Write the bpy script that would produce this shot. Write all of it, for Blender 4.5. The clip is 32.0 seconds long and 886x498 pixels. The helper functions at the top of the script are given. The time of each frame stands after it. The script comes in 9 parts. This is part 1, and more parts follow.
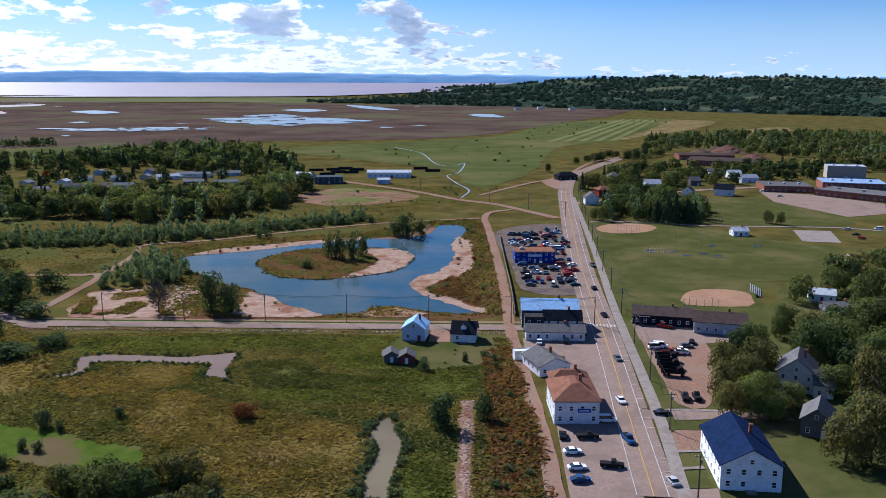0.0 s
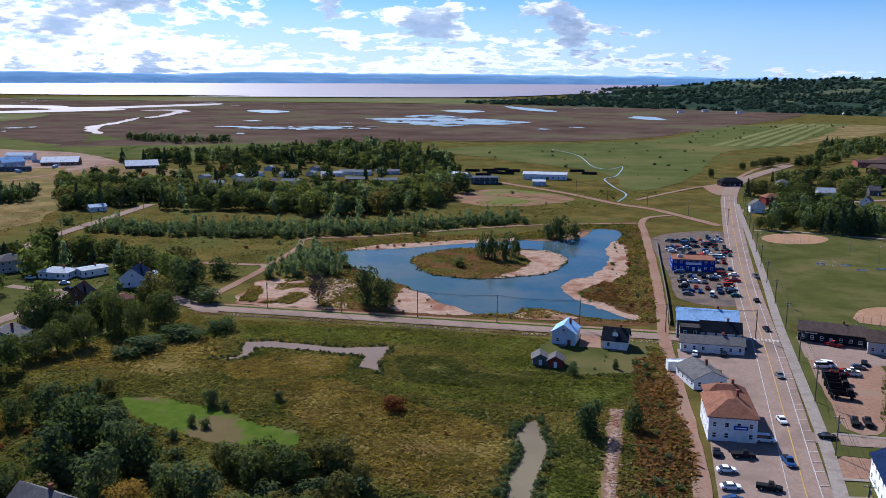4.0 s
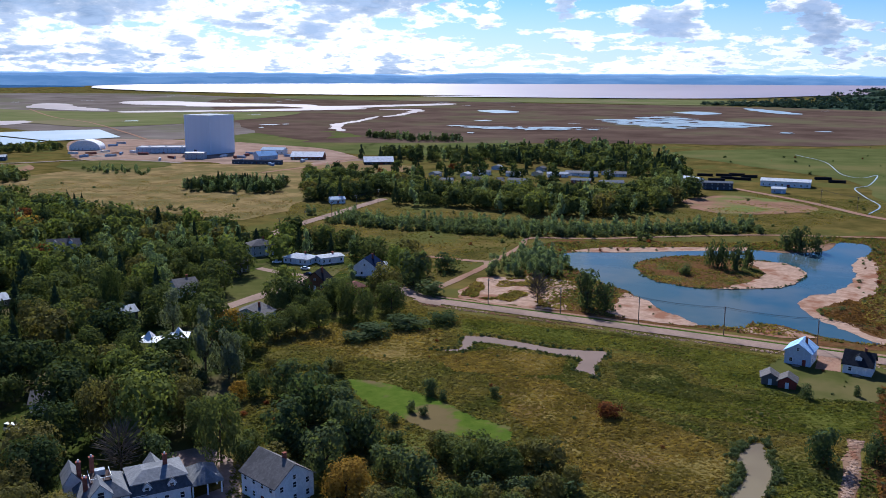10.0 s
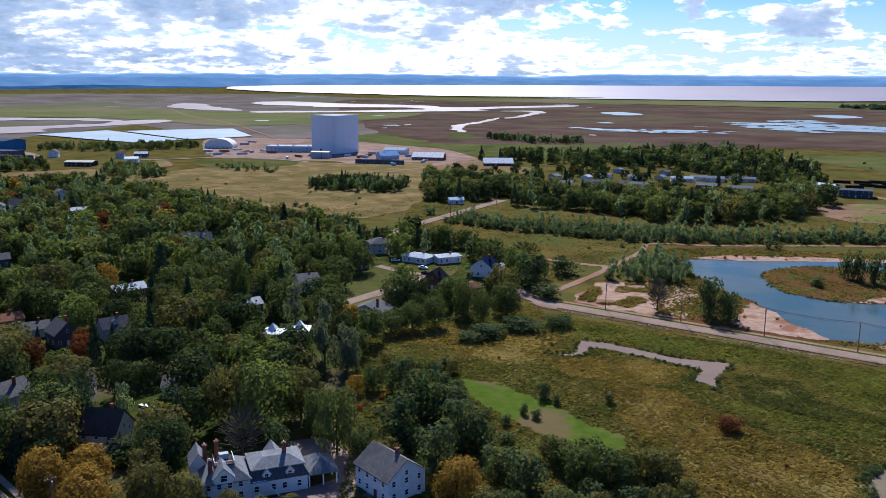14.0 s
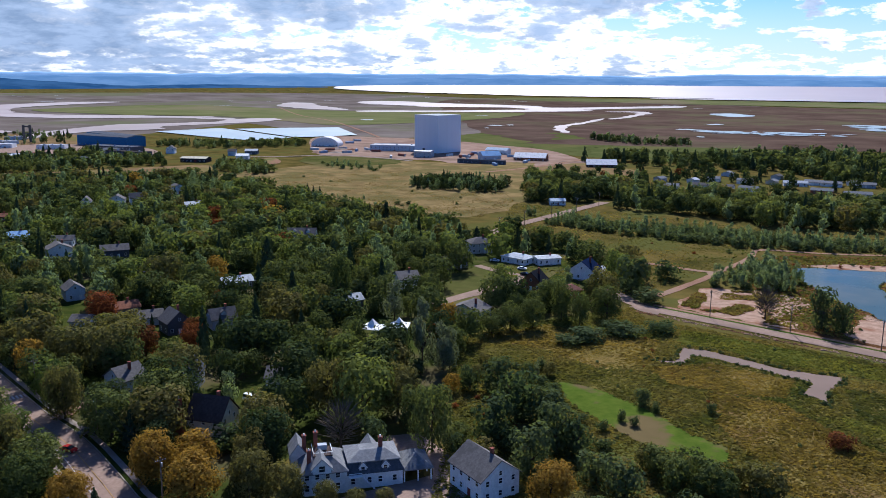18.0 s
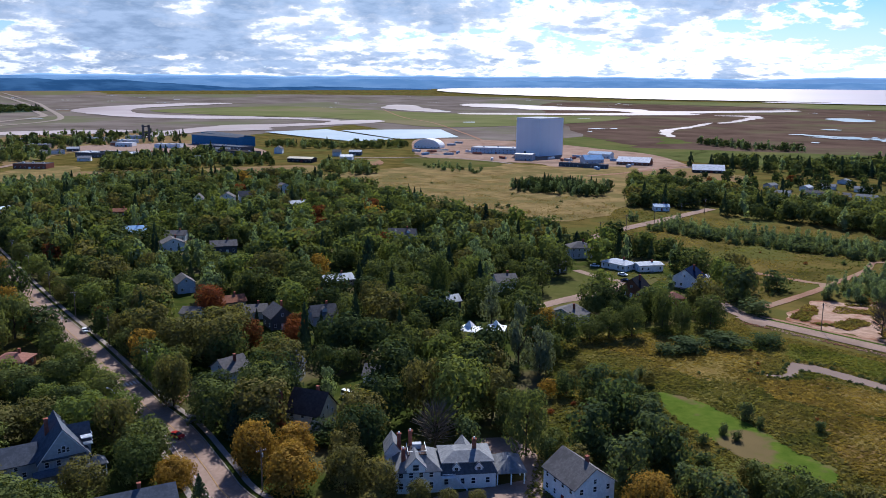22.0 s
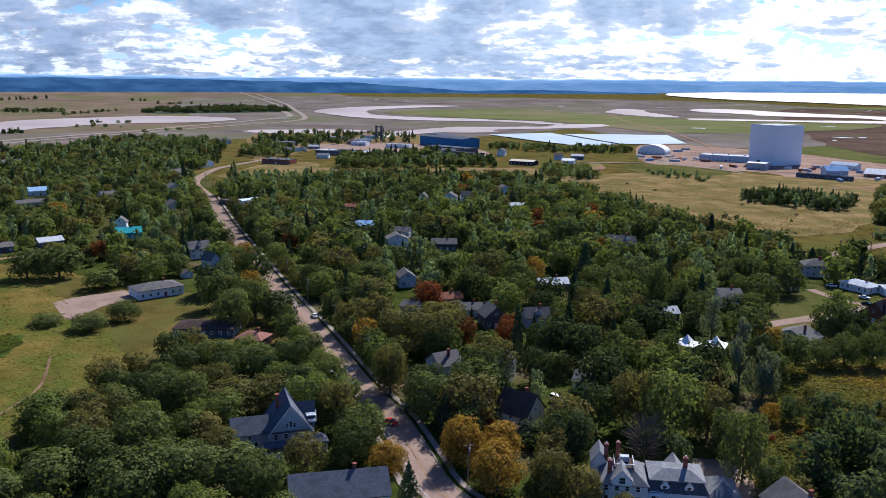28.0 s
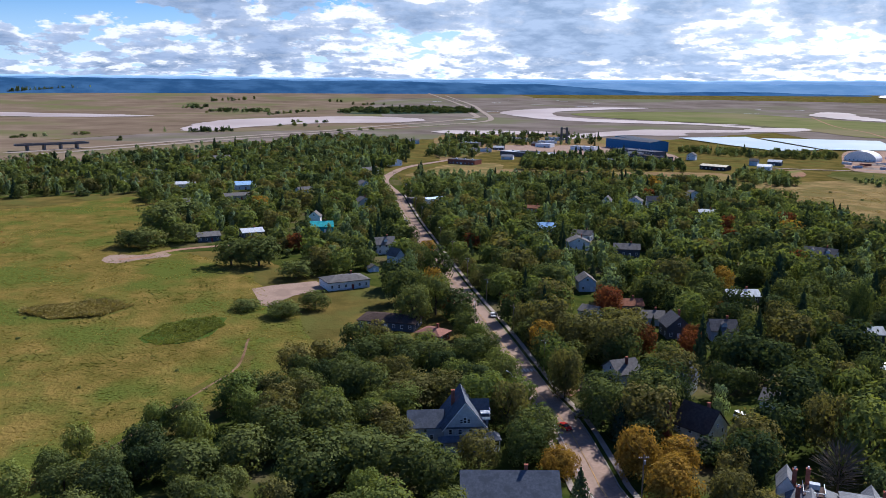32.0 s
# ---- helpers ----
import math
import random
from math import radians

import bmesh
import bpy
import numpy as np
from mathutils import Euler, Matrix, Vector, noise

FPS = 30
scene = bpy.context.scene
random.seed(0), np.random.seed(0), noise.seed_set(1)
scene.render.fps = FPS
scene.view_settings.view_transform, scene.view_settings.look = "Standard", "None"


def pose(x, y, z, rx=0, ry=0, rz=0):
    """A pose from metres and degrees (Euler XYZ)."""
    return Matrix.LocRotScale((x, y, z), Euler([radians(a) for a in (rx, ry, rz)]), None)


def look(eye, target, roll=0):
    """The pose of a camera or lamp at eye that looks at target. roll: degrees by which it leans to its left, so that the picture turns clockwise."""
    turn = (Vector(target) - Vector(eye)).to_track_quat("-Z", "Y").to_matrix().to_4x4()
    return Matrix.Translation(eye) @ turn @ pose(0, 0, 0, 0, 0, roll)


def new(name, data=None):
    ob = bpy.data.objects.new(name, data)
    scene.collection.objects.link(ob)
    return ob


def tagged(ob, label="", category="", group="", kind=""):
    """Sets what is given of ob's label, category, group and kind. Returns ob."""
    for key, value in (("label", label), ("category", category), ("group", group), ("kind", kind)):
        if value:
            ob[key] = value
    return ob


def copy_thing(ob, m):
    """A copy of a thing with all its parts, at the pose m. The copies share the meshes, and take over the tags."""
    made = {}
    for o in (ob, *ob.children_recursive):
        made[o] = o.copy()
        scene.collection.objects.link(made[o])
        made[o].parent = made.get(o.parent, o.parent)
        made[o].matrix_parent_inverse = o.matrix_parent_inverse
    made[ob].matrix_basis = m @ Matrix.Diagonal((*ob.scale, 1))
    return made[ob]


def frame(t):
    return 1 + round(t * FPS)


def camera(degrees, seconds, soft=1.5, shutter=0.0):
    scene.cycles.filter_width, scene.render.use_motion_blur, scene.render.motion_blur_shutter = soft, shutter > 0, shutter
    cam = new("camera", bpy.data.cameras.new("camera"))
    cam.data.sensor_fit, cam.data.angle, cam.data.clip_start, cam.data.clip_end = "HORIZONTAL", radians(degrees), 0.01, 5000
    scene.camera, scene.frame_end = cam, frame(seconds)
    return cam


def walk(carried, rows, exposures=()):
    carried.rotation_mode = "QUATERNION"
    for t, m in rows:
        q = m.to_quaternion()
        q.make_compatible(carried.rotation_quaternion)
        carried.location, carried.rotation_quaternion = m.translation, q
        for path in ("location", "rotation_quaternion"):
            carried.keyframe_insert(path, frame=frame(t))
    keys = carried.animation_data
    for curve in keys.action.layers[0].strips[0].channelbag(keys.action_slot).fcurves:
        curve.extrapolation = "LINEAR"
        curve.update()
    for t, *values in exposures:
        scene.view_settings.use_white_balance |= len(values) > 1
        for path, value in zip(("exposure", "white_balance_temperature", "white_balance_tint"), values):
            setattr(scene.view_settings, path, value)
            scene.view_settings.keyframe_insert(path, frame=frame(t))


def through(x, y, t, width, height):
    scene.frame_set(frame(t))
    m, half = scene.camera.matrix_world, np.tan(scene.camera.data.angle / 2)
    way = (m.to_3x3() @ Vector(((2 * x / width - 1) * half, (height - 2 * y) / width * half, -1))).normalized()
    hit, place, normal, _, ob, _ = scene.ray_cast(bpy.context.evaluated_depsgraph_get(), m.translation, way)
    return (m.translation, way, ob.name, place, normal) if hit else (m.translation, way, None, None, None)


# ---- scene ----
EYE = 88.0
cam = camera(55.2, 32.0, soft=0.85)
# seconds, turn to the left, pitch, lean: the camera hovers in one place and turns
PATH = [
    (0, 0.00, -11.47, 0.14),
    (0.5, 1.35, -11.47, 0.13),
    (1, 2.75, -11.47, 0.12),
    (1.5, 4.00, -11.48, 0.12),
    (2, 5.41, -11.47, 0.12),
    (2.5, 6.64, -11.47, 0.17),
    (3, 7.92, -11.46, 0.19),
    (3.5, 9.22, -11.43, 0.21),
    (5.5, 14.20, -11.40, 0.19),
    (6, 15.37, -11.40, 0.19),
    (6.5, 16.62, -11.40, 0.21),
    (7, 17.67, -11.39, 0.19),
    (7.5, 18.60, -11.39, 0.17),
    (8, 19.73, -11.40, 0.15),
    (8.5, 21.24, -11.41, 0.14),
    (9, 22.75, -11.40, 0.15),
    (9.5, 24.30, -11.41, 0.15),
    (10, 25.74, -11.41, 0.13),
    (10.5, 27.39, -11.42, 0.10),
    (11, 28.91, -11.42, 0.10),
    (11.5, 29.76, -11.42, 0.08),
    (12, 30.91, -11.41, 0.10),
    (12.5, 31.69, -11.39, 0.13),
    (13, 32.36, -11.38, 0.13),
    (13.5, 33.08, -11.36, 0.14),
    (14, 33.81, -11.33, 0.16),
    (14.5, 34.55, -11.32, 0.17),
    (16.5, 38.12, -11.33, 0.24),
    (17, 38.95, -11.35, 0.24),
    (17.5, 39.80, -11.35, 0.21),
    (18, 40.67, -11.35, 0.23),
    (18.5, 41.36, -11.33, 0.26),
    (19, 41.92, -11.31, 0.29),
    (19.5, 42.44, -11.27, 0.29),
    (20, 43.15, -11.25, 0.30),
    (20.5, 44.08, -11.23, 0.36),
    (21, 45.43, -11.21, 0.35),
    (21.5, 46.36, -11.21, 0.35),
    (22, 47.47, -11.21, 0.33),
    (22.5, 48.61, -11.19, 0.36),
    (23, 49.88, -11.20, 0.34),
    (23.5, 51.33, -11.18, 0.38),
    (24, 52.77, -11.18, 0.40),
    (24.5, 53.91, -11.17, 0.43),
    (26.5, 58.40, -11.11, 0.50),
    (27, 59.55, -11.10, 0.54),
    (27.5, 61.01, -11.09, 0.59),
    (28, 62.32, -11.08, 0.55),
    (28.5, 63.57, -11.06, 0.54),
    (29, 64.57, -11.06, 0.56),
    (29.5, 66.12, -11.06, 0.57),
    (30, 67.93, -11.06, 0.57),
    (30.5, 69.46, -11.06, 0.54),
    (31, 71.29, -11.05, 0.55),
    (31.5, 72.87, -11.06, 0.53),
    (32, 74.70, -11.08, 0.49),
]
walk(cam, [(t, pose(0, 0, EYE, 90 + pitch, 0, yaw) @ pose(0, 0, 0, 0, 0, lean)) for t, yaw, pitch, lean in PATH],
     exposures=[(0.0, 0.66, 5450, 14), (13.0, 0.74, 5550, 14), (24.0, 0.82, 5700, 14), (32.0, 0.92, 5850, 14)])

# ---- light: low autumn sun ahead and to the left, broken cumulus ----
SUN_TURN, SUN_HEIGHT = 37.0, 39.0
SUN_WAY = Vector((-math.sin(radians(SUN_TURN)) * math.cos(radians(SUN_HEIGHT)),
                  math.cos(radians(SUN_TURN)) * math.cos(radians(SUN_HEIGHT)), math.sin(radians(SUN_HEIGHT))))
sun_data = bpy.data.lights.new("sun", "SUN")
sun_data.energy, sun_data.angle, sun_data.color = 5.0, radians(0.6), (1.0, 0.94, 0.84)
sun = new("sun", sun_data)
sun.matrix_world = look(SUN_WAY * 300, (0, 0, 0))

world = bpy.data.worlds.new("sky")
scene.world = world
world.use_nodes = True


class Nodes:
    """Short calls for a node tree."""

    def __init__(self, tree):
        self.tree = tree

    def add(self, kind, **inputs):
        node = self.tree.nodes.new(kind)
        for key, value in inputs.items():
            self.put(node, key, value)
        return node

    def put(self, node, key, value):
        spot = node.inputs[int(key[1:])] if key[0] == "i" and key[1:].isdigit() else node.inputs[key.replace("_", " ")]
        if isinstance(value, bpy.types.NodeSocket):
            self.tree.links.new(value, spot)
        else:
            spot.default_value = value

    def math(self, op, a, b=0.0, clamp=False):
        node = self.add("ShaderNodeMath", i0=a, i1=b)
        node.operation, node.use_clamp = op, clamp
        return node.outputs[0]

    def mix(self, fac, a, b, blend="MIX"):
        node = self.tree.nodes.new("ShaderNodeMix")
        node.data_type, node.blend_type = "RGBA", blend
        self.put(node, "i0", fac), self.put(node, "i6", a), self.put(node, "i7", b)
        return node.outputs[2]

    def ramp(self, fac, *stops):
        node = self.add("ShaderNodeValToRGB", Fac=fac)
        line = node.color_ramp.elements
        while len(line) < len(stops):
            line.new(0.5)
        for spot, (at, value) in zip(line, stops):
            spot.position, spot.color = at, (value, value, value, 1) if isinstance(value, (int, float)) else (*value, 1)
        return node.outputs[0]

    def noise(self, vector, scale, detail=4.0, rough=0.55):
        return self.add("ShaderNodeTexNoise", Vector=vector, Scale=scale, Detail=detail, Roughness=rough).outputs[0]


def sky_nodes():
    tree = world.node_tree
    tree.nodes.clear()
    n = Nodes(tree)
    sky = tree.nodes.new("ShaderNodeTexSky")
    sky.sky_type, sky.sun_disc = "NISHITA", False
    sky.sun_elevation, sky.sun_rotation = radians(SUN_HEIGHT), radians(-SUN_TURN)
    sky.altitude, sky.dust_density, sky.ozone_density = 60, 0.6, 2.5
    way = tree.nodes.new("ShaderNodeTexCoord").outputs["Generated"]
    x, y, z = n.add("ShaderNodeSeparateXYZ", Vector=way).outputs
    up = n.math("MAXIMUM", z, 0.0)
    # turn to the left of the first view, -60 to 140 degrees as 0 to 1
    turn = n.math("DIVIDE", n.math("ADD", n.math("ARCTAN2", n.math("MULTIPLY", x, -1.0), y), radians(60)), radians(200), True)

    def at(*stops):
        return n.ramp(turn, *[((a + 60) / 200, v) for a, v in stops])

    def heaps(lift):
        """Cloud thickness: wide banks, single heaps and their billows, smaller towards the horizon."""
        tall = n.math("LOGARITHM", n.math("ADD", n.math("ADD", up, 0.024), lift), 2.718)
        bank = n.noise(n.add("ShaderNodeCombineXYZ", X=n.math("MULTIPLY", x, 4.2), Y=n.math("MULTIPLY", y, 4.2), Z=n.math("MULTIPLY", tall, 1.25)).outputs[0], 1.0, 3.0, 0.5)
        heap = n.noise(n.add("ShaderNodeCombineXYZ", X=n.math("MULTIPLY", x, 12.0), Y=n.math("MULTIPLY", y, 12.0), Z=n.math("MULTIPLY", tall, 3.3)).outputs[0], 1.0, 9.0, 0.585)
        small = n.noise(n.add("ShaderNodeCombineXYZ", X=n.math("MULTIPLY", x, 36.0), Y=n.math("MULTIPLY", y, 36.0), Z=n.math("MULTIPLY", tall, 6.5)).outputs[0], 1.0, 7.0, 0.62)
        close = n.ramp(up, (0.016, 0.85), (0.058, 0.22))
        mixed = n.add("ShaderNodeMix", i0=close, i2=heap, i3=small).outputs[0]
        return n.math("ADD", n.math("MULTIPLY", bank, 0.34), n.math("MULTIPLY", mixed, 0.66))

    # clear to the right, broken heaps ahead, closing over to the left
    bias = n.math("SUBTRACT", at((-60, 0.34), (-14, 0.35), (-2, 0.41), (6, 0.452), (18, 0.456), (30, 0.475), (48, 0.49), (64, 0.495), (85, 0.48), (130, 0.36)), 0.42)
    high = n.math("MULTIPLY", n.math("SUBTRACT", at((-60, 0.0), (0, 0.12), (14, 0.26), (30, 0.46), (52, 0.62), (70, 0.80), (90, 0.66), (140, 0.4)), 0.5), n.math("MINIMUM", n.math("MULTIPLY", up, 1.5), 0.14))
    extra = n.math("ADD", n.math("ADD", bias, high), n.ramp(up, (0.012, 0.03), (0.034, 0.0)))
    here, above = heaps(0.0), heaps(0.011)
    cover = n.math("ADD", here, extra)
    mask = n.ramp(cover, (0.508, 0.0), (0.530, 1.0))
    # fewer clouds overhead than seen edge on far away
    mask = n.math("MULTIPLY", mask, n.ramp(up, (0.12, 1.0), (0.45, 0.12)))
    near = n.add("ShaderNodeVectorMath", i0=way, i1=tuple(SUN_WAY))
    near.operation = "DOT_PRODUCT"
    glow = n.ramp(near.outputs["Value"], (0.55, 0.0), (0.80, 1.0))
    # bright heads and edges; flat grey undersides where more cloud lies above
    grey = n.math("ADD", n.math("MULTIPLY", here, 0.35), n.math("MULTIPLY", above, 0.65))
    grey = n.math("ADD", grey, n.math("SUBTRACT", at((-60, 0.47), (20, 0.47), (32, 0.485), (48, 0.505), (62, 0.53), (75, 0.535), (140, 0.53)), 0.5))
    grey = n.math("ADD", grey, n.math("MULTIPLY", n.math("SUBTRACT", n.math("MINIMUM", up, 0.09), 0.045), 0.5))
    fine = n.noise(n.add("ShaderNodeCombineXYZ", X=n.math("MULTIPLY", x, 24.0), Y=n.math("MULTIPLY", y, 24.0), Z=n.math("MULTIPLY", up, 95.0)).outputs[0], 1.0, 8.0, 0.6)
    grey = n.math("ADD", grey, n.math("MULTIPLY", n.math("SUBTRACT", fine, 0.5), 0.24))
    shade = n.ramp(grey, (0.492, 0.0), (0.522, 0.75), (0.57, 1.0))
    white = n.mix(glow, (9.0, 9.3, 9.7, 1), (12.6, 12.5, 12.3, 1))
    body = n.mix(shade, white, n.mix(n.ramp(fine, (0.40, 0.0), (0.60, 1.0)), n.mix(glow, (2.1, 3.0, 4.4, 1), (3.4, 4.5, 6.0, 1)), n.mix(glow, (3.9, 4.9, 6.5, 1), (5.0, 6.2, 7.8, 1))))
    # paler air close to the horizon
    low = n.ramp(up, (0.0, 1.0), (0.085, 0.0))
    pale = n.mix(glow, (6.6, 8.7, 10.9, 1), (9.6, 10.6, 11.6, 1))
    air = n.mix(n.math("MULTIPLY", low, 0.85), n.mix(1.0, sky.outputs[0], (0.50, 0.76, 1.16, 1), "MULTIPLY"), pale)
    colour = n.mix(mask, air, body)
    back = n.add("ShaderNodeBackground", Color=colour, Strength=0.059)
    out = tree.nodes.new("ShaderNodeOutputWorld")
    tree.links.new(back.outputs[0], out.inputs[0])


sky_nodes()


# ---- materials ----
def material(name, dark, light, scale=0.4, rough=0.9, third=None, big=0.02, bump=0.4, bump_scale=None, spec=0.0, metal=0.0,
             local=False, vary=0.0, reach=0.05, patch=(0.5, 0.62)):
    """Two colours by fine noise, a third in large patches, with relief; vary: how far whole objects differ in value."""
    m = bpy.data.materials.new(name)
    m.use_nodes = True
    tree = m.node_tree
    shader, n = tree.nodes["Principled BSDF"], Nodes(tree)
    where = tree.nodes.new("ShaderNodeTexCoord").outputs["Object"]
    fine, coarse = n.noise(where, scale, 6.0, 0.62), n.noise(where, big, 4.0, 0.6)
    colour = n.mix(n.ramp(fine, (0.34, 0.0), (0.66, 1.0)), (*dark, 1), (*light, 1))
    if third:
        colour = n.mix(n.ramp(coarse, (patch[0], 0.0), (patch[1], 1.0)), colour, (*third, 1))
    wear = n.ramp(coarse, (0.3, 0.82), (0.7, 1.12))
    colour = n.mix(1.0, colour, wear, "MULTIPLY")
    if vary:
        chance = tree.nodes.new("ShaderNodeObjectInfo").outputs["Random"]
        colour = n.mix(1.0, colour, n.ramp(chance, (0.0, 1 - vary), (1.0, 1 + vary)), "MULTIPLY")
    n.put(shader, "Base Color", colour)
    shader.inputs["Roughness"].default_value, shader.inputs["Metallic"].default_value = rough, metal
    shader.inputs["Specular IOR Level"].default_value = spec
    if bump:
        rise = n.add("ShaderNodeBump", Strength=bump, Distance=reach, Height=n.noise(where, bump_scale or scale * 2, 5.0, 0.6))
        n.put(shader, "Normal", rise.outputs[0])
    return m


def leaf_material(name, dark, light, through=0.35, wide=0.11, spread=0.16, whole=0.5):
    """Foliage: each tree and each leaf cluster differs, and light passes through."""
    m = bpy.data.materials.new(name)
    m.use_nodes = True
    tree = m.node_tree
    tree.nodes.clear()
    n = Nodes(tree)
    chance = tree.nodes.new("ShaderNodeObjectInfo").outputs["Random"]
    island = tree.nodes.new("ShaderNodeNewGeometry").outputs["Random Per Island"]
    where = tree.nodes.new("ShaderNodeTexCoord").outputs["Object"]
    clump = n.noise(where, 0.35, 3.0)
    broad = n.ramp(n.noise(where, wide, 3.0), (0.40, 0.0), (0.60, 1.0))
    mixed = n.math("ADD", n.math("MULTIPLY", chance, whole), n.math("ADD", n.math("MULTIPLY", clump, 0.15), n.math("MULTIPLY", broad, 0.85 - whole)))
    base = n.mix(mixed, (*dark, 1), (*light, 1))
    base = n.mix(1.0, base, n.ramp(island, (0.0, 1 - spread), (1.0, 1 + spread)), "MULTIPLY")
    flat = n.add("ShaderNodeBsdfDiffuse", Color=base)
    glow = n.add("ShaderNodeBsdfTranslucent", Color=n.mix(1.0, base, (1.25, 1.2, 0.6, 1), "MULTIPLY"))
    both = n.add("ShaderNodeMixShader", i0=through, i1=flat.outputs[0], i2=glow.outputs[0])
    out = n.add("ShaderNodeOutputMaterial", Surface=both.outputs[0])
    return m


def water_material(name, colour, rough, wave, wave_scale, spec=0.5, tint=None):
    m = bpy.data.materials.new(name)
    m.use_nodes = True
    tree = m.node_tree
    shader, n = tree.nodes["Principled BSDF"], Nodes(tree)
    where = tree.nodes.new("ShaderNodeTexCoord").outputs["Object"]
    base = n.mix(n.ramp(n.noise(where, wave_scale * 0.04, 3.0), (0.4, 0.0), (0.65, 1.0)), (*colour, 1), (*(tint or colour), 1))
    n.put(shader, "Base Color", base)
    shader.inputs["Roughness"].default_value, shader.inputs["IOR"].default_value = rough, 1.33
    shader.inputs["Specular IOR Level"].default_value = spec
    rise = n.add("ShaderNodeBump", Strength=wave, Distance=0.05, Height=n.noise(where, wave_scale, 3.0))
    n.put(shader, "Normal", rise.outputs[0])
    return m


MARSH = material("marsh_grass", (0.069, 0.066, 0.015), (0.144, 0.116, 0.033), 0.12, third=(0.078, 0.085, 0.020), big=0.02, bump=1.0, bump_scale=0.9, reach=0.4)
MEADOW = material("meadow_grass", (0.048, 0.044, 0.012), (0.119, 0.088, 0.027), 0.045, third=(0.067, 0.066, 0.019), big=0.02, bump=0.8, bump_scale=0.5, reach=0.4)
GREEN = material("green_field", (0.059, 0.071, 0.022), (0.090, 0.096, 0.034), 0.03, third=(0.100, 0.090, 0.035), big=0.005, bump=0.5, reach=0.2)
LAWN_GRASS = material("mown_lawn", (0.051, 0.057, 0.016), (0.077, 0.077, 0.024), 0.10, third=(0.088, 0.076, 0.030), big=0.03, bump=0.4)
GARDEN_GRASS = material("garden_lawn", (0.046, 0.076, 0.010), (0.078, 0.104, 0.016), 0.3, third=(0.098, 0.074, 0.034), big=0.045, bump=0.4, patch=(0.53, 0.6))
# darker than the lawns: the trees' shade is put into this green
YARD_GRASS = material("shade_toned_yard_grass", (0.021, 0.033, 0.007), (0.054, 0.060, 0.014), 0.12, third=(0.071, 0.060, 0.029), big=0.04, bump=0.6, reach=0.3)
DIRT = material("oily_yard_dirt", (0.10, 0.075, 0.062), (0.165, 0.125, 0.10), 0.4, third=(0.08, 0.065, 0.058), big=0.08, bump=0.4)
GOLD = material("dry_hay", (0.120, 0.086, 0.036), (0.232, 0.167, 0.076), 0.05, third=(0.104, 0.086, 0.034), big=0.03, patch=(0.46, 0.58), bump=0.9, bump_scale=0.5, reach=0.6)
BROWN = material("salt_marsh_grass", (0.058, 0.038, 0.030), (0.103, 0.071, 0.054), 0.012, third=(0.081, 0.071, 0.041), big=0.0035, bump=0.4, bump_scale=0.05, reach=0.5)
TAN = material("tan_salt_plain", (0.100, 0.073, 0.052), (0.164, 0.125, 0.091), 0.008, third=(0.092, 0.090, 0.042), big=0.003, bump=0.4, bump_scale=0.05, reach=0.5)
MUD = material("bare_mud", (0.132, 0.080, 0.053), (0.215, 0.137, 0.092), 0.3, third=(0.100, 0.057, 0.035), big=0.05, rough=0.8)
SAND = material("pale_shore_sand", (0.242, 0.157, 0.112), (0.362, 0.250, 0.185), 0.35, third=(0.176, 0.087, 0.054), big=0.06, rough=0.85)
RED_WEED = material("red_shore_weed", (0.072, 0.033, 0.015), (0.123, 0.065, 0.029), 0.5, third=(0.051, 0.054, 0.015), big=0.06, bump=0.9, reach=0.4)
ASPHALT = material("worn_asphalt", (0.206, 0.144, 0.114), (0.264, 0.191, 0.153), 1.2, third=(0.169, 0.122, 0.097), big=0.06, bump=0.1, rough=0.85)
GRAVEL = material("red_gravel", (0.196, 0.112, 0.077), (0.260, 0.159, 0.112), 1.0, third=(0.200, 0.136, 0.098), big=0.05, bump=0.4)
# mud brown lightened and greyed, with aerial haze put into it
FLATS = material("hazed_mud_flats", (0.091, 0.074, 0.064), (0.162, 0.138, 0.123), 0.007, third=(0.095, 0.096, 0.057), big=0.0026, bump=0.4, bump_scale=0.05, reach=0.5)
# meadow green paled to put aerial haze into the colour
HAZE_GREEN = material("hazed_dyke_grass", (0.090, 0.101, 0.040), (0.129, 0.133, 0.057), 0.01, third=(0.129, 0.112, 0.065), big=0.003, bump=0.3)
RED_DIRT = material("reddish_field_dirt", (0.16, 0.090, 0.060), (0.23, 0.135, 0.09), 0.06, third=(0.10, 0.11, 0.035), big=0.02, bump=0.5)
CLAY = material("infield_clay", (0.255, 0.145, 0.085), (0.306, 0.187, 0.115), 0.5, big=0.05, bump=0.2)
CONCRETE = material("pale_concrete", (0.206, 0.173, 0.147), (0.275, 0.234, 0.203), 1.5, third=(0.179, 0.145, 0.122), big=0.2, bump=0.1)
PAINT_WHITE = material("road_paint_white", (0.32, 0.29, 0.27), (0.50, 0.47, 0.44), 2.0, bump=0)
PAINT_YELLOW = material("road_paint_yellow", (0.36, 0.22, 0.08), (0.44, 0.28, 0.11), 2.0, bump=0)
POND_WATER = water_material("pond_water", (0.026, 0.062, 0.080), 0.08, 0.25, 0.9, spec=0.08, tint=(0.058, 0.078, 0.082))
MUD_WATER = water_material("muddy_water", (0.178, 0.128, 0.100), 0.25, 0.15, 0.8, spec=0.02, tint=(0.150, 0.108, 0.082))
CREEK_WATER = water_material("silty_creek_water", (0.165, 0.134, 0.085), 0.25, 0.15, 0.8, spec=0.02, tint=(0.125, 0.098, 0.066))
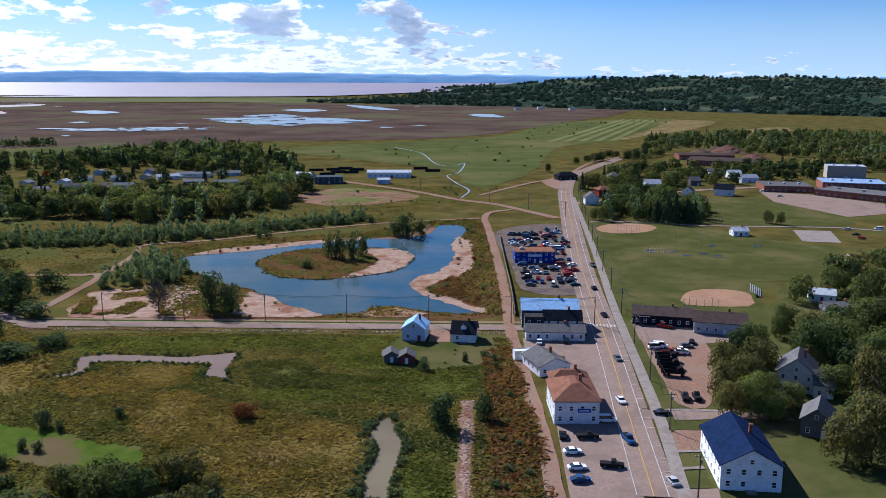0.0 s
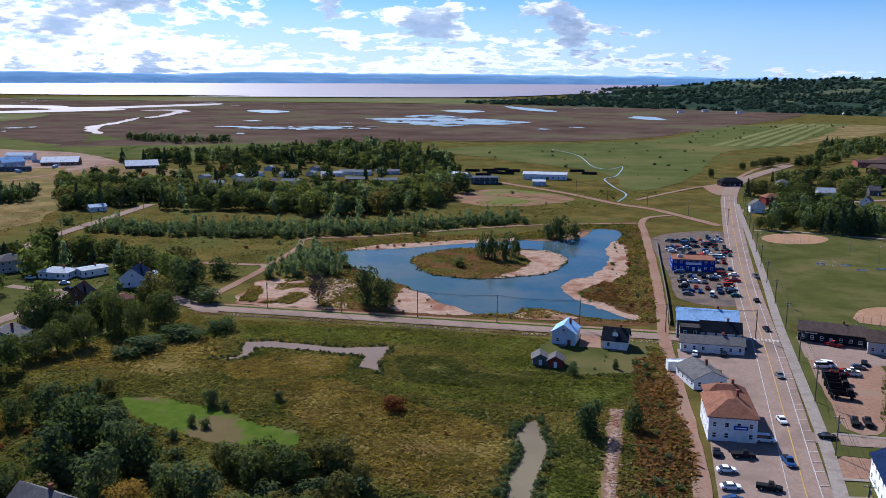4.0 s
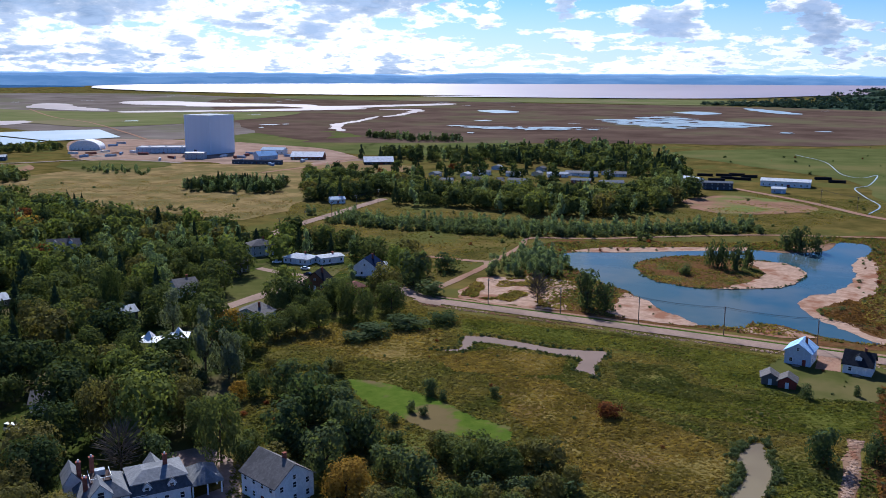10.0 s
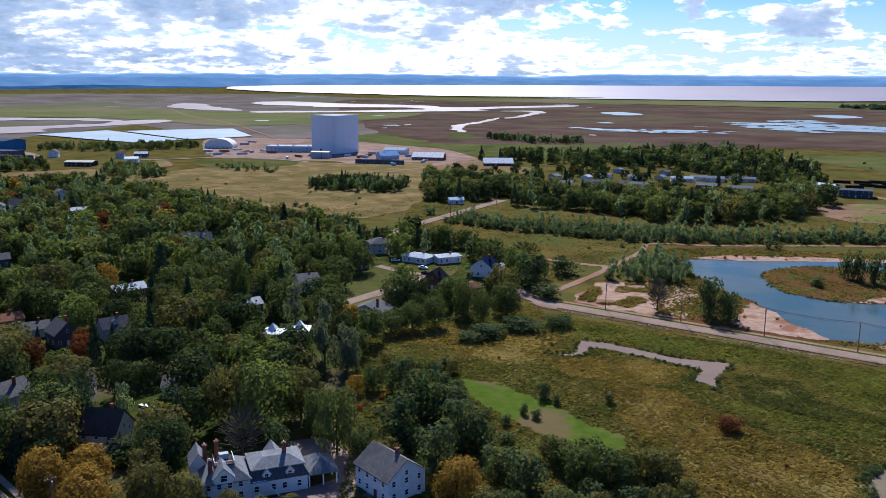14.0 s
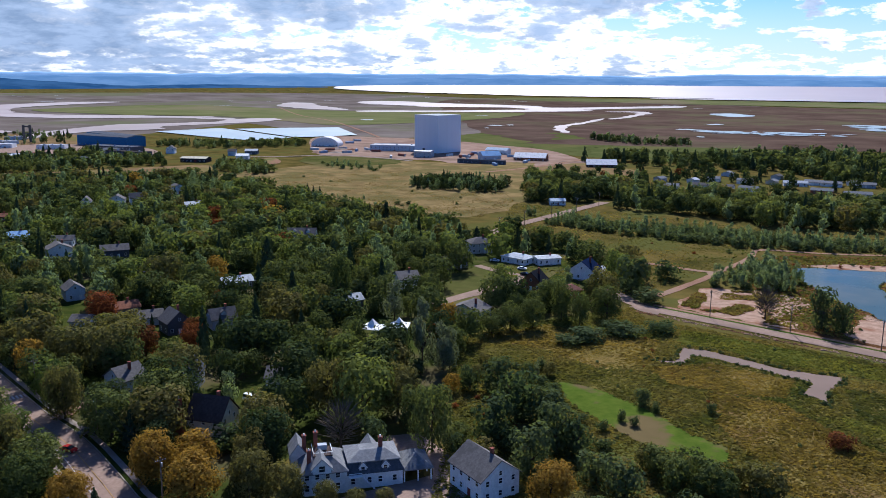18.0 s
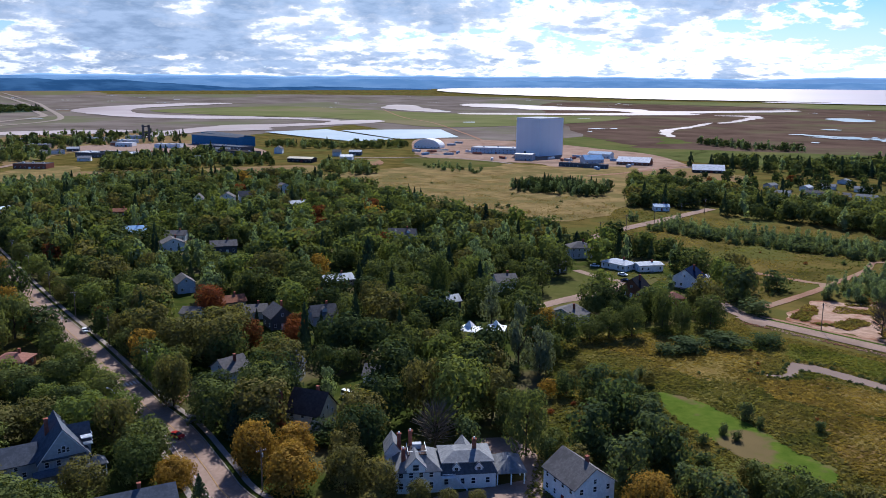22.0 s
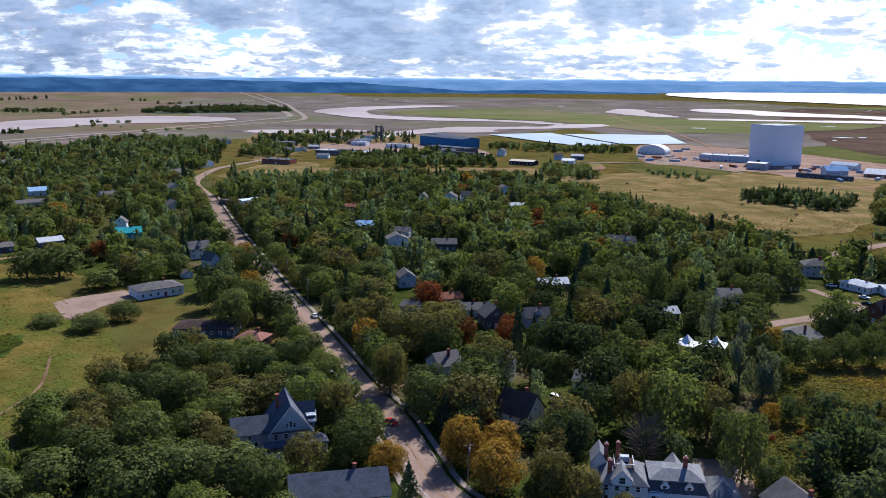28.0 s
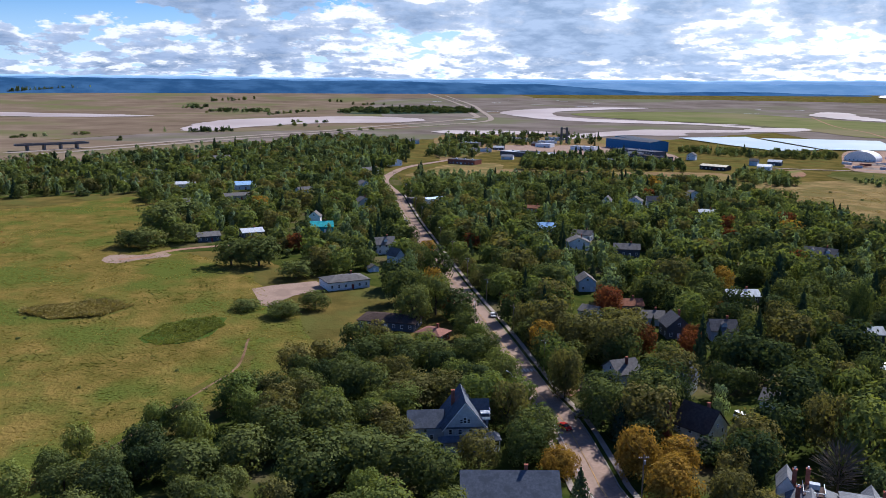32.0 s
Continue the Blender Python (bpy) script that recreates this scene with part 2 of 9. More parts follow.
BAY_WATER = water_material("tidal_bay_water", (0.30, 0.215, 0.195), 0.34, 0.3, 0.05, tint=(0.26, 0.19, 0.17))
# sky's reflection put into a pale blue base, specular nearly off
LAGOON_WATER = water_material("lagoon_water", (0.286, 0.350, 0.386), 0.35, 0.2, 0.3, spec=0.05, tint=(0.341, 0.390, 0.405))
DRY_GRASS = material("dry_brown_grass", (0.129, 0.086, 0.041), (0.194, 0.133, 0.069), 0.04, third=(0.116, 0.099, 0.036), big=0.016, bump=0.7, bump_scale=0.4, reach=0.4)
WORKS_SOIL = material("works_yard_soil", (0.202, 0.129, 0.096), (0.284, 0.202, 0.159), 0.05, third=(0.146, 0.103, 0.079), big=0.02, bump=0.4)
# silt colour with a pale sky sheen mixed in, specular nearly off
RIVER_WATER = water_material("silty_sheen_river_water", (0.36, 0.30, 0.285), 0.4, 0.3, 0.05, spec=0.05, tint=(0.24, 0.19, 0.17))
# pools: grey-blue sky sheen held in the base colour
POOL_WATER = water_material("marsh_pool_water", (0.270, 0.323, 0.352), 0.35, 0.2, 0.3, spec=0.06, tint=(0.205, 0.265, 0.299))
REED_BED_LIME = material("green_reed_bed", (0.047, 0.058, 0.010), (0.096, 0.097, 0.020), 0.25, third=(0.076, 0.062, 0.019), big=0.03, bump=1.0, bump_scale=0.9, reach=0.4)
REED_BED_GOLD = material("golden_reed_bed", (0.095, 0.075, 0.021), (0.194, 0.145, 0.044), 0.16, third=(0.119, 0.077, 0.029), big=0.03, bump=1.0, bump_scale=0.9, reach=0.4)
BARK = material("bark", (0.05, 0.04, 0.03), (0.10, 0.08, 0.06), 3.0, local=True, bump=0.5)
LEAF = leaf_material("leaves_green", (0.041, 0.062, 0.023), (0.150, 0.164, 0.054), 0.34)
LEAF_DARK = leaf_material("leaves_dark_green", (0.024, 0.040, 0.019), (0.074, 0.092, 0.034), 0.28)
# lime and olive hold extra blue, put in for distance haze
LEAF_LIME = leaf_material("leaves_yellow_green", (0.080, 0.115, 0.032), (0.175, 0.189, 0.055), 0.36)
LEAF_OLIVE = leaf_material("leaves_olive", (0.079, 0.084, 0.031), (0.181, 0.151, 0.052), 0.34)
# poplar green brightened and blued to carry distance haze in its colour
LEAF_POPLAR = leaf_material("hazed_poplar_leaves", (0.096, 0.142, 0.080), (0.220, 0.268, 0.142), 0.40)
LEAF_ORANGE = leaf_material("leaves_orange", (0.178, 0.108, 0.022), (0.300, 0.186, 0.040))
LEAF_RED = leaf_material("leaves_red", (0.101, 0.046, 0.021), (0.202, 0.063, 0.029))
LEAF_GREY = leaf_material("leaves_silver", (0.105, 0.126, 0.084), (0.168, 0.189, 0.122))
NEEDLE = leaf_material("spruce_needles", (0.029, 0.047, 0.027), (0.059, 0.082, 0.039), 0.18)
TWIG = material("bare_twigs", (0.09, 0.075, 0.06), (0.14, 0.12, 0.10), 2.0, bump=0)
REED_GREEN = leaf_material("green_reed_clumps", (0.063, 0.088, 0.023), (0.145, 0.154, 0.039), 0.45, 0.05)
SHRUB = leaf_material("shrub_leaves", (0.045, 0.069, 0.033), (0.113, 0.135, 0.061), 0.38)
RUST = leaf_material("rusty_weeds", (0.110, 0.060, 0.026), (0.210, 0.110, 0.045), 0.4, 0.12)
REED = leaf_material("reed_clumps", (0.077, 0.094, 0.025), (0.226, 0.170, 0.055), 0.42, 0.022, 0.18, 0.12)
REED_LIME = leaf_material("lime_reed_clumps", (0.072, 0.088, 0.020), (0.165, 0.158, 0.040), 0.46, 0.05, 0.12, 0.12)
REED_GOLD = leaf_material("golden_reed_clumps", (0.128, 0.104, 0.028), (0.250, 0.178, 0.054), 0.46, 0.05, 0.12, 0.12)
REED_DEEP = leaf_material("dark_reed_clumps", (0.066, 0.077, 0.023), (0.132, 0.125, 0.037), 0.38, 0.06, 0.18, 0.12)
REED_DARK = leaf_material("brown_reed_bed", (0.130, 0.112, 0.040), (0.230, 0.180, 0.068), 0.4, 0.1)
HAY_STALK = leaf_material("dry_hay_stalks", (0.164, 0.121, 0.049), (0.266, 0.191, 0.086), 0.35, 0.02, 0.2)
# leaf green shifted to blue: the hill's distance haze is in the colour
LEAF_HILL = leaf_material("hazed_hill_leaves", (0.034, 0.062, 0.050), (0.066, 0.094, 0.062), 0.2, 0.006)
SOUTH_GRASS = material("rough_meadow", (0.074, 0.066, 0.014), (0.168, 0.118, 0.034), 0.09, third=(0.062, 0.074, 0.015), big=0.028, patch=(0.45, 0.60), bump=1.0, bump_scale=0.7, reach=0.6)
GREEN_REED = material("green_reeds", (0.029, 0.055, 0.010), (0.059, 0.088, 0.017), 0.5, third=(0.050, 0.059, 0.017), big=0.05, bump=1.0, reach=0.4, spec=0)
PALE_STRIP = material("mown_strip", (0.108, 0.115, 0.043), (0.144, 0.144, 0.058), 0.1, big=0.01, bump=0.3, spec=0)
# same bluish haze painted into the forest floor tone
FAR_WOOD = material("hazed_far_forest", (0.018, 0.034, 0.026), (0.036, 0.054, 0.034), 0.02, third=(0.072, 0.080, 0.046), big=0.004, bump=1.0, bump_scale=0.06, reach=4.0, patch=(0.56, 0.62))


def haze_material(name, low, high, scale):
    """Far land with blue distance haze put into its colour and a faint glow."""
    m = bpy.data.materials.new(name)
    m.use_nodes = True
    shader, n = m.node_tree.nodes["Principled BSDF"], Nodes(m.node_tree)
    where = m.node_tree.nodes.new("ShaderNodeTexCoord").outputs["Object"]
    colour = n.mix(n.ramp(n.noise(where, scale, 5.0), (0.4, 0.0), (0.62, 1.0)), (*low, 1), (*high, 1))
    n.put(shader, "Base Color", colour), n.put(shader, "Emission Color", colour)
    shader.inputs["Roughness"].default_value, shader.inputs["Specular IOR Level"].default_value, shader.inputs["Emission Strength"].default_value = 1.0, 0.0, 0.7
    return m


# blue tones stand for the air in between, not for the woods
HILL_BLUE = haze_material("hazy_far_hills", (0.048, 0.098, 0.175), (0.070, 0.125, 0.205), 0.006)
HILL_PALE = haze_material("haze_pale_hills", (0.135, 0.225, 0.345), (0.16, 0.25, 0.37), 0.004)
HILL_DARK = haze_material("haze_dark_hills", (0.010, 0.031, 0.070), (0.020, 0.050, 0.100), 0.008)


# ---- plan: metres, x to the right and y ahead of the first view ----
MAIN_STREET = [(45.1, 167.0), (48.8, 206.5), (54.9, 270.5), (63.6, 373.0), (70.0, 436.2), (79.9, 526.0), (89, 605), (97, 667), (116, 760), (145, 833), (172, 889), (193, 934)]
MARSH_ROAD = [(54.7, 290.5), (29.6, 291.7), (-17.0, 292.7), (-78.3, 294.3), (-119.5, 295.4), (-152.5, 295.8), (-141.8, 293.1), (-162.4, 303.2), (-180.4, 315.4)]
RAIL_TRAIL = [(24.3, 164.7), (25.0, 195.9), (24.9, 230.7), (24.0, 285.5), (25.6, 331.8), (26.7, 407.6), (26.8, 494.9), (26.4, 529.6), (31.3, 554.7), (46.2, 567.1)]
STATION_ROAD = [(72.9, 532.4), (57.4, 559.1), (35.9, 593.0), (11, 615), (-27, 665), (-84, 721)]
RAIL_BED = [(27, 637), (71, 711), (110, 768), (154, 887), (204, 963)]
POND_PATH = [(-153.4, 368.3), (-155.0, 417.1), (-158.3, 441.7), (-125.3, 456.8), (-75.3, 490.6), (-39.2, 511.3), (23.3, 531.9)]
DIRT_TRACK = [(-154.4, 313.6), (-153.4, 368.3), (-161.9, 372.5), (-173.7, 371.7), (-214.6, 372.3)]
DIAGONAL_ROAD = [(-294.5, 384.4), (-300.6, 420.2), (-304.7, 474.5), (-310, 542)]
SIDE_STREET = [(-214.4, 245.1), (-214.7, 261.2), (-210.8, 287.6), (-216.1, 310.1)]
TREE_STREET = [(-130.8, 81.9), (-152.9, 79.5), (-170.6, 82.6), (-195.6, 87.1), (-218.7, 88.4), (-245.6, 91.5), (-282.2, 95.7), (-329.8, 99.9), (-392.5, 106.8), (-461.3, 114.9), (-543.3, 124.9), (-656, 141), (-753, 150), (-829, 176), (-883, 205), (-933, 251), (-973, 286)]
POND = [(-129.1, 403.2), (-127.7, 412.5), (-110.9, 423.8), (-92.8, 434.2), (-68.5, 449.9), (-45.0, 460.0), (-26.7, 467.0), (-8.1, 494.4), (-1.4, 506.2), (10.5, 504.4), (14.5, 489.0), (9.8, 467.5), (4.8, 443.0), (6.0, 420.9), (3.0, 397.1), (-3.6, 376.7), (-11.1, 368.9), (-13.1, 355.2), (-7.9, 340.6), (1.4, 327.2), (14.6, 318.9), (16.1, 313.2), (7.8, 310.0), (-5.1, 313.0), (-18.5, 320.2), (-27.2, 318.5), (-30.9, 310.4), (-45.5, 308.0), (-55.4, 315.8), (-69.3, 330.9), (-82.1, 347.6), (-93.4, 354.4), (-107.5, 370.1), (-120.2, 387.1)]
ISLAND = [(-89.0, 396.0), (-87.6, 408.9), (-79.2, 424.2), (-66.0, 433.1), (-48.5, 434.8), (-30.7, 433.5), (-20.0, 424.9), (-15.2, 411.1), (-17.8, 394.3), (-24.4, 379.9), (-36.8, 373.0), (-51.1, 365.2), (-66.2, 366.1), (-77.8, 373.7)]
MUD_POOL = [(-119.4, 240.0), (-111.8, 244.0), (-115.7, 257.1), (-110.0, 261.0), (-82.1, 259.0), (-67.7, 263.1), (-66.1, 260.2), (-66.4, 246.8), (-63.0, 237.0), (-67.3, 240.3), (-71.5, 240.3), (-72.1, 252.0), (-80.3, 253.0), (-103.9, 254.4), (-109.9, 251.7), (-108.4, 244.0), (-113.5, 240.0)]
TOWN_FIELD = [(-838.4, 283.1), (-790.0, 396.2), (-757.3, 500.6), (-680.0, 442.2), (-712.0, 356.5), (-756.0, 257.8)]
STREET_FIELD = [(-790.0, 182.0), (-850.0, 216.0), (-900.4, 255.0), (-901.8, 307.8), (-830.0, 290.0), (-765.0, 252.6)]
FLATS_SOUTH = [(-1376, -214), (-1560, -60), (-1732, 133), (-1905, 400), (-2050, 760), (-2300, 1060), (-2080, 1500), (-1804, 1720), (-1500, 1300), (-1380, 980), (-1240, 700), (-1210, 560), (-1290, 420), (-1330, 200), (-1290, -20)]
LIME_NORTH = [(-126.2, 277.7), (-94.3, 280.5), (-27.8, 278.5), (-30.2, 266.0), (-65.3, 266.8), (-84.0, 263.3), (-103.3, 264.7), (-118.3, 262.3)]
LIME_BAND = [(-58.1, 230.1), (-36.9, 234.8), (-16.2, 244.1), (9.9, 246.9), (10.8, 230.6), (1.0, 219.8), (-22.2, 219.6), (-44.2, 220.7), (-54.2, 223.6)]
LIME_HILL = [(-40.4, 276.4), (-28.3, 281.7), (-18.8, 278.6), (-18.5, 255.0), (-14.5, 247.1), (-31.8, 247.0), (-36.3, 254.9)]
LIME_CREEK = [(-8.9, 187.2), (-1.8, 189.3), (2.0, 177.5), (2.0, 158.5), (-10.6, 156.4), (-8.8, 174.0)]
GOLD_MID = [(-92.8, 225.5), (-73.4, 230.0), (-54.3, 217.4), (-33.2, 209.7), (-20.6, 202.5), (-19.8, 180.2), (-27.3, 162.4), (-45.6, 168.5), (-61.2, 185.0), (-80.8, 203.7)]
GOLD_WEST = [(-115.9, 232.3), (-101.8, 249.1), (-76.7, 250.9), (-73.8, 234.6), (-85.6, 227.7), (-103.9, 223.4)]
GOLD_FAR = [(-172.0, 222.0), (-150.0, 226.0), (-128.0, 222.0), (-116.0, 236.0), (-126.0, 262.0), (-150.0, 250.0), (-166.0, 252.0)]
RUST_BAND = [(8.0, 202.6), (13.9, 210.0), (13.6, 183.3), (12.9, 162.6), (7.4, 160.5)]
DARK_REEDS = [(-63.0, 252.7), (-45.5, 258.1), (-37.7, 244.5), (-15.9, 240.1), (-29.7, 231.3), (-54.0, 231.1)]
STONY_DITCH = [(7.2, 222.0), (6.7, 214.2), (5.8, 197.4), (5.2, 186.0), (4.8, 177.7), (4.3, 160.6)]
GARDEN_LAWN = [(-143.2, 165.1), (-139.5, 177.1), (-126.7, 178.9), (-113.3, 170.8), (-113.9, 159.2), (-122.1, 154.4), (-129.9, 149.6)]
LOWER_LAWN = [(-94.8, 156.5), (-89.2, 171.2), (-74.2, 158.8), (-72.8, 150.2), (-85.8, 143.9)]
STREET_YARDS = [(-208.7, 238.8), (-230.4, 267.8), (-248.1, 319.4), (-237.5, 346.5), (-214.3, 336.2), (-202.9, 297.7), (-205.6, 274.9), (-203.4, 253.7)]
DRIVE_LAWN = [(-211.3, 102.5), (-215.4, 111.3), (-219.2, 121.4), (-213.0, 119.6), (-208.9, 110.3), (-204.3, 102.0)]
TOWN_DRIVE = [(-213.5, 91.5), (-215.5, 98.7), (-218.2, 105.2), (-220.7, 112.5), (-223.7, 121.8)]
CREEK = [(-17.1, 165.5), (-17.6, 177.4), (-15.3, 189.2), (-18.2, 199.0), (-16.7, 208.0), (-13.9, 209.8), (-12.0, 202.5), (-9.4, 192.4), (-10.8, 180.3), (-11.7, 174.7), (-11.7, 165.5)]
LAWN = [(-129.6, 203.7), (-119.2, 205.6), (-100.5, 201.4), (-83.3, 193.4), (-73.0, 191.8), (-69.9, 185.5), (-72.5, 179.0), (-79.6, 181.4), (-88.1, 179.6), (-100.2, 184.2), (-113.3, 189.1), (-122.0, 194.6)]
BALL_FIELD = [(87.8, 517.7), (155.0, 502.5), (165.8, 483.7), (189.6, 453.2), (210.1, 444.0), (226.2, 423.6), (194.9, 362.5), (135.5, 361.9), (123.0, 317.4), (71.4, 316.9), (75.0, 383.3)]
PARK_GRASS = [(98, 644), (108.8, 586.1), (159.2, 516.6), (242.4, 507.7), (260.8, 539.7), (286, 603), (247, 616), (201, 630)]
TOWN_GRASS = [(69.4, 307.4), (123.0, 317.4), (153.0, 362.0), (194.9, 362.5), (137.1, 227.0), (103.0, 166.1), (52.5, 165.8), (57.9, 214.1)]
INFIELD_FAR = [(91.3, 497.7), (100.3, 509.7), (113.2, 513.9), (125.7, 508.0), (127.0, 496.3), (116.5, 483.0), (102.6, 479.2), (92.2, 484.5)]
INFIELD_NEAR = [(98.4, 337.0), (105.0, 346.5), (116.7, 349.5), (126.7, 343.8), (125.6, 332.8), (120.0, 321.5), (96.3, 323.8)]
TRUCK_YARD = [(66.0, 278.0), (87.3, 278.2), (86.1, 255.8), (76.5, 226.6), (71.7, 217.4), (64.7, 219.8), (66.0, 250.4)]
STORE_LOT = [(64.1, 296.3), (69.1, 301.4), (108.6, 286.2), (105.8, 278.4), (86.8, 273.2), (65.6, 276.1)]
COTTAGE_DRIVE = [(-4.2, 289.4), (2.3, 289.4), (2.5, 275.0), (-4.7, 275.0)]
STREET_APRON = [(41.6, 276.6), (54.3, 276.7), (51.0, 240.2), (47.2, 205.8), (29.3, 204.2), (31.1, 230.7), (37.2, 245.0)]
PARKING_LOT = [(29.3, 204.2), (46.4, 206.5), (42.9, 164.8), (27.1, 164.7)]
SHOP_LOT = [(27.4, 279.0), (52.2, 281.8), (49.0, 230.9), (40.4, 205.7), (47.2, 245.1), (39.3, 259.9), (27.1, 265.5)]
SALVAGE_YARD = [(31.5, 485.6), (72.6, 509.3), (70.0, 436.2), (59.7, 346.1), (34.7, 345.8), (32.6, 394.9)]
SCHOOL_LOT = [(249, 663), (281, 647), (315, 598), (292, 552), (260.8, 539.7), (252, 570), (239, 607)]
SKATE_PARK = [(206.1, 491.7), (226.8, 488.2), (216.7, 452.0), (197.2, 456.5)]
STATION_LOT = [(85, 726), (102, 743), (108, 714), (91, 677)]
EAST_PATH = [(86.4, 519.8), (121.1, 518.2), (156.2, 506.4), (202.9, 503.1), (235.4, 499.7), (259.5, 488.7)]
SCHOOL_ROAD = [(89, 594), (132, 623), (200, 669), (262, 691)]
CROSS_STREET = [(55.1, 212.2), (65.6, 211.9), (77.8, 212.7), (92.3, 211.3)]
RIGHT_WALK = [(51.7, 165.8), (57.5, 213.7), (66.0, 312.1), (72.9, 377.5), (80.4, 451.8), (88.4, 537.1), (97, 628)]
MARSH_NEAR = [(-142.2, 282.8), (-95.6, 284.5), (-36.2, 283.7), (22.6, 279.0), (24.6, 230.7), (24.2, 165.7), (21.5, 145.2), (-51.3, 144.9), (-103.6, 114.0), (-118.5, 137.1), (-131.3, 156.6), (-181.3, 215.6), (-164.3, 268.4), (-154.2, 293.2)]
BANK = [(-104.5, 305.9), (-134.0, 359.1), (-145.8, 433.6), (-113.1, 457.5), (-47.0, 480.8), (-8.5, 520.5), (23.5, 529.5), (24.5, 394.8), (23.4, 309.4), (-38.7, 304.2)]
SHORE_EAST = [(8.8, 467.5), (14.8, 454.2), (15.5, 421.1), (13.8, 388.6), (7.9, 373.5), (9.6, 340.8), (16.8, 318.9), (15.7, 310.1), (1.4, 325.5), (-9.1, 339.7), (-13.9, 355.2), (-11.2, 371.1), (-3.1, 379.0), (3.3, 399.6), (6.0, 420.9), (4.5, 443.0)]
SHORE_WEED = [(-6.5, 352.3), (4.1, 371.2), (12.6, 360.6), (16.7, 327.4), (14.6, 318.9), (3.7, 333.4), (-4.4, 340.7)]
SHORE_SOUTH = [(-79.5, 309.2), (-79.8, 322.2), (-80.8, 341.8), (-69.6, 332.7), (-55.5, 316.6), (-44.9, 306.4), (-63.9, 304.0)]
SHORE_WEST = [(-140.6, 308.7), (-145.6, 339.3), (-132.1, 347.1), (-117.7, 354.1), (-103.9, 344.4), (-100.8, 322.0), (-94.4, 307.5), (-117.1, 305.8)]
SHORE_NORTH = [(-128.9, 416.6), (-113.4, 434.0), (-94.7, 443.3), (-69.5, 456.4), (-45.7, 466.8), (-44.9, 458.4), (-68.1, 446.8), (-92.2, 431.3), (-110.2, 421.0)]
SHORE_ROAD = [(-30.6, 308.1), (-20.6, 318.6), (-13.9, 315.4), (-5.1, 309.9), (-17.6, 304.4)]
ISLAND_SAND = [(-42.1, 428.9), (-27.8, 433.5), (-18.0, 424.9), (-14.6, 411.1), (-17.7, 393.1), (-24.4, 378.8), (-36.7, 371.9), (-46.2, 366.3), (-37.6, 382.1), (-31.7, 400.5), (-35.3, 417.7)]
POND_SPIT = [(-40.6, 463.4), (-27.0, 474.0), (-11.8, 508.1), (-4.1, 500.2), (-8.4, 476.0), (-26.3, 460.3)]
COTTAGE_LAWN = [(-18.5, 269.3), (-15.4, 281.9), (17.1, 285.5), (17.9, 266.6), (13.5, 252.6), (-4.1, 247.3), (-16.4, 250.8)]
BROWN_MARSH = [(-858, 1090), (-660, 1124), (-387, 1205), (-224, 1189), (-37, 1240), (86, 1357), (240, 1686), (468, 2185), (523, 2604), (200, 2631), (-349, 2869), (-920, 2886), (-1498, 2903), (-2391, 2830)]
BROWN_WEST = [(-913, 839), (-1030, 899), (-1521, 1046), (-1765, 776), (-1825, 402), (-4767, 1065), (-4699, 2758), (-3551, 3535), (-2574, 3165), (-1413, 3039), (-783, 2607), (-583, 1367), (-599, 1163), (-849, 1267), (-868, 1069)]
GREEN_EAST = [(-198, 1049), (-66, 1173), (82, 1292), (243, 1708), (503, 1835), (264, 1262), (148, 1084), (91, 826), (31, 694), (-2, 824), (-81, 908)]
GREEN_NORTH = [(-587, 998), (-443, 1017), (-343, 1088), (-299, 969), (-297, 902), (-511, 867)]
GREEN_STORE = [(-871, 1066), (-812, 1213), (-623, 1139), (-472, 1111), (-340, 1084), (-308, 967), (-410, 892), (-514, 888), (-696, 857)]
GREEN_DYKE = [(-2385, 1051), (-2499, 1568), (-1819, 1588), (-1524, 1685), (-1299, 1832), (-1167, 1475), (-1208, 1125), (-1407, 1135), (-1702, 1171), (-1931, 1054)]
GREEN_SHORE = [(-2389, 3352), (-1362, 3546), (-559, 3625), (-184, 3305), (-432, 2925), (-940, 2949), (-2128, 2984)]
STRIP_FIELD = [(141, 1180), (248, 1467), (381, 1829), (454, 1809), (329, 1439), (244, 1204)]
STUBBLE_FIELD = [(246, 1204), (341, 1471), (454, 1785), (553, 1744), (411, 1442), (321, 1326)]
HAY_FIELD = [(-620, 441), (-627, 546), (-564, 608), (-494, 577), (-477, 514), (-392, 532), (-359, 499), (-335.8, 426.3), (-392.1, 422.6), (-473, 423), (-564, 429)]
HAY_WEST = [(-657, 412), (-672, 486), (-669, 589), (-635, 672), (-569, 694), (-516, 745), (-370, 571), (-363, 513), (-363.4, 468.6), (-359.0, 427.2), (-391.3, 417.8), (-460, 423), (-534, 420), (-595, 407)]
SOUTH_MEADOW = [(-651, -312), (-635, -142), (-682, -53), (-467.4, -23.8), (-415.6, 9.8), (-285.7, 32.6), (-252.1, 21.6), (-223.9, -13.8), (-201.9, -25.7), (-181.7, -45.8), (-175.9, -92.9)]
MALL_LOT = [(-1162, 408), (-1150, 473), (-1139, 529), (-999, 574), (-894, 527), (-965, 488), (-949, 420), (-1051, 368)]
BAY = [(1019, 10724), (409, 6552), (-251, 4509), (-615, 3827), (-1398, 3640), (-1852, 3594), (-1658, 3860), (-2497, 3716), (-3137, 3858), (-4161, 4143), (-5769, 5209), (-7290, 7259), (-8745, 13002), (-9045, 20993), (-5854, 11395), (-2862, 11364), (113, 11332)]
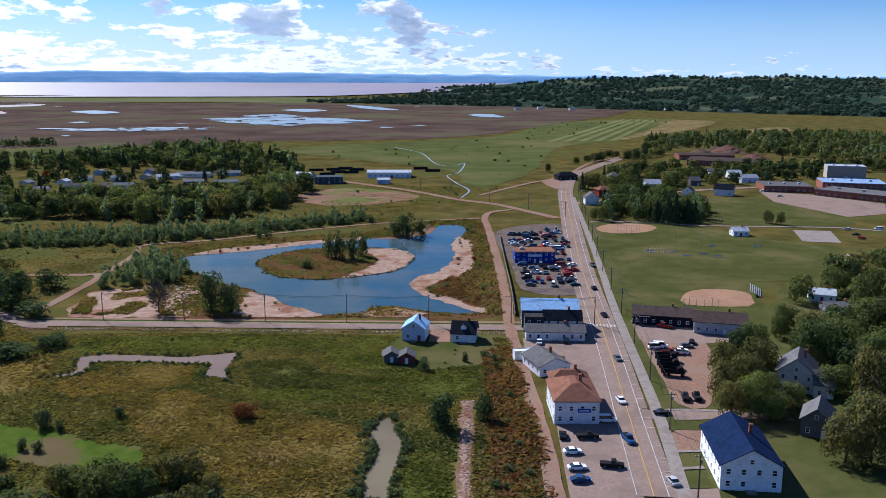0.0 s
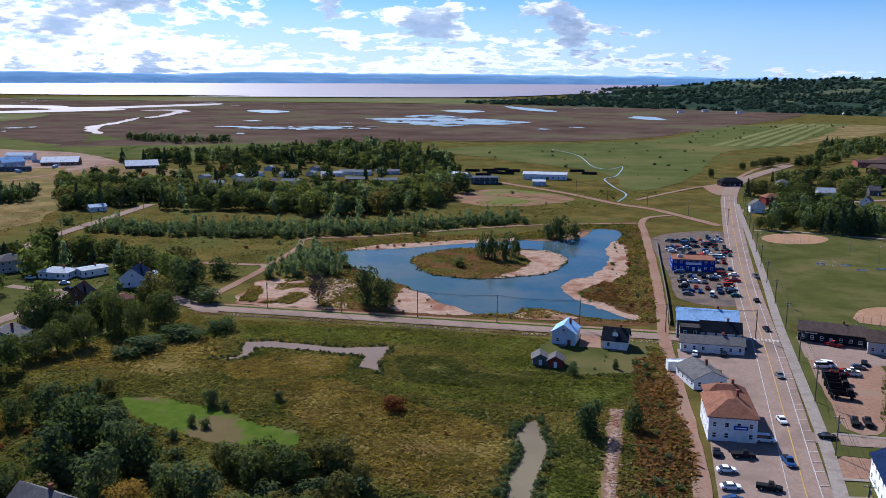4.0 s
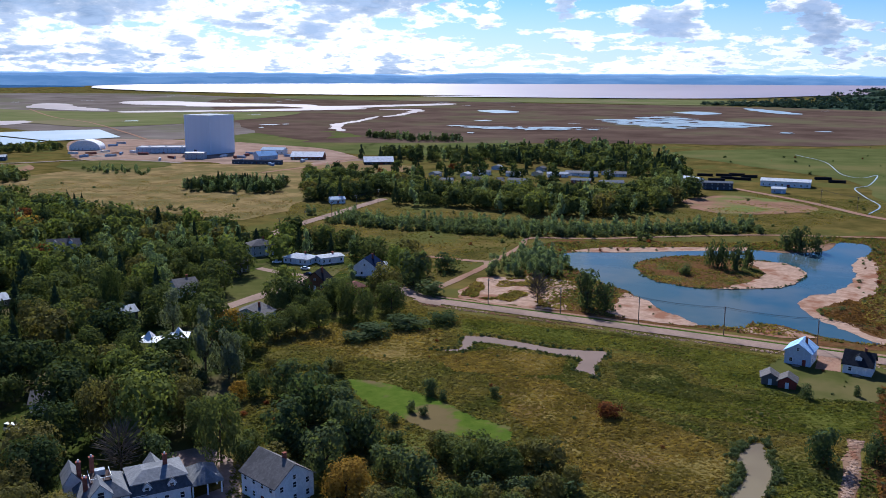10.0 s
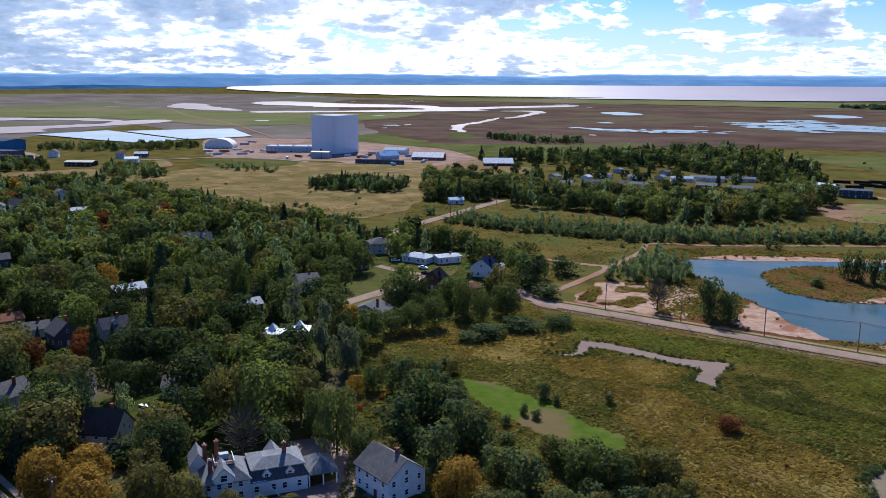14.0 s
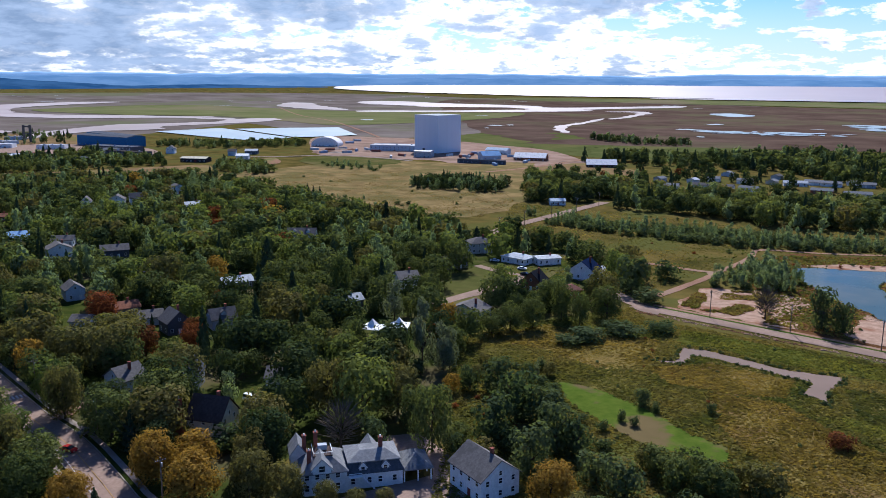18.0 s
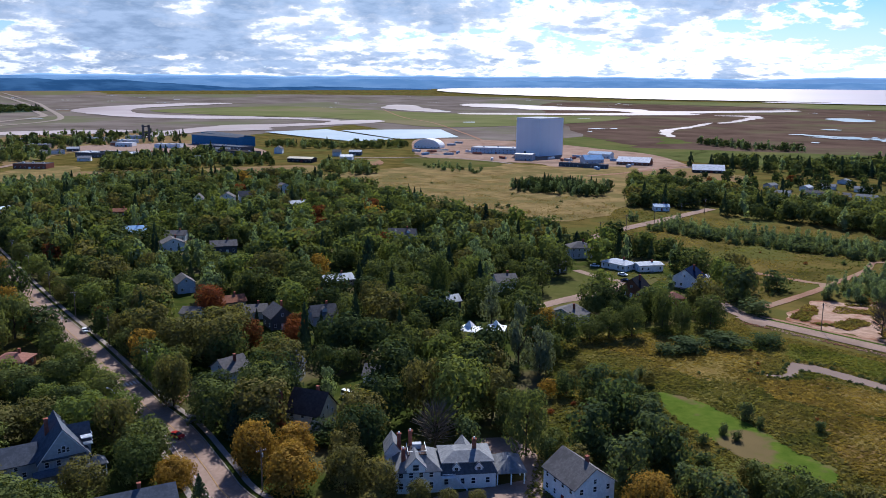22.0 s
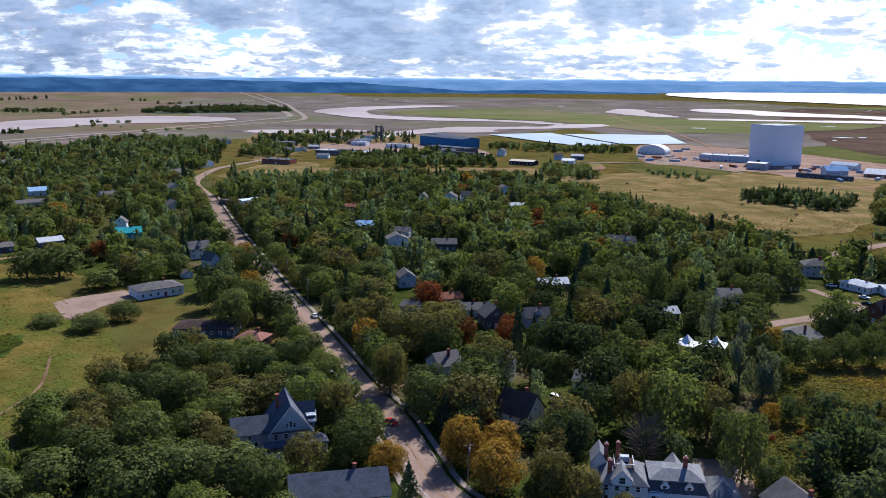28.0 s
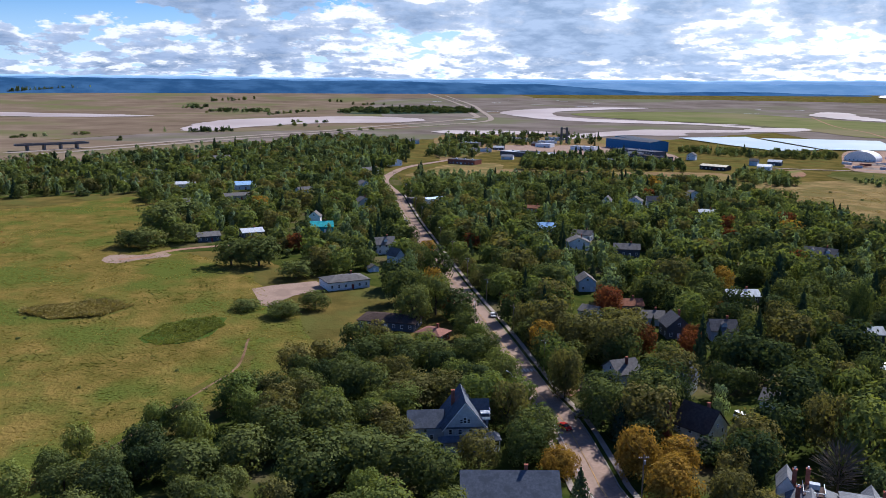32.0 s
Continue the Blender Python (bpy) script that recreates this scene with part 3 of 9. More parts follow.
RIVER_BEND = [(-2493, 857), (-2768, 1048), (-2913, 1248), (-3006, 1469), (-2911, 1593), (-2720, 1291), (-2547, 1074), (-2301, 957), (-2083, 931), (-1865, 1033), (-1677, 1154), (-1760, 974), (-1915, 842), (-2144, 810)]
RIVER_TOWN = [(-1374, 589), (-1490, 757), (-1529, 825), (-1508, 895), (-1490, 1017), (-1553, 1117), (-1523, 1196), (-1437, 1129), (-1416, 1033), (-1416, 937), (-1407, 857), (-1336, 793), (-1358, 689), (-1253, 536)]
RIVER_STRAND = [(-2048, 933), (-1947, 991), (-1860, 1054), (-1608, 1133), (-1552, 1088), (-1678, 1055), (-1794, 1006), (-1861, 947), (-1956, 891)]
LAGOON_WEST = [(-1277, 757), (-1282, 889), (-1002, 817), (-997, 769), (-1005, 742), (-1113, 743)]
LAGOON_EAST = [(-1244, 891), (-1202, 975), (-1151, 1049), (-977, 929), (-982, 894), (-994, 852), (-1005, 827)]
RIVER_POOL = [(-2230, 1765), (-2461, 2000), (-2346, 2014), (-2127, 1858), (-1797, 1675), (-1919, 1639), (-2060, 1674)]
RIVER_MOUTH = [(-2402, 2320), (-2309, 2442), (-2039, 2362), (-1782, 2359), (-1614, 2349), (-1468, 2267), (-1287, 2680), (-1209, 2548), (-1320, 2213), (-1263, 2100), (-1328, 1954), (-1402, 1988), (-1497, 2114), (-1620, 2145), (-1822, 2027), (-1923, 2075), (-2177, 2102)]
RIVER_LOOP = [(-1721, 1662), (-1568, 1817), (-1458, 2024), (-1351, 1999), (-1362, 1891), (-1507, 1746), (-1654, 1597)]
RIVER_CREEK = [(-868, 1322), (-917, 1419), (-920, 1463), (-944, 1550), (-995, 1707), (-946, 1615), (-911, 1509), (-889, 1416), (-875, 1376), (-835, 1308), (-772, 1231), (-781, 1221), (-821, 1258)]
RIVER_REACH = [(-977, 1696), (-998, 1800), (-1058, 1986), (-1117, 2085), (-1204, 2075), (-1135, 2154), (-1053, 2073), (-1018, 1955), (-980, 1820), (-961, 1714)]
STORE_YARD = [(-848, 723), (-985, 848), (-962, 908), (-868, 935), (-772, 939), (-702, 924), (-596, 897), (-474, 792), (-452, 751), (-470, 690), (-495, 652), (-536, 653), (-603, 698), (-654, 683), (-703, 663), (-754, 659)]
WORKS_GREEN = [(-745, 622), (-724, 666), (-645, 673), (-615, 636), (-644, 592), (-686, 581)]
WORKS_DIRT = [(-771, 584), (-765, 601), (-717, 567), (-714, 547)]
DRY_FIELD = [(-498, 662), (-488, 721), (-478, 788), (-402, 757), (-365, 691), (-379, 640), (-429, 660), (-462, 645)]
GREEN_BACK = [(-814, 991), (-856, 1135), (-795, 1198), (-653, 1074), (-526, 1051), (-477, 1051), (-441, 974), (-456, 862), (-538, 857), (-616, 854), (-722, 904)]
DYKE_TREES = [(-674, 1117), (-626, 1089), (-565, 1065), (-493, 1085), (-506, 1114), (-583, 1098), (-654, 1137)]
WORKS_TREES = [(-1003, 590), (-980, 614), (-932, 622), (-875, 695), (-880, 743), (-925, 781), (-955, 751), (-988, 687), (-1051, 652)]
WORKS_TREES_NEAR = [(-718, 488), (-664, 472), (-629, 488), (-668, 523), (-714, 538), (-768, 533)]
WORKS_TREES_WEST = [(-813, 424), (-768, 463), (-842, 513), (-886, 526), (-882, 484), (-867, 452)]
WORKS_BUSHES = [(-669, 582), (-639, 572), (-573, 574), (-606, 610), (-682, 599)]
HAY_HEDGE = [(-602, 430), (-548, 434), (-485, 426), (-429, 425), (-388.7, 427.3), (-398.3, 437.8), (-439, 435), (-497, 436), (-562, 445), (-615, 440)]
HAY_TREES = [(-548, 400), (-509, 403), (-479, 407), (-430.6, 387.2), (-425.1, 372.5), (-453.0, 365.7), (-495, 368)]
SHIPPING = [(-818, 704), (-797, 711), (-801, 736), (-765, 726), (-770, 749), (-739, 734), (-755, 701), (-775, 681), (-674, 693), (-678, 715), (-888, 844), (-865, 808), (-639, 755), (-618, 749), (-613, 754), (-634, 797), (-621, 793), (-623, 775), (-598, 796), (-576, 791), (-549, 787), (-533, 785), (-526, 747), (-533, 702)]
YARD_TRACK = [(-499, 642), (-492, 705), (-495, 772), (-498, 820), (-507, 836)]
FAR_BLOCK = [(-2479, 362), (-2383, 432), (-2422, 658), (-2467, 774), (-2806, 880), (-2937, 702), (-2744, 439)]
PLAIN_ROWS = [(-2957, -84), (-2863, -13), (-2513, -12), (-2532, 179), (-1900, 172), (-1899, 192), (-1882, 219), (-1880, 251), (-1568, -114), (-1570, -54), (-1558, -27), (-1607, 43), (-1433, -310), (-1455, -260), (-3911, -4), (-4249, 204), (-3314, 542), (-3364, 670), (-1469, -254), (-1524, -181), (-1354, -141), (-1365, -125), (-6265, -1314), (-7127, -889), (-2309, 148), (-2633, 312), (-3795, 502), (-3860, 591), (-1749, 129), (-1718, 203), (-1511, 210), (-1598, 301)]
RIVER_SOUTH = [(-1637, -52), (-1978, 10), (-2121, 144), (-2212, 382), (-2032, 504), (-1864, 398), (-1853, 221), (-1704, 72), (-1593, 7)]
RIVER_BRIDGE = [(-1512, 386), (-1540, 470), (-1487, 597), (-1420, 570), (-1420, 434)]
RIVER_FAR = [(-2572, -634), (-2438, -361), (-2275, -139), (-2215, -328), (-2332, -576)]
SALT_POOL = [(-488, 1763), (-436, 1918), (-409, 2036), (-336, 1923), (-219, 1800), (-152, 1711), (-196, 1606), (-271, 1547), (-339, 1581), (-421, 1656)]
SMALL_POOL = [(-929, 2138), (-896, 2211), (-797, 2111), (-816, 2014)]
POOL_BAR = [(-684, 1446), (-602, 1433), (-515, 1485), (-407, 1490), (-401, 1426), (-493, 1392), (-577, 1374)]
EDGE_POOL = [(-427, 2278), (-381, 2362), (-306, 2248), (-350, 2172)]
HILL_POOL = [(-310, 2699), (-209, 2553), (-121, 2298), (-210, 2373)]
FAR_CREEK = [(64, 2063), (114, 2035), (134, 1893), (83, 1918)]
HIGHWAY_WEST = [(-7166, 1808), (-3472, 1015), (-2443, 753), (-2156, 680), (-2027, 602), (-1866, 476), (-1736, 349), (-1575, 214), (-1478, 109), (-1395, 20), (-1313, -55), (-1242, -120), (-1130, -240)]
HIGHWAY_EAST = [(-5690, 1568), (-3468, 1061), (-2695, 859), (-2048, 683), (-1849, 576), (-1738, 450), (-1607, 305), (-1474, 165), (-1372, 52), (-1250, -62), (-1110, -200)]
MARSH_STREAM = [(-60.4, 1077.0), (-26.1, 997.0), (-8.4, 878.3), (8.9, 850.4), (22.1, 879.0), (14.7, 794.1), (3.9, 766.1), (11.3, 712.1), (20.4, 665.1), (12.8, 620.6)]
GRASS_TRACK = [(-205.6, -27.3), (-224.7, -16.6), (-243.6, -5.2), (-261.7, 5.0), (-291.3, 9.8)]
SOUTH_LOT = [(-364.7, 14.4), (-369.1, 22.9), (-373.3, 43.2), (-357.4, 45.6), (-348.7, 30.8), (-333.5, 19.5), (-336.0, 16.6)]
TURNING_LOT = [(-441.4, -54.8), (-455.2, -52.0), (-452.0, -38.4), (-453.4, -24.3), (-444.2, -23.4), (-439.9, -36.1), (-432.8, -47.4)]
FARM_LANE = [(-442.1, -47.2), (-447.4, -35.4), (-461.1, -20.8), (-468.2, 3.3), (-466.7, 31.5), (-471.5, 67.8)]
WOOD_FRONT = [(-356, 509), (-257.1, 525.4), (-183.6, 517.9), (-136.9, 527.2), (-119.6, 564.5), (-101, 640), (-116, 722), (-147, 721), (-152, 639), (-201, 617), (-263, 616), (-327, 621), (-441, 634)]
WOOD_BACK = [(-515, 783), (-400, 805), (-357, 816), (-305, 855), (-153, 750), (-123, 751), (-154, 876), (-234, 1023), (-316, 1071), (-368, 946), (-431, 881)]
HEDGE = [(-303.8, 431.6), (-230.8, 432.5), (-173.9, 437.7), (-107.3, 459.2), (-42.8, 509.7), (-49.1, 541.8), (-116.2, 498.7), (-189.7, 478.9), (-245.3, 460.8), (-322.8, 459.8)]
SAPLINGS = [(-144.0, 346.9), (-112.2, 352.2), (-121.2, 390.7), (-151.1, 419.1), (-160.6, 402.9)]
TOWN_WOOD = [(-167.8, 330.6), (-164.2, 293.8), (-180.7, 235.6), (-166.2, 197.6), (-143.2, 164.0), (-152.3, 124.3), (-142.2, 97.0), (-154.9, 75.1), (-198.5, 90.1), (-255.7, 97.4), (-354.3, 106.2), (-497.9, 122.5), (-672, 146), (-738, 301), (-617, 432), (-455.2, 383.3), (-383.8, 378.3), (-298.7, 372.6), (-257.5, 380.5), (-210.4, 372.8)]
SOUTH_WOOD = [(-169.9, -53.2), (-191.0, -40.9), (-211.0, -35.6), (-213.2, -9.2), (-238.9, 13.9), (-262.1, 26.2), (-274.3, 46.6), (-257.1, 83.5), (-217.1, 82.7), (-176.9, 73.6), (-140.0, 63.6)]
SOUTH_TOWN = [(-717, -255), (-697, -155), (-700, -55), (-543.5, -30.3), (-461.3, -32.0), (-451.5, 11.0), (-396.7, 35.3), (-366.5, 62.5), (-317.0, 81.3), (-266.4, 84.4), (-381.5, 100.5), (-556.7, 126.6), (-806, 166), (-909, 72), (-888, -41), (-871, -307)]
FAR_TOWN = [(-871, -307), (-863, -190), (-909, 72), (-826, 171), (-1052, 235), (-1288, 231), (-1179, 34), (-1015, -107), (-925, -325)]
POPLARS = [(-639, 157), (-586, 255), (-495.2, 318.3), (-571, 406), (-686, 409), (-810, 290), (-855, 203)]
MALL_TREES = [(-808, 301), (-796, 454), (-897, 526), (-1053, 456), (-927, 352)]
GARDEN = [(-127.8, 150.3), (-149.6, 178.2), (-159.2, 203.4), (-140.2, 213.6), (-126.1, 199.9), (-100.6, 180.0), (-84.0, 169.4), (-78.1, 153.1), (-95.5, 138.5)]
EAST_WOOD = [(97.0, 226.8), (100.7, 203.2), (113.0, 183.9), (166.8, 280.1), (152.6, 308.2), (126.5, 286.4)]
PARK_WOOD = [(98.9, 530.6), (111.5, 522.2), (161.6, 518.8), (175.7, 559.4), (166, 624), (133, 629), (112, 594)]
EAST_TOWN = [(100, 660), (137, 645), (218, 698), (328, 747), (406, 775), (465, 891), (351, 854), (258, 830), (175, 828)]
EAST_FAR = [(190, 850), (301, 1089), (371, 987), (465, 891), (634, 1117), (688, 1339), (501, 1387), (306, 1263)]
EAST_EDGE = [(136.1, 320.0), (167.2, 308.3), (201.7, 342.7), (206.3, 384.8), (175.3, 373.0)]
STORE_TREES = [(-471, 504), (-395, 529), (-424, 576), (-486, 584), (-492, 537)]
STORE_TREES_EAST = [(-379, 531), (-322, 568), (-368, 658), (-400, 626), (-414, 586)]
SALVAGE_INNER = [(35.4, 471.3), (69.1, 495.5), (67.6, 436.2), (58.3, 350.9), (35.0, 348.7), (33.4, 394.9)]
LAMP_SPOTS = [(-211.6, 78.4), (-287.5, 90.8), (126.3, 452.4), (135.5, 437.0), (134.5, 522.6), (171.5, 516.8)]
PLAIN = [(-228.6, 304.8), (-159.3, 305.4), (-160.5, 433.4), (-42.3, 503.6), (54, 694), (-67, 692), (-90, 596), (-181.4, 511.7), (-366, 499)]
FENCE = [(31.7, 467.8), (30.1, 405.0), (28.9, 350.6), (27.2, 307.1)]
BRIDGE = [(-1164, -232), (-1200, -160)]
TOWERS = [(-1195, 515), (-1187, 524)]
MOUNDS = [(306, 1007), (344, 1024), (349, 951), (233, 873), (334, 1039)]
TRUCKS = [(70.9, 255.7), (69.9, 249.3), (69.4, 242.3)]
CANOPIES = [(-202.5, 198.5), (-197.0, 206.0)]
BLEACHERS = [(132.2, 342.0)]
TRAIL_SCRUB = [(13.3, 266.6), (22.8, 269.7), (24.2, 226.3), (24.4, 167.1), (11.6, 165.6), (11.4, 210.0)]
TAN_PLAIN = [(-1458, -616), (-1363, -296), (-1532, -68), (-1605, 234), (-1667, 426), (-2191, 780), (-6571, 2335), (-7682, 626), (-6457, -1373), (-5381, -2243)]
INN_COURT = [(-141.4, 140.7), (-135.4, 148.7), (-119.1, 143.6), (-113.4, 134.2), (-97.0, 132.8), (-88.4, 121.2), (-112.9, 101.1), (-125.4, 112.6), (-117.5, 133.7), (-121.6, 137.7), (-132.5, 137.4)]
DRIVE_EAST = [(-213.7, 240.1), (-215.5, 261.5), (-214.7, 287.7), (-216.6, 307.2), (-234.8, 310.0), (-247.1, 312.6)]
GARDEN_EAST = [(-91.3, 167.5), (-75.7, 172.5), (-65.8, 176.7), (-52.0, 172.9), (-45.4, 160.0), (-55.3, 136.7), (-79.1, 126.6), (-85.1, 145.8)]
DIRT_FIELD = [(-108, 634), (-84, 677), (-42, 664), (-17, 626), (-57.2, 588.7), (-88.8, 588.2)]
PIPES = [(-105, 812), (-95, 822), (-83, 812), (-98, 792), (-86, 788), (-22, 824), (-10, 804), (-121, 806), (-106, 773)]
SOUTH_GREEN = [(-300.3, -27.2), (-316.4, -19.5), (-323.9, -1.4), (-311.1, 2.5), (-292.5, -9.2), (-290.6, -20.1)]
SOUTH_REED = [(-348.0, -74.0), (-356.7, -66.4), (-356.2, -45.3), (-345.9, -32.7), (-333.9, -42.9), (-333.3, -60.6)]
HILL_FIELD = [(428, 1304), (539, 1495), (618, 1532), (547, 1361), (458, 1268)]
GOALS = [(109.4, 425.0), (199.6, 407.0)]
BACKSTOPS = [(105.6, 481.1), (98.9, 319.7)]
BENCHES = [(106.2, 426.4), (117.5, 425.1), (122.0, 415.4), (131.8, 419.6), (137.2, 414.2), (142.9, 441.6), (166.5, 440.4)]
CARS_MAIN = [('car', 31.0, 188.3, 8, 0), ('car', 30.8, 179.9, 8, 0), ('car', 30.6, 173.9, 6, 3), ('pickup', 36.0, 197.0, 4, 1), ('pickup', 39.0, 181.1, -8, 1), ('car', 30.0, 197.6, 85, 1), ('pickup', 45.8, 195.4, -80, 3), ('car', 49.2, 220.9, -82, 0), ('car', 55.5, 256.7, -84, 5), ('car', 60.5, 306.6, -84, 1), ('car', 63.9, 348.0, 92, 1), ('pickup', 70.9, 392.9, -85, 5), ('car', 50.9, 173.2, 100, 2), ('car', 58.4, 212.2, 5, 1), ('van', 42.6, 207.2, 0, 0), ('car', 32.6, 273.4, 80, 0), ('car', 41.6, 274.7, 80, 1), ('pickup', 79.5, 292.1, 150, 4), ('van', 70.4, 268.2, 5, 0), ('pickup', 76.8, 262.5, 170, 0)]
CARS_YARD = [('van', 72.3, 269.6, -14, 0), ('pickup', 77.4, 264.6, -12, 0), ('car', 81.0, 269.7, -10, 5), ('pickup', 73.8, 262.6, -12, 4), ('car', 78.9, 292.8, -30, 4), ('pickup', 67.7, 223.3, 80, 1), ('pickup', 70.9, 223.6, 84, 1), ('car', 84.0, 274.0, 75, 1)]
CARS_TOWN = [('car', -191.2, 85.4, 20, 4), ('car', -244.4, 238.6, 20, 1), ('car', -245.9, 325.4, 30, 0), ('car', -225.4, 319.6, 20, 0), ('car', -217.5, 310.8, 20, 1), ('car', -202.8, 69.0, 170, 1), ('pickup', -354.9, 276.0, 0, 1), ('car', -197.9, 93.4, 90, 5), ('car', -298.3, 101.6, 170, 0), ('van', -184.9, 133.9, 10, 0), ('car', -259.3, 346.9, 0, 2), ('car', -526.0, 118.5, 100, 2), ('car', -382.0, 104.6, 100, 5), ('car', 251.7, 663.0, 0, 0), ('car', 253.9, 634.2, 0, 2), ('van', 257.0, 492.4, 160, 0), ('car', 238.6, 492.1, 140, 2), ('car', 234.9, 473.9, 140, 1), ('car', 233.1, 463.6, 140, 4)]
HOUSES_MAIN_A = [
    (34.6, 213.7, 0.3, 11.6, 16, 6.4, 3, 0, 'hip', 'white', 'brown'),
    (35.2, 225.2, 0.3, 10.6, 6.8, 6.0, 2.2, 0, 'hip', 'white', 'brown'),
    (31.7, 248.7, 17.8, 9.9, 13, 3.2, 2.2, 1, 'gable', 'white', 'grey'),
    (-9.3, 280.6, -8.8, 7.8, 9, 4.4, 2.6, 1, 'gable', 'pale_blue', 'blue_metal'),
    (7.5, 278.4, -8.4, 8.1, 8, 3.2, 3.2, 0, 'gable', 'white', 'black'),
    (-16.3, 256.2, 6.9, 4.8, 5, 2.3, 1.4, 1, 'gable', 'grey', 'grey'),
    (-11.3, 254.9, 0.4, 4.9, 5, 2.3, 1.4, 1, 'gable', 'red', 'grey'),
    (80.4, 300.0, -13.3, 20.8, 11, 3.8, 2, 0, 'gable', 'black', 'dark_brown'),
    (98.4, 290.1, -14.7, 17.7, 13, 4.3, 2.2, 0, 'gable', 'pale_grey', 'dark_brown'),
]
HOUSES_MAIN_B = [
    (44.4, 406.6, 0.6, 19.1, 13, 5.2, 0, 0, 'flat', 'royal_blue', 'brown'),
]
HOUSES_EAST = [
    (67.8, 180.3, -5.4, 13.0, 21, 6, 3.6, 1, 'gable', 'white', 'navy'),
    (103.0, 234.4, -25.4, 10.2, 12, 6, 4, 1, 'gable', 'cream', 'grey'),
    (107.5, 227.9, -14.0, 5.1, 8, 4, 3, 0, 'gable', 'cream', 'grey'),
    (153.3, 332.9, -19.9, 10.0, 9, 3, 1.6, 0, 'gable', 'white', 'pale_grey'),
    (152.3, 314.8, 0.5, 13.0, 7, 2.6, 1.2, 0, 'gable', 'grey', 'grey'),
    (95.3, 202.4, -27.9, 7.2, 10, 4.5, 3, 1, 'gable', 'grey', 'grey'),
    (119.4, 220.5, -36.2, 6.7, 10, 5, 3.5, 0, 'gable', 'white', 'grey'),
    (168.5, 474.8, 0.8, 8.7, 7, 3, 1.6, 0, 'gable', 'white', 'pale_grey'),
]
HOUSES_EASTFAR_A = [
    (104.9, 595.9, 0.9, 9.6, 9, 5, 3.5, 1, 'gable', 'white', 'grey'),
    (121.0, 635.2, 15.6, 12.1, 10, 5.5, 2.5, 0, 'hip', 'red', 'brown'),
    (107.6, 741.4, 14.4, 18.0, 10, 4, 3, 0, 'hip', 'dark', 'black'),
    (167.6, 676.7, 1.1, 12.2, 10, 5, 3, 0, 'gable', 'pale_grey', 'pale_grey'),
    (183.4, 629.5, -21.8, 7.7, 9, 5, 3.5, 1, 'gable', 'white', 'grey'),
    (214.9, 643.8, -25.5, 14.0, 9, 5, 3.5, 0, 'gable', 'white', 'black'),
    (209.8, 705.7, 1.1, 8.5, 9, 4, 3, 0, 'gable', 'grey', 'grey'),
    (260.7, 758.9, 1.2, 11.2, 9, 4.5, 2.5, 0, 'gable', 'white', 'pale_grey'),
]
HOUSES_EASTFAR_B = [
    (261.8, 727.8, 15.0, 16.6, 9, 4, 2.5, 0, 'gable', 'white', 'pale_grey'),
    (248.5, 776.3, 1.2, 12.5, 9, 4, 2.5, 0, 'gable', 'white', 'grey'),
    (147.8, 731.7, 1.1, 9.8, 9, 5, 2.5, 0, 'hip', 'pale_blue', 'grey'),
]
HOUSES_SCHOOL = [
    (273.7, 676.8, -9.3, 37.1, 34, 4.5, 0, 0, 'flat', 'brick', 'grey'),
    (315.2, 630.8, -48.9, 61.6, 30, 4.5, 0, 0, 'flat', 'brick', 'grey'),
    (329.0, 680.8, -15.6, 47.0, 34, 6.5, 0, 0, 'flat', 'brick', 'slate_blue'),
    (361.0, 760.9, -14.3, 32.0, 18, 11, 0, 0, 'flat', 'beige', 'pale_grey'),
    (292.9, 878.0, -26.3, 71.5, 45, 5, 1.5, 0, 'gable', 'brick', 'dark_brown'),
    (289.1, 941.2, -4.8, 59.2, 30, 5, 1.5, 0, 'gable', 'brick', 'dark_brown'),
]
HOUSES_TRAILERS_A = [
    (-341.2, 691.3, 77, 8.5, 8.5, 2.9, 1.6, 0, 'gable', 'pale_grey', 'mid_grey'),
    (-314.4, 700.0, 87, 8.5, 7.7, 2.9, 1.6, 0, 'gable', 'white', 'pale_grey'),
    (-305.5, 722.8, 13, 10.7, 7.5, 2.9, 1.6, 0, 'gable', 'white', 'mid_grey'),
    (-313.6, 773.0, 95, 8.5, 9.7, 2.9, 1.6, 0, 'gable', 'pale_blue', 'mid_grey'),
    (-278.4, 725.4, 10, 12.7, 7.5, 2.9, 1.6, 0, 'gable', 'white', 'mid_grey'),
    (-254.5, 675.8, 7, 17.5, 7.5, 2.9, 1.6, 0, 'gable', 'white', 'mid_grey'),
    (-259.8, 738.4, 87, 8.5, 8.2, 2.9, 1.6, 0, 'gable', 'cream', 'mid_grey'),
    (-270.6, 780.3, 83, 8.5, 7.8, 2.9, 1.6, 0, 'gable', 'pale_grey', 'grey'),
    (-240.4, 738.0, 25, 18.8, 7.5, 2.9, 1.6, 0, 'gable', 'white', 'pale_grey'),
]
HOUSES_TRAILERS_B = [
    (-230.3, 755.2, 10, 14.5, 7.5, 2.9, 1.6, 0, 'gable', 'white', 'mid_grey'),
    (-215.9, 755.3, 7, 15.7, 7.5, 2.9, 1.6, 0, 'gable', 'white', 'mid_grey'),
    (-204.9, 777.1, 87, 8.5, 8.5, 2.9, 1.6, 0, 'gable', 'white', 'grey'),
    (-191.7, 766.4, 13, 15.0, 7.5, 2.9, 1.6, 0, 'gable', 'pale_grey', 'mid_grey'),
    (-179.9, 697.5, 25, 19.7, 7.5, 2.9, 1.6, 0, 'gable', 'white', 'mid_grey'),
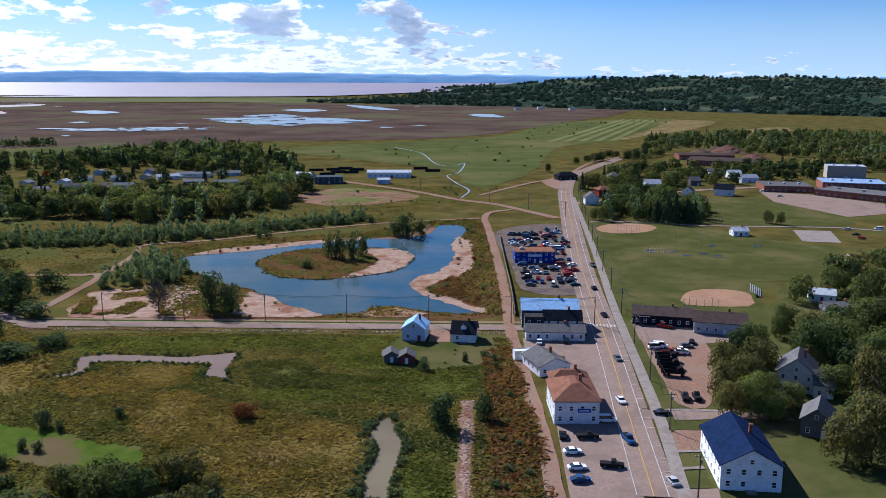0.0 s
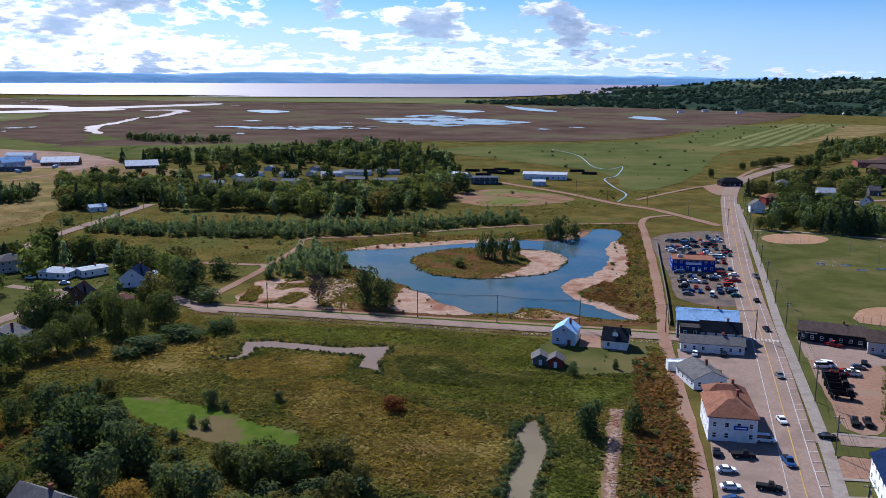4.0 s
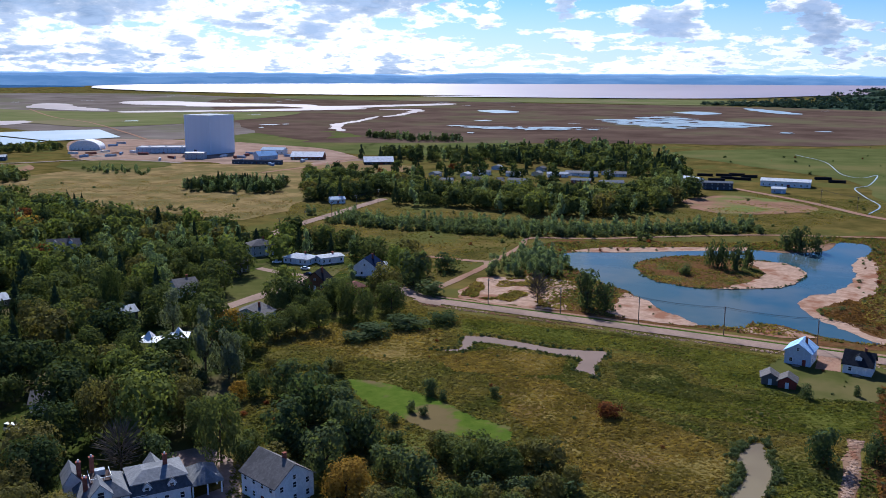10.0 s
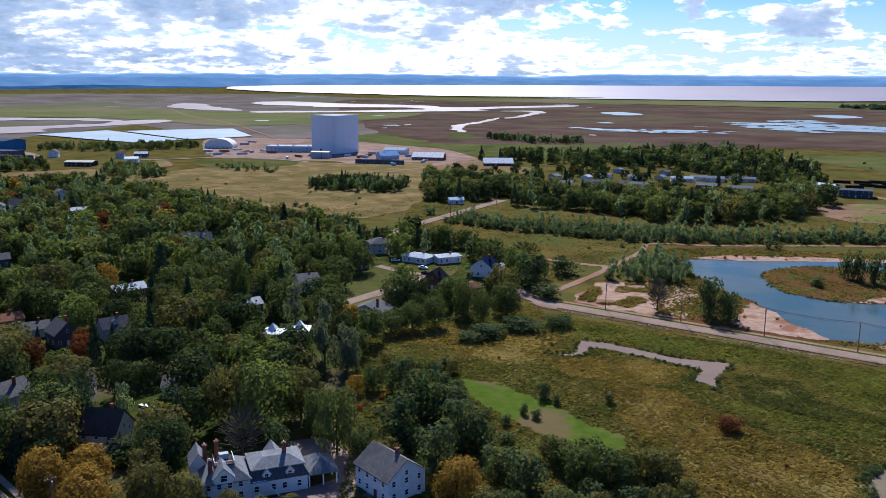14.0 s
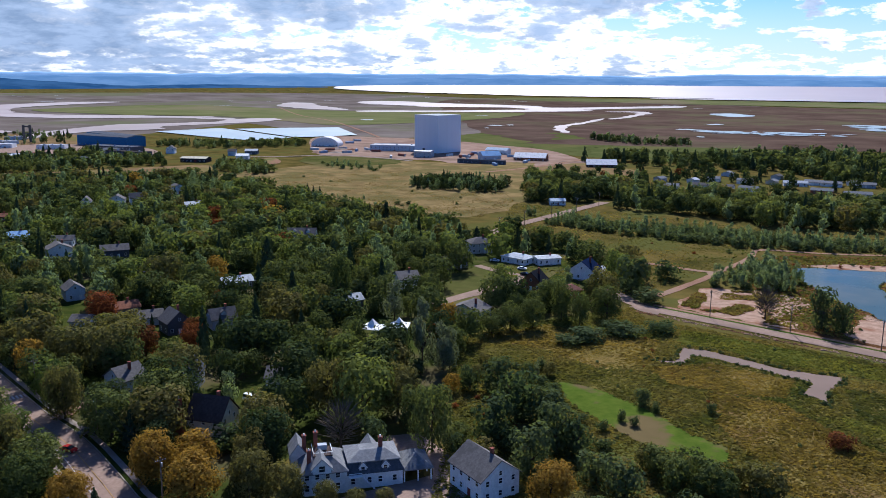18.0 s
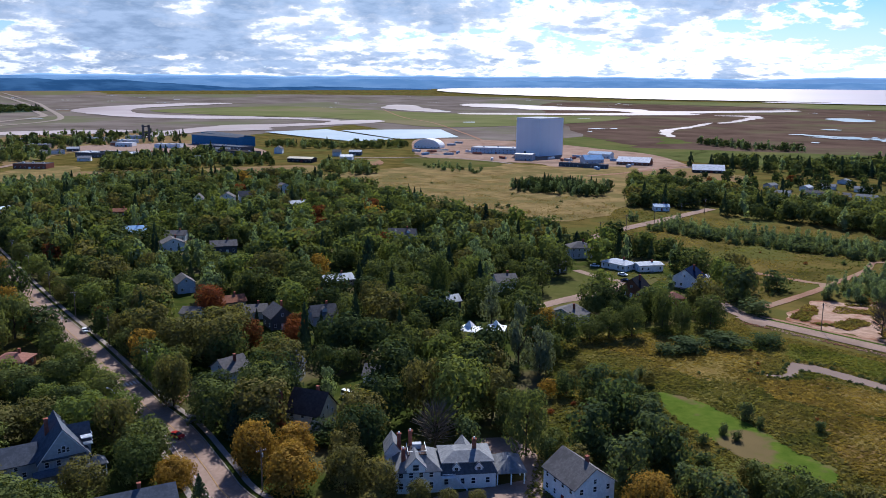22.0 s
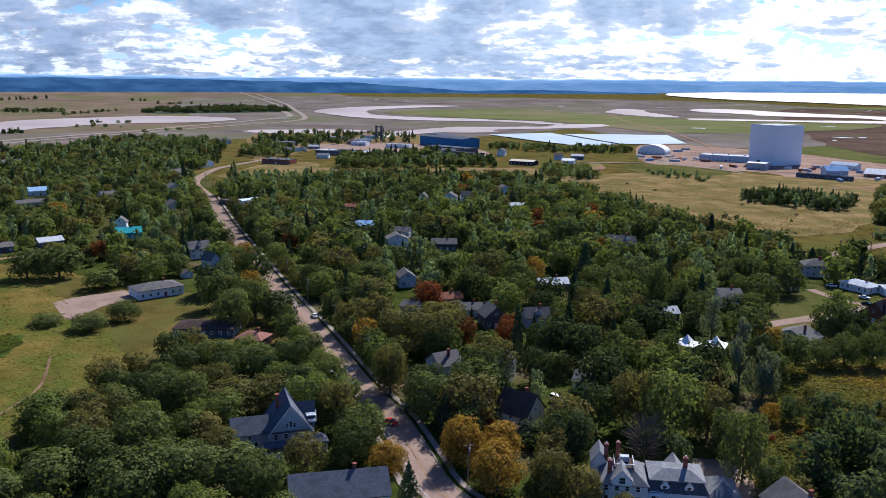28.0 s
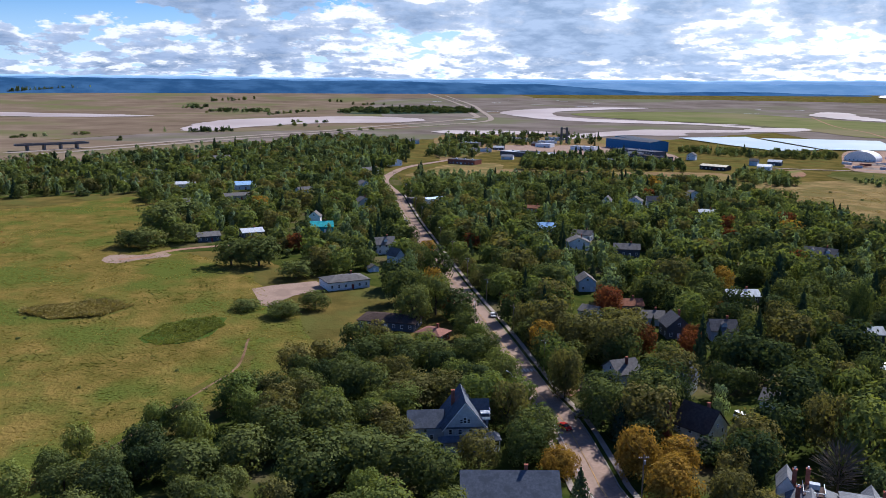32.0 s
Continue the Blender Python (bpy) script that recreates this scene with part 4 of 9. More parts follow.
    (-206.9, 700.4, 10, 16.1, 7.5, 2.9, 1.6, 0, 'gable', 'brick', 'mid_grey'),
    (-278.4, 673.3, 7, 21.1, 7.5, 2.9, 1.6, 0, 'gable', 'pale_grey', 'grey'),
    (-311.5, 650.0, 17, 13.7, 7.5, 2.9, 1.6, 0, 'gable', 'white', 'mid_grey'),
    (-294.5, 669.3, 13, 11.5, 7.5, 2.9, 1.6, 0, 'gable', 'pale_blue', 'grey'),
]
HOUSES_DEPOT = [
    (-48.4, 760.4, 1.2, 38.7, 16, 4.5, 1.6, 0, 'gable', 'white', 'pale_grey'),
    (-97.1, 715.4, 10.7, 23.1, 14, 5.5, 0.8, 0, 'gable', 'slate', 'slate'),
    (-122.3, 746.2, -28.1, 17.3, 9, 4, 1.5, 0, 'gable', 'white', 'pale_grey'),
    (-50.0, 711.5, 1.1, 10.4, 8, 3.5, 1.2, 0, 'gable', 'pale_blue', 'pale_grey'),
]
HOUSES_FOOT = [
    (201.6, 2324.8, 3.6, 15.4, 14, 5, 3, 0, 'gable', 'white', 'grey'),
    (272.3, 2411.1, 3.7, 16.0, 14, 5, 3, 0, 'gable', 'white', 'grey'),
    (349.5, 2334.0, 3.6, 15.5, 14, 5, 3, 0, 'gable', 'white', 'grey'),
    (519.0, 2470.5, 3.8, 16.5, 14, 5, 3, 0, 'gable', 'white', 'grey'),
    (605.5, 2310.8, 3.5, 18.5, 14, 5, 3, 0, 'gable', 'white', 'grey'),
    (750.3, 2442.0, 3.7, 16.4, 14, 5, 3, 0, 'gable', 'white', 'grey'),
    (765.5, 2245.6, 3.4, 12.1, 14, 5, 3, 0, 'gable', 'white', 'grey'),
]
HOUSES_STREET_A = [
    (-266.7, 339.4, 54.6, 11.5, 10, 5.4, 2.4, 0, 'hip', 'pale_grey', 'grey'),
    (-236.5, 331.9, -0.2, 14.0, 9, 3, 1.6, 0, 'hip', 'white', 'pale_grey'),
    (-224.8, 338.8, 58.6, 12.0, 8, 3.2, 0.6, 0, 'gable', 'white', 'pale_grey'),
    (-194.4, 324.9, 10.4, 11.1, 10, 4.6, 4, 1, 'gable', 'white', 'navy'),
    (-191.7, 329.1, 70.9, 8.7, 7, 3, 1.8, 0, 'gable', 'white', 'pale_grey'),
    (-200.2, 293.3, 13.3, 8.8, 9, 4, 4, 1, 'gable', 'brown', 'black'),
    (-182.1, 293.1, 61.7, 7.5, 7, 3, 2, 0, 'hip', 'brown', 'red_roof'),
    (-193.6, 240.9, 12.1, 13.0, 10, 3.4, 2.6, 1, 'gable', 'pale_blue', 'grey'),
]
HOUSES_STREET_B = [
    (-238.8, 220.5, 68.5, 10.3, 8, 3.2, 1.8, 0, 'gable', 'slate', 'pale_grey'),
    (-243.8, 259.5, 59.1, 9.0, 12, 4.5, 2.4, 0, 'gable', 'white', 'grey'),
    (-253.0, 302.7, 66.2, 11.0, 8, 3.6, 2, 0, 'gable', 'grey', 'grey'),
    (-357.2, 297.0, 40.2, 15.2, 10, 4.5, 3, 0, 'gable', 'white', 'grey'),
]
HOUSES_TOWN_A = [
    (-276.5, 157.0, 67.0, 9.2, 9, 3, 1.8, 0, 'gable', 'pale_grey', 'grey'),
    (-259.7, 157.1, 78.7, 8.4, 9, 4.5, 3.6, 1, 'gable', 'grey', 'grey'),
    (-252.3, 171.5, 71.7, 9.1, 8, 4, 3, 0, 'gable', 'pale_grey', 'grey'),
    (-294.7, 157.0, 76.5, 10.2, 8, 3, 1.8, 0, 'gable', 'grey', 'brown'),
    (-331.0, 155.2, 76.1, 7.3, 9, 4.5, 2.5, 1, 'gable', 'pale_blue', 'grey'),
    (-289.3, 138.4, 39.8, 6.9, 8, 3, 1.6, 0, 'gable', 'white', 'grey'),
    (-330.5, 191.1, 54.5, 8.0, 9, 3.6, 2.4, 0, 'gable', 'brown', 'grey'),
    (-219.3, 115.9, 4.0, 9.0, 8, 4.5, 3, 1, 'gable', 'pale_grey', 'grey'),
]
HOUSES_TOWN_B = [
    (-207.3, 129.6, 39.6, 5.1, 9, 5, 3.5, 1, 'gable', 'white', 'slate'),
    (-175.2, 115.0, 24.7, 9.5, 9, 5.2, 4.6, 0, 'gable', 'cream', 'dark_brown'),
]
HOUSES_TOWN2_A = [
    (-442.9, 204.7, 51.7, 11.0, 8, 3.5, 2, 0, 'gable', 'white', 'grey'),
    (-467.6, 191.0, 66.8, 13.9, 9, 4, 2.5, 0, 'gable', 'white', 'blue_metal'),
    (-416.8, 189.8, 74.6, 11.6, 9, 4.5, 2.6, 1, 'gable', 'white', 'grey'),
    (-395.8, 208.2, 64.8, 13.0, 9, 4, 2.2, 0, 'gable', 'slate', 'grey'),
    (-297.9, 210.3, 74.6, 13.1, 9, 3, 1.8, 0, 'gable', 'grey', 'pale_grey'),
    (-582.4, 361.0, 81.2, 14.6, 8, 4.5, 3, 1, 'gable', 'white', 'grey'),
    (-555.5, 297.1, 52.3, 10.2, 8, 5, 3, 1, 'gable', 'white', 'grey'),
    (-553.5, 311.5, 67.8, 11.2, 8, 5, 3, 0, 'gable', 'white', 'grey'),
]
HOUSES_TOWN2_B = [
    (-507.8, 326.6, 76.2, 13.5, 9, 3, 1.6, 0, 'gable', 'white', 'pale_grey'),
    (-562.4, 278.0, 52.3, 6.1, 7, 5, 3, 1, 'gable', 'white', 'grey'),
    (-550.9, 216.3, 52.1, 14.8, 8, 3, 1.5, 0, 'gable', 'brown', 'brown'),
    (-609.1, 159.0, 112.1, 17.5, 9, 3.5, 0.6, 0, 'gable', 'white', 'pale_blue'),
]
HOUSES_SOUTH_A = [
    (-295.4, 60.9, 60.5, 21.3, 11, 3, 1.8, 0, 'hip', 'slate', 'dark_brown'),
    (-360.8, 54.0, 102.0, 18.9, 12, 3.6, 1.8, 0, 'hip', 'white', 'grey'),
    (-502.5, 61.9, 87.7, 13.1, 9, 3.6, 2.6, 0, 'gable', 'teal', 'teal'),
    (-532.4, 61.5, 71.4, 7.5, 6, 5, 3, 1, 'gable', 'white', 'grey'),
    (-486.4, -4.0, 101.9, 12.4, 9, 3.2, 1.8, 0, 'gable', 'slate', 'grey'),
    (-495.4, 20.3, 104.4, 12.5, 9, 3, 1.8, 0, 'gable', 'grey', 'pale_grey'),
    (-275.5, 72.0, 45.9, 9.5, 8, 2.8, 1.8, 0, 'hip', 'brown', 'red_roof'),
    (-430.6, 85.6, 95.4, 10.5, 9, 5.2, 3.2, 0, 'gable', 'white', 'grey'),
]
HOUSES_SOUTH_B = [
    (-400.0, 85.3, 117.4, 5.3, 7, 5.2, 3, 1, 'gable', 'pale_blue', 'grey'),
    (-387.7, 71.6, 102.4, 4.5, 4, 2.2, 1.2, 1, 'gable', 'pale_blue', 'grey'),
]
HOUSES_SOUTH2_A = [
    (-597.0, 103.6, 102.8, 10.5, 9, 4.6, 3, 1, 'gable', 'white', 'grey'),
    (-657.9, 17.0, 107.3, 20.5, 9, 3.2, 1.8, 0, 'gable', 'cream', 'grey'),
    (-720.3, 25.6, 98.8, 16.1, 9, 4, 2.6, 0, 'gable', 'white', 'blue_metal'),
    (-630.0, -19.2, 111.9, 12.2, 9, 3.5, 2, 0, 'gable', 'slate', 'grey'),
    (-677.0, 70.0, 107.4, 11.5, 9, 4, 2, 0, 'gable', 'pale_blue', 'grey'),
    (-697.2, 121.5, 107.6, 12.8, 9, 4.6, 3, 1, 'gable', 'white', 'grey'),
    (-811.4, -47.4, 118.5, 11.8, 9, 5.5, 3.5, 1, 'gable', 'white', 'grey'),
    (-743.3, -22.8, 95.1, 18.8, 9, 3, 1.8, 0, 'gable', 'white', 'pale_grey'),
]
HOUSES_SOUTH2_B = [
    (-763.9, -67.1, 108.2, 12.6, 8, 2.8, 1.6, 0, 'gable', 'white', 'pale_grey'),
    (-972.5, 5.2, 112.7, 30.5, 10, 4.6, 2.6, 0, 'gable', 'white', 'grey'),
    (-815.1, 147.8, 112.8, 15.8, 9, 4.6, 2.6, 0, 'gable', 'white', 'grey'),
    (-612.3, 147.3, 98.5, 13.4, 8, 3.5, 0.5, 0, 'flat', 'grey', 'grey'),
]
HOUSES_WORKS_A = [
    (-738.0, 769.8, 29.9, 62.8, 26, 7, 0, 0, 'flat', 'pale_blue', 'pale_grey'),
    (-651.0, 723.5, 24.7, 20.2, 14, 7, 0.8, 0, 'gable', 'pale_grey', 'white'),
    (-854.0, 757.3, 30.5, 36.6, 22, 6, 7, 1, 'arch', 'white', 'white'),
    (-580.7, 755.2, 62.6, 22.1, 14, 4.5, 4.5, 0, 'gable', 'pale_blue', 'blue_metal'),
    (-614.3, 815.7, 12.2, 28.2, 12, 5, 2.5, 0, 'gable', 'white', 'pale_blue'),
    (-539.4, 777.0, 23.3, 35.2, 20, 3.6, 4.6, 0, 'gable', 'brown', 'white'),
    (-444.1, 765.6, 34.2, 30.3, 18, 3.2, 4.6, 0, 'gable', 'dark', 'white'),
    (-555.1, 707.9, 17.6, 52.8, 6, 4, 0, 0, 'flat', 'slate', 'slate'),
]
HOUSES_WORKS_B = [
    (-330.2, 509.6, 43.9, 10.5, 8, 3, 1.5, 0, 'gable', 'white', 'pale_blue'),
]
HOUSES_SHOPS_A = [
    (-1064.2, 566.2, 9.8, 98.5, 30, 13, 1.5, 0, 'gable', 'warehouse_blue', 'slate'),
    (-984.7, 528.1, 17.9, 72.3, 22, 6, 0.5, 0, 'flat', 'slate', 'slate'),
    (-900.3, 499.3, 14.2, 55.9, 16, 6, 0.5, 0, 'flat', 'slate', 'dark'),
    (-792.8, 516.2, 32.3, 28.9, 14, 4, 1.5, 0, 'gable', 'dark', 'cream'),
    (-781.0, 568.2, 45.0, 13.6, 12, 4, 2, 0, 'gable', 'white', 'white'),
    (-829.0, 588.7, 45.2, 9.1, 10, 5, 2.5, 0, 'gable', 'pale_blue', 'grey'),
    (-826.3, 614.3, 45.2, 14.5, 12, 4, 2, 0, 'gable', 'slate', 'pale_grey'),
    (-973.8, 387.6, 32.5, 61.2, 30, 5, 0, 0, 'flat', 'grey', 'pale_grey'),
]
HOUSES_SHOPS_B = [
    (-1125.6, 456.4, 45.5, 22.4, 16, 5, 0, 0, 'flat', 'white', 'pale_grey'),
    (-904.7, 555.9, 45.3, 10.0, 10, 6, 3, 1, 'gable', 'white', 'grey'),
]
TOWN_CENTRE = [(-1393.4, 374.2), (-1429.5, 485.3), (-1382.9, 597.2), (-1283.7, 628.9), (-1052.0, 506.5), (-1119.2, 421.4), (-984.7, 296.3), (-973.5, 259.1)]
HOUSES_CENTRE = [
    (-1116.1, 310.8, 39, 18.0, 10, 4, 2.2, 0, 'gable', 'white', 'pale_grey'),
    (-1167.9, 359.7, 52, 26.0, 14, 4.5, 0, 0, 'flat', 'grey', 'mid_grey'),
    (-1087.2, 374.3, 59, 14.0, 9, 3.5, 2.0, 0, 'gable', 'slate', 'pale_grey'),
    (-1245.5, 465.6, 44, 34.0, 16, 5, 0, 0, 'flat', 'white', 'mid_grey'),
    (-1143.9, 453.6, 39, 18.0, 10, 4, 2.2, 0, 'gable', 'brick', 'grey'),
    (-1260.3, 526.2, 52, 26.0, 14, 4.5, 0, 0, 'flat', 'pale_blue', 'mid_grey'),
    (-1286.7, 412.5, 59, 14.0, 9, 3.5, 2.0, 0, 'gable', 'cream', 'brown'),
    (-1065.5, 489.4, 44, 34.0, 16, 5, 0, 0, 'flat', 'white', 'pale_grey'),
    (-873.9, 433.3, 39, 18.0, 10, 4, 2.2, 0, 'gable', 'grey', 'mid_grey'),
    (-1287.2, 374.5, 52, 26.0, 14, 4.5, 0, 0, 'flat', 'slate', 'pale_grey'),
    (-950.6, 338.5, 59, 14.0, 9, 3.5, 2.0, 0, 'gable', 'white', 'mid_grey'),
    (-902.8, 271.0, 44, 34.0, 16, 5, 0, 0, 'flat', 'brick', 'grey'),
    (-958.1, 509.3, 39, 18.0, 10, 4, 2.2, 0, 'gable', 'pale_blue', 'mid_grey'),
    (-975.2, 422.9, 52, 26.0, 14, 4.5, 0, 0, 'flat', 'cream', 'brown'),
]
HOUSES_SHOPS2 = [
    (-990.9, 376.8, 38.4, 60.8, 24, 5, 0, 0, 'flat', 'grey', 'pale_grey'),
    (-1060.4, 338.5, 80.7, 29.7, 14, 4.5, 0, 0, 'flat', 'white', 'grey'),
    (-1184.0, 483.2, 81.5, 25.7, 14, 4.5, 0, 0, 'flat', 'white', 'pale_grey'),
    (-1225.3, 285.2, 81.6, 22.5, 14, 5, 2, 0, 'gable', 'pale_blue', 'grey'),
    (-898.2, 188.7, 122.3, 18.7, 10, 5, 3, 1, 'gable', 'white', 'grey'),
    (-1235.1, 176.9, 60.7, 32.2, 14, 4.5, 2, 0, 'gable', 'white', 'grey'),
    (-1154.8, 619.1, -4.3, 129.7, 24, 9, 1, 0, 'gable', 'warehouse_blue', 'slate'),
]
HOUSES_INN_A = [
    (-105.0, 136.3, -17.0, 12.0, 10, 5.4, 3.6, 0, 'gable', 'white', 'grey'),
    (-191.9, 148.1, 39.6, 4.4, 9, 3, 2, 0, 'gable', 'white', 'grey'),
]
INN = (-129.4, 121.4, 54.5, 24.0, 12.0)
GABLED_HOUSE = (-192.9, 58.2, 79.8, 20.0, 14.0)
HOUSES_INN_B = [
    (-155.8, 57.5, 75.0, 20.0, 11, 4.8, 3.5, 0, 'gable', 'white', 'slate'),
]
SHOP_ROWS = [(38.5, 280.4, -3, 20, 8, 3.2, 1.6, 0, 'gable', 'white', 'grey'), (42, 287.6, -3, 13, 6.4, 5.2, 2.6, 0, 'gable', 'white', 'black'), (32, 287.6, -3, 6.6, 6.4, 5.8, 0, 0, 'flat', 'dark', 'dark'), (38.5, 296.6, -3, 20, 11, 6.8, 2.8, 0, 'gable', 'slate', 'blue_metal'), (27, 258, 10, 9, 3, 2.8, 0, 0, 'flat', 'white', 'white')]
HOUSES = HOUSES_MAIN_A + HOUSES_MAIN_B + HOUSES_EAST + HOUSES_EASTFAR_A + HOUSES_EASTFAR_B + HOUSES_SCHOOL + HOUSES_TRAILERS_A + HOUSES_TRAILERS_B + HOUSES_DEPOT + HOUSES_FOOT + HOUSES_STREET_A + HOUSES_STREET_B + HOUSES_TOWN_A + HOUSES_TOWN_B + HOUSES_TOWN2_A + HOUSES_TOWN2_B + HOUSES_SOUTH_A + HOUSES_SOUTH_B + HOUSES_SOUTH2_A + HOUSES_SOUTH2_B + HOUSES_WORKS_A + HOUSES_WORKS_B + HOUSES_SHOPS_A + HOUSES_SHOPS_B + HOUSES_SHOPS2 + HOUSES_CENTRE + HOUSES_INN_A + HOUSES_INN_B
TREES_BUSH_A = [(-57, 412, 13.7, 6.2), (-51, 408, 15.8, 7.9), (-45, 408, 15.5, 7.8), (-40, 414, 13.5, 6.2), (-88, 312, 18.1, 10.3), (-81, 312, 12.8, 8.9), (-27, 470, 12.3, 9.6), (-20, 467, 15.7, 11.4), (-13, 471, 11.0, 8.3), (-0, 204, 10.1, 8.6), (11, 209, 8.1, 6.1), (-6, 247, 4.5, 4.6), (-65, 388, 6.2, 7.0), (-102, 203, 5.4, 5.2), (-97, 201, 3.1, 3.2), (-101, 190, 3.4, 3.1), (-97, 189, 3.1, 3.1), (-85, 210, 3.4, 3.2), (7, 255, 3.4, 2.5), (-167, 317, 16.7, 17.2), (-166, 349, 9.7, 13.2), (-153, 305, 6.5, 14.1), (-137, 134, 10.1, 8.4), (-119, 157, 13.3, 13.0)]
TREES_BUSH_B = [(-123, 173, 15.7, 13.8), (-145, 181, 8.6, 6.6), (-101, 148, 13.6, 12.0), (-103, 162, 14.4, 11.3), (-139, 186, 11.1, 11.6), (-99, 165, 11.5, 9.9), (-88, 155, 9.4, 9.3), (-79, 152, 10.4, 10.3), (-112, 155, 6.5, 8.4), (-117, 177, 9.5, 12.3), (-122, 146, 5.8, 5.6), (-144, 245, 5.1, 15.9), (-138, 259, 5.2, 16.3), (-148, 238, 4.0, 11.7), (-130, 270, 5.2, 12.5)]
TREES_BARE_A = [(-108, 311, 14.3, 10.9), (-143, 129, 13.6, 12.7)]
TREES_REDBUSH_A = [(-52, 210, 4.7, 7.5)]
TREES_LIME_A = [(82, 212, 13.3, 9.8), (86, 209, 8.5, 9.0), (-152, 145, 20.1, 19.8), (-211, 47, 9.5, 12.5), (-213, 41, 7.1, 9.4), (-200, 66, 15.6, 16.7)]
TREES_DARK_A = [(92, 251, 13.6, 12.4), (125, 265, 12.3, 16.3), (120, 236, 13.7, 14.9)]
TREES_OLIVE_A = [(85, 245, 11.0, 10.2), (94, 240, 14.0, 12.7), (79, 224, 12.3, 10.8), (85, 227, 13.3, 12.0), (76, 210, 11.5, 8.9), (89, 212, 7.1, 9.9), (117, 218, 19.1, 12.3), (100, 184, 19.1, 13.6), (94, 184, 13.7, 12.0), (-251, 125, 14.7, 21.6), (-246, 130, 15.6, 17.5), (-310, 183, 18.8, 19.8), (-160, 119, 14.5, 14.5), (-251, 194, 13.1, 13.2), (-161, 141, 17.9, 13.9), (-148, 154, 15.0, 13.9), (-148, 106, 12.0, 9.4), (-140, 100, 12.2, 10.3), (-218, 51, 9.8, 17.7), (-215, 60, 10.6, 14.4), (-194, 71, 14.6, 12.0), (-175, 57, 9.8, 10.9), (-211, 94, 16.9, 10.9), (-249, 115, 14.7, 19.2)]
TREES_INN_A = [(-124.5, 107.5, 6.5, 6.5), (-120.5, 112.5, 4.0, 5.0), (-117.0, 117.5, 3.5, 4.5), (-132.5, 103.5, 10.0, 9.5)]
TREES_STREET_A = [(-187, 76.5, 10.0, 9.5), (-206, 78.5, 11.0, 10.5), (-219, 80.0, 11.5, 11.0), (-232, 81.5, 10.5, 10.5), (-246, 82.5, 11.0, 10.5), (-262, 84.0, 10.0, 9.5)]
TREES_OLIVE_B = [(-234, 120, 17.9, 18.5), (-209, 127, 14.1, 15.6)]
TREES_GREEN_A = [(114, 256, 12.0, 11.0), (111, 227, 9.9, 12.5), (95, 218, 8.0, 8.5), (88, 220, 10.5, 10.1), (130, 243, 14.9, 13.5), (116, 280, 9.0, 7.6), (108, 203, 10.5, 11.5), (98, 256, 13.8, 11.5), (113, 246, 18.6, 17.1), (121, 290, 10.3, 9.6), (128, 297, 6.3, 8.9), (126, 256, 14.7, 15.9), (147, 280, 15.9, 13.1), (157, 308, 17.3, 9.5), (169, 324, 15.9, 9.0), (201, 517, 8.8, 7.5), (206, 511, 9.0, 6.7), (101, 522, 11.4, 9.3), (95, 526, 9.0, 7.2), (-240, 218, 23.7, 9.0), (-231, 121, 15.0, 15.5), (-216, 96, 14.6, 11.1), (-126, 143, 18.6, 11.2), (-138, 150, 12.2, 10.4)]
TREES_GREEN_B = [(-246, 298, 16.1, 15.8), (-216, 244, 13.8, 11.2), (-205, 348, 13.9, 16.5), (-167, 244, 12.6, 10.3), (-171, 236, 11.5, 10.2), (-165, 260, 16.3, 9.6), (-154, 274, 13.2, 13.1), (-156, 258, 13.8, 8.4), (-174, 229, 9.3, 12.0), (-190, 177, 14.8, 9.1), (-225, 34, 13.0, 14.6), (-222, 40, 13.0, 12.9), (-197, 24, 14.4, 15.9), (-194, 14, 11.2, 14.2), (-177, 27, 13.3, 18.6), (-173, 38, 12.0, 18.5), (-172, 18, 14.0, 18.1), (-165, 44, 11.7, 12.8), (-189, 4, 10.7, 15.3), (-185, -8, 10.3, 16.4), (-174, 68, 11.3, 11.0), (-249, 64, 9.3, 16.3), (-244, 76, 11.1, 14.4), (-258, 55, 9.4, 14.8)]
TREES_GREEN_C = [(-256, 46, 9.2, 14.6), (-360, 96, 18.0, 15.3), (-327, 71, 16.3, 13.9), (-294, 69, 17.0, 14.7), (-306, 81, 17.7, 15.3), (-394, 69, 10.9, 13.7), (-440, 63, 11.9, 13.6), (-402, 47, 6.8, 16.6), (-382, 35, 9.0, 18.4), (-412, 20, 16.2, 22.5), (-416, 7, 14.8, 19.9), (-505, -31, 21.8, 27.4), (-483, -16, 12.1, 19.7), (-473, -35, 11.7, 22.5), (-477, -45, 10.2, 19.5), (-561, -21, 15.7, 30.3), (-326, 37, 7.8, 13.6), (-318, 24, 6.5, 15.5), (-331, 11, 4.4, 13.7)]
TREES_CONE_A = [(143, 516, 19.3, 10.1), (138, 514, 17.8, 10.8), (151, 519, 15.5, 9.5), (132, 518, 14.8, 9.4), (156, 519, 13.8, 8.8), (-305, 233, 18.2, 12.1), (-193, 104, 3.0, 3.2), (-273, 345, 12.1, 9.0), (-280, 339, 13.6, 7.8), (-252, 353, 12.0, 7.7), (-251, 360, 10.3, 7.2), (-152, 72, 9.1, 6.3), (-181, 96, 10.7, 7.4)]
TREES_FAR_A = [(153, 901, 8.0, 9.5), (162, 907, 10.1, 12.2), (169, 908, 11.8, 12.2), (185, 947, 9.7, 11.3), (195, 961, 7.1, 10.1), (139, 883, 7.4, 7.9), (99, 801, 9.4, 7.2), (198, 914, 12.7, 12.4), (208, 915, 14.8, 12.4), (224, 948, 12.3, 11.4), (252, 983, 7.8, 10.5)]
TREES_CONE_B = [(-427, 78, 16.1, 8.9)]
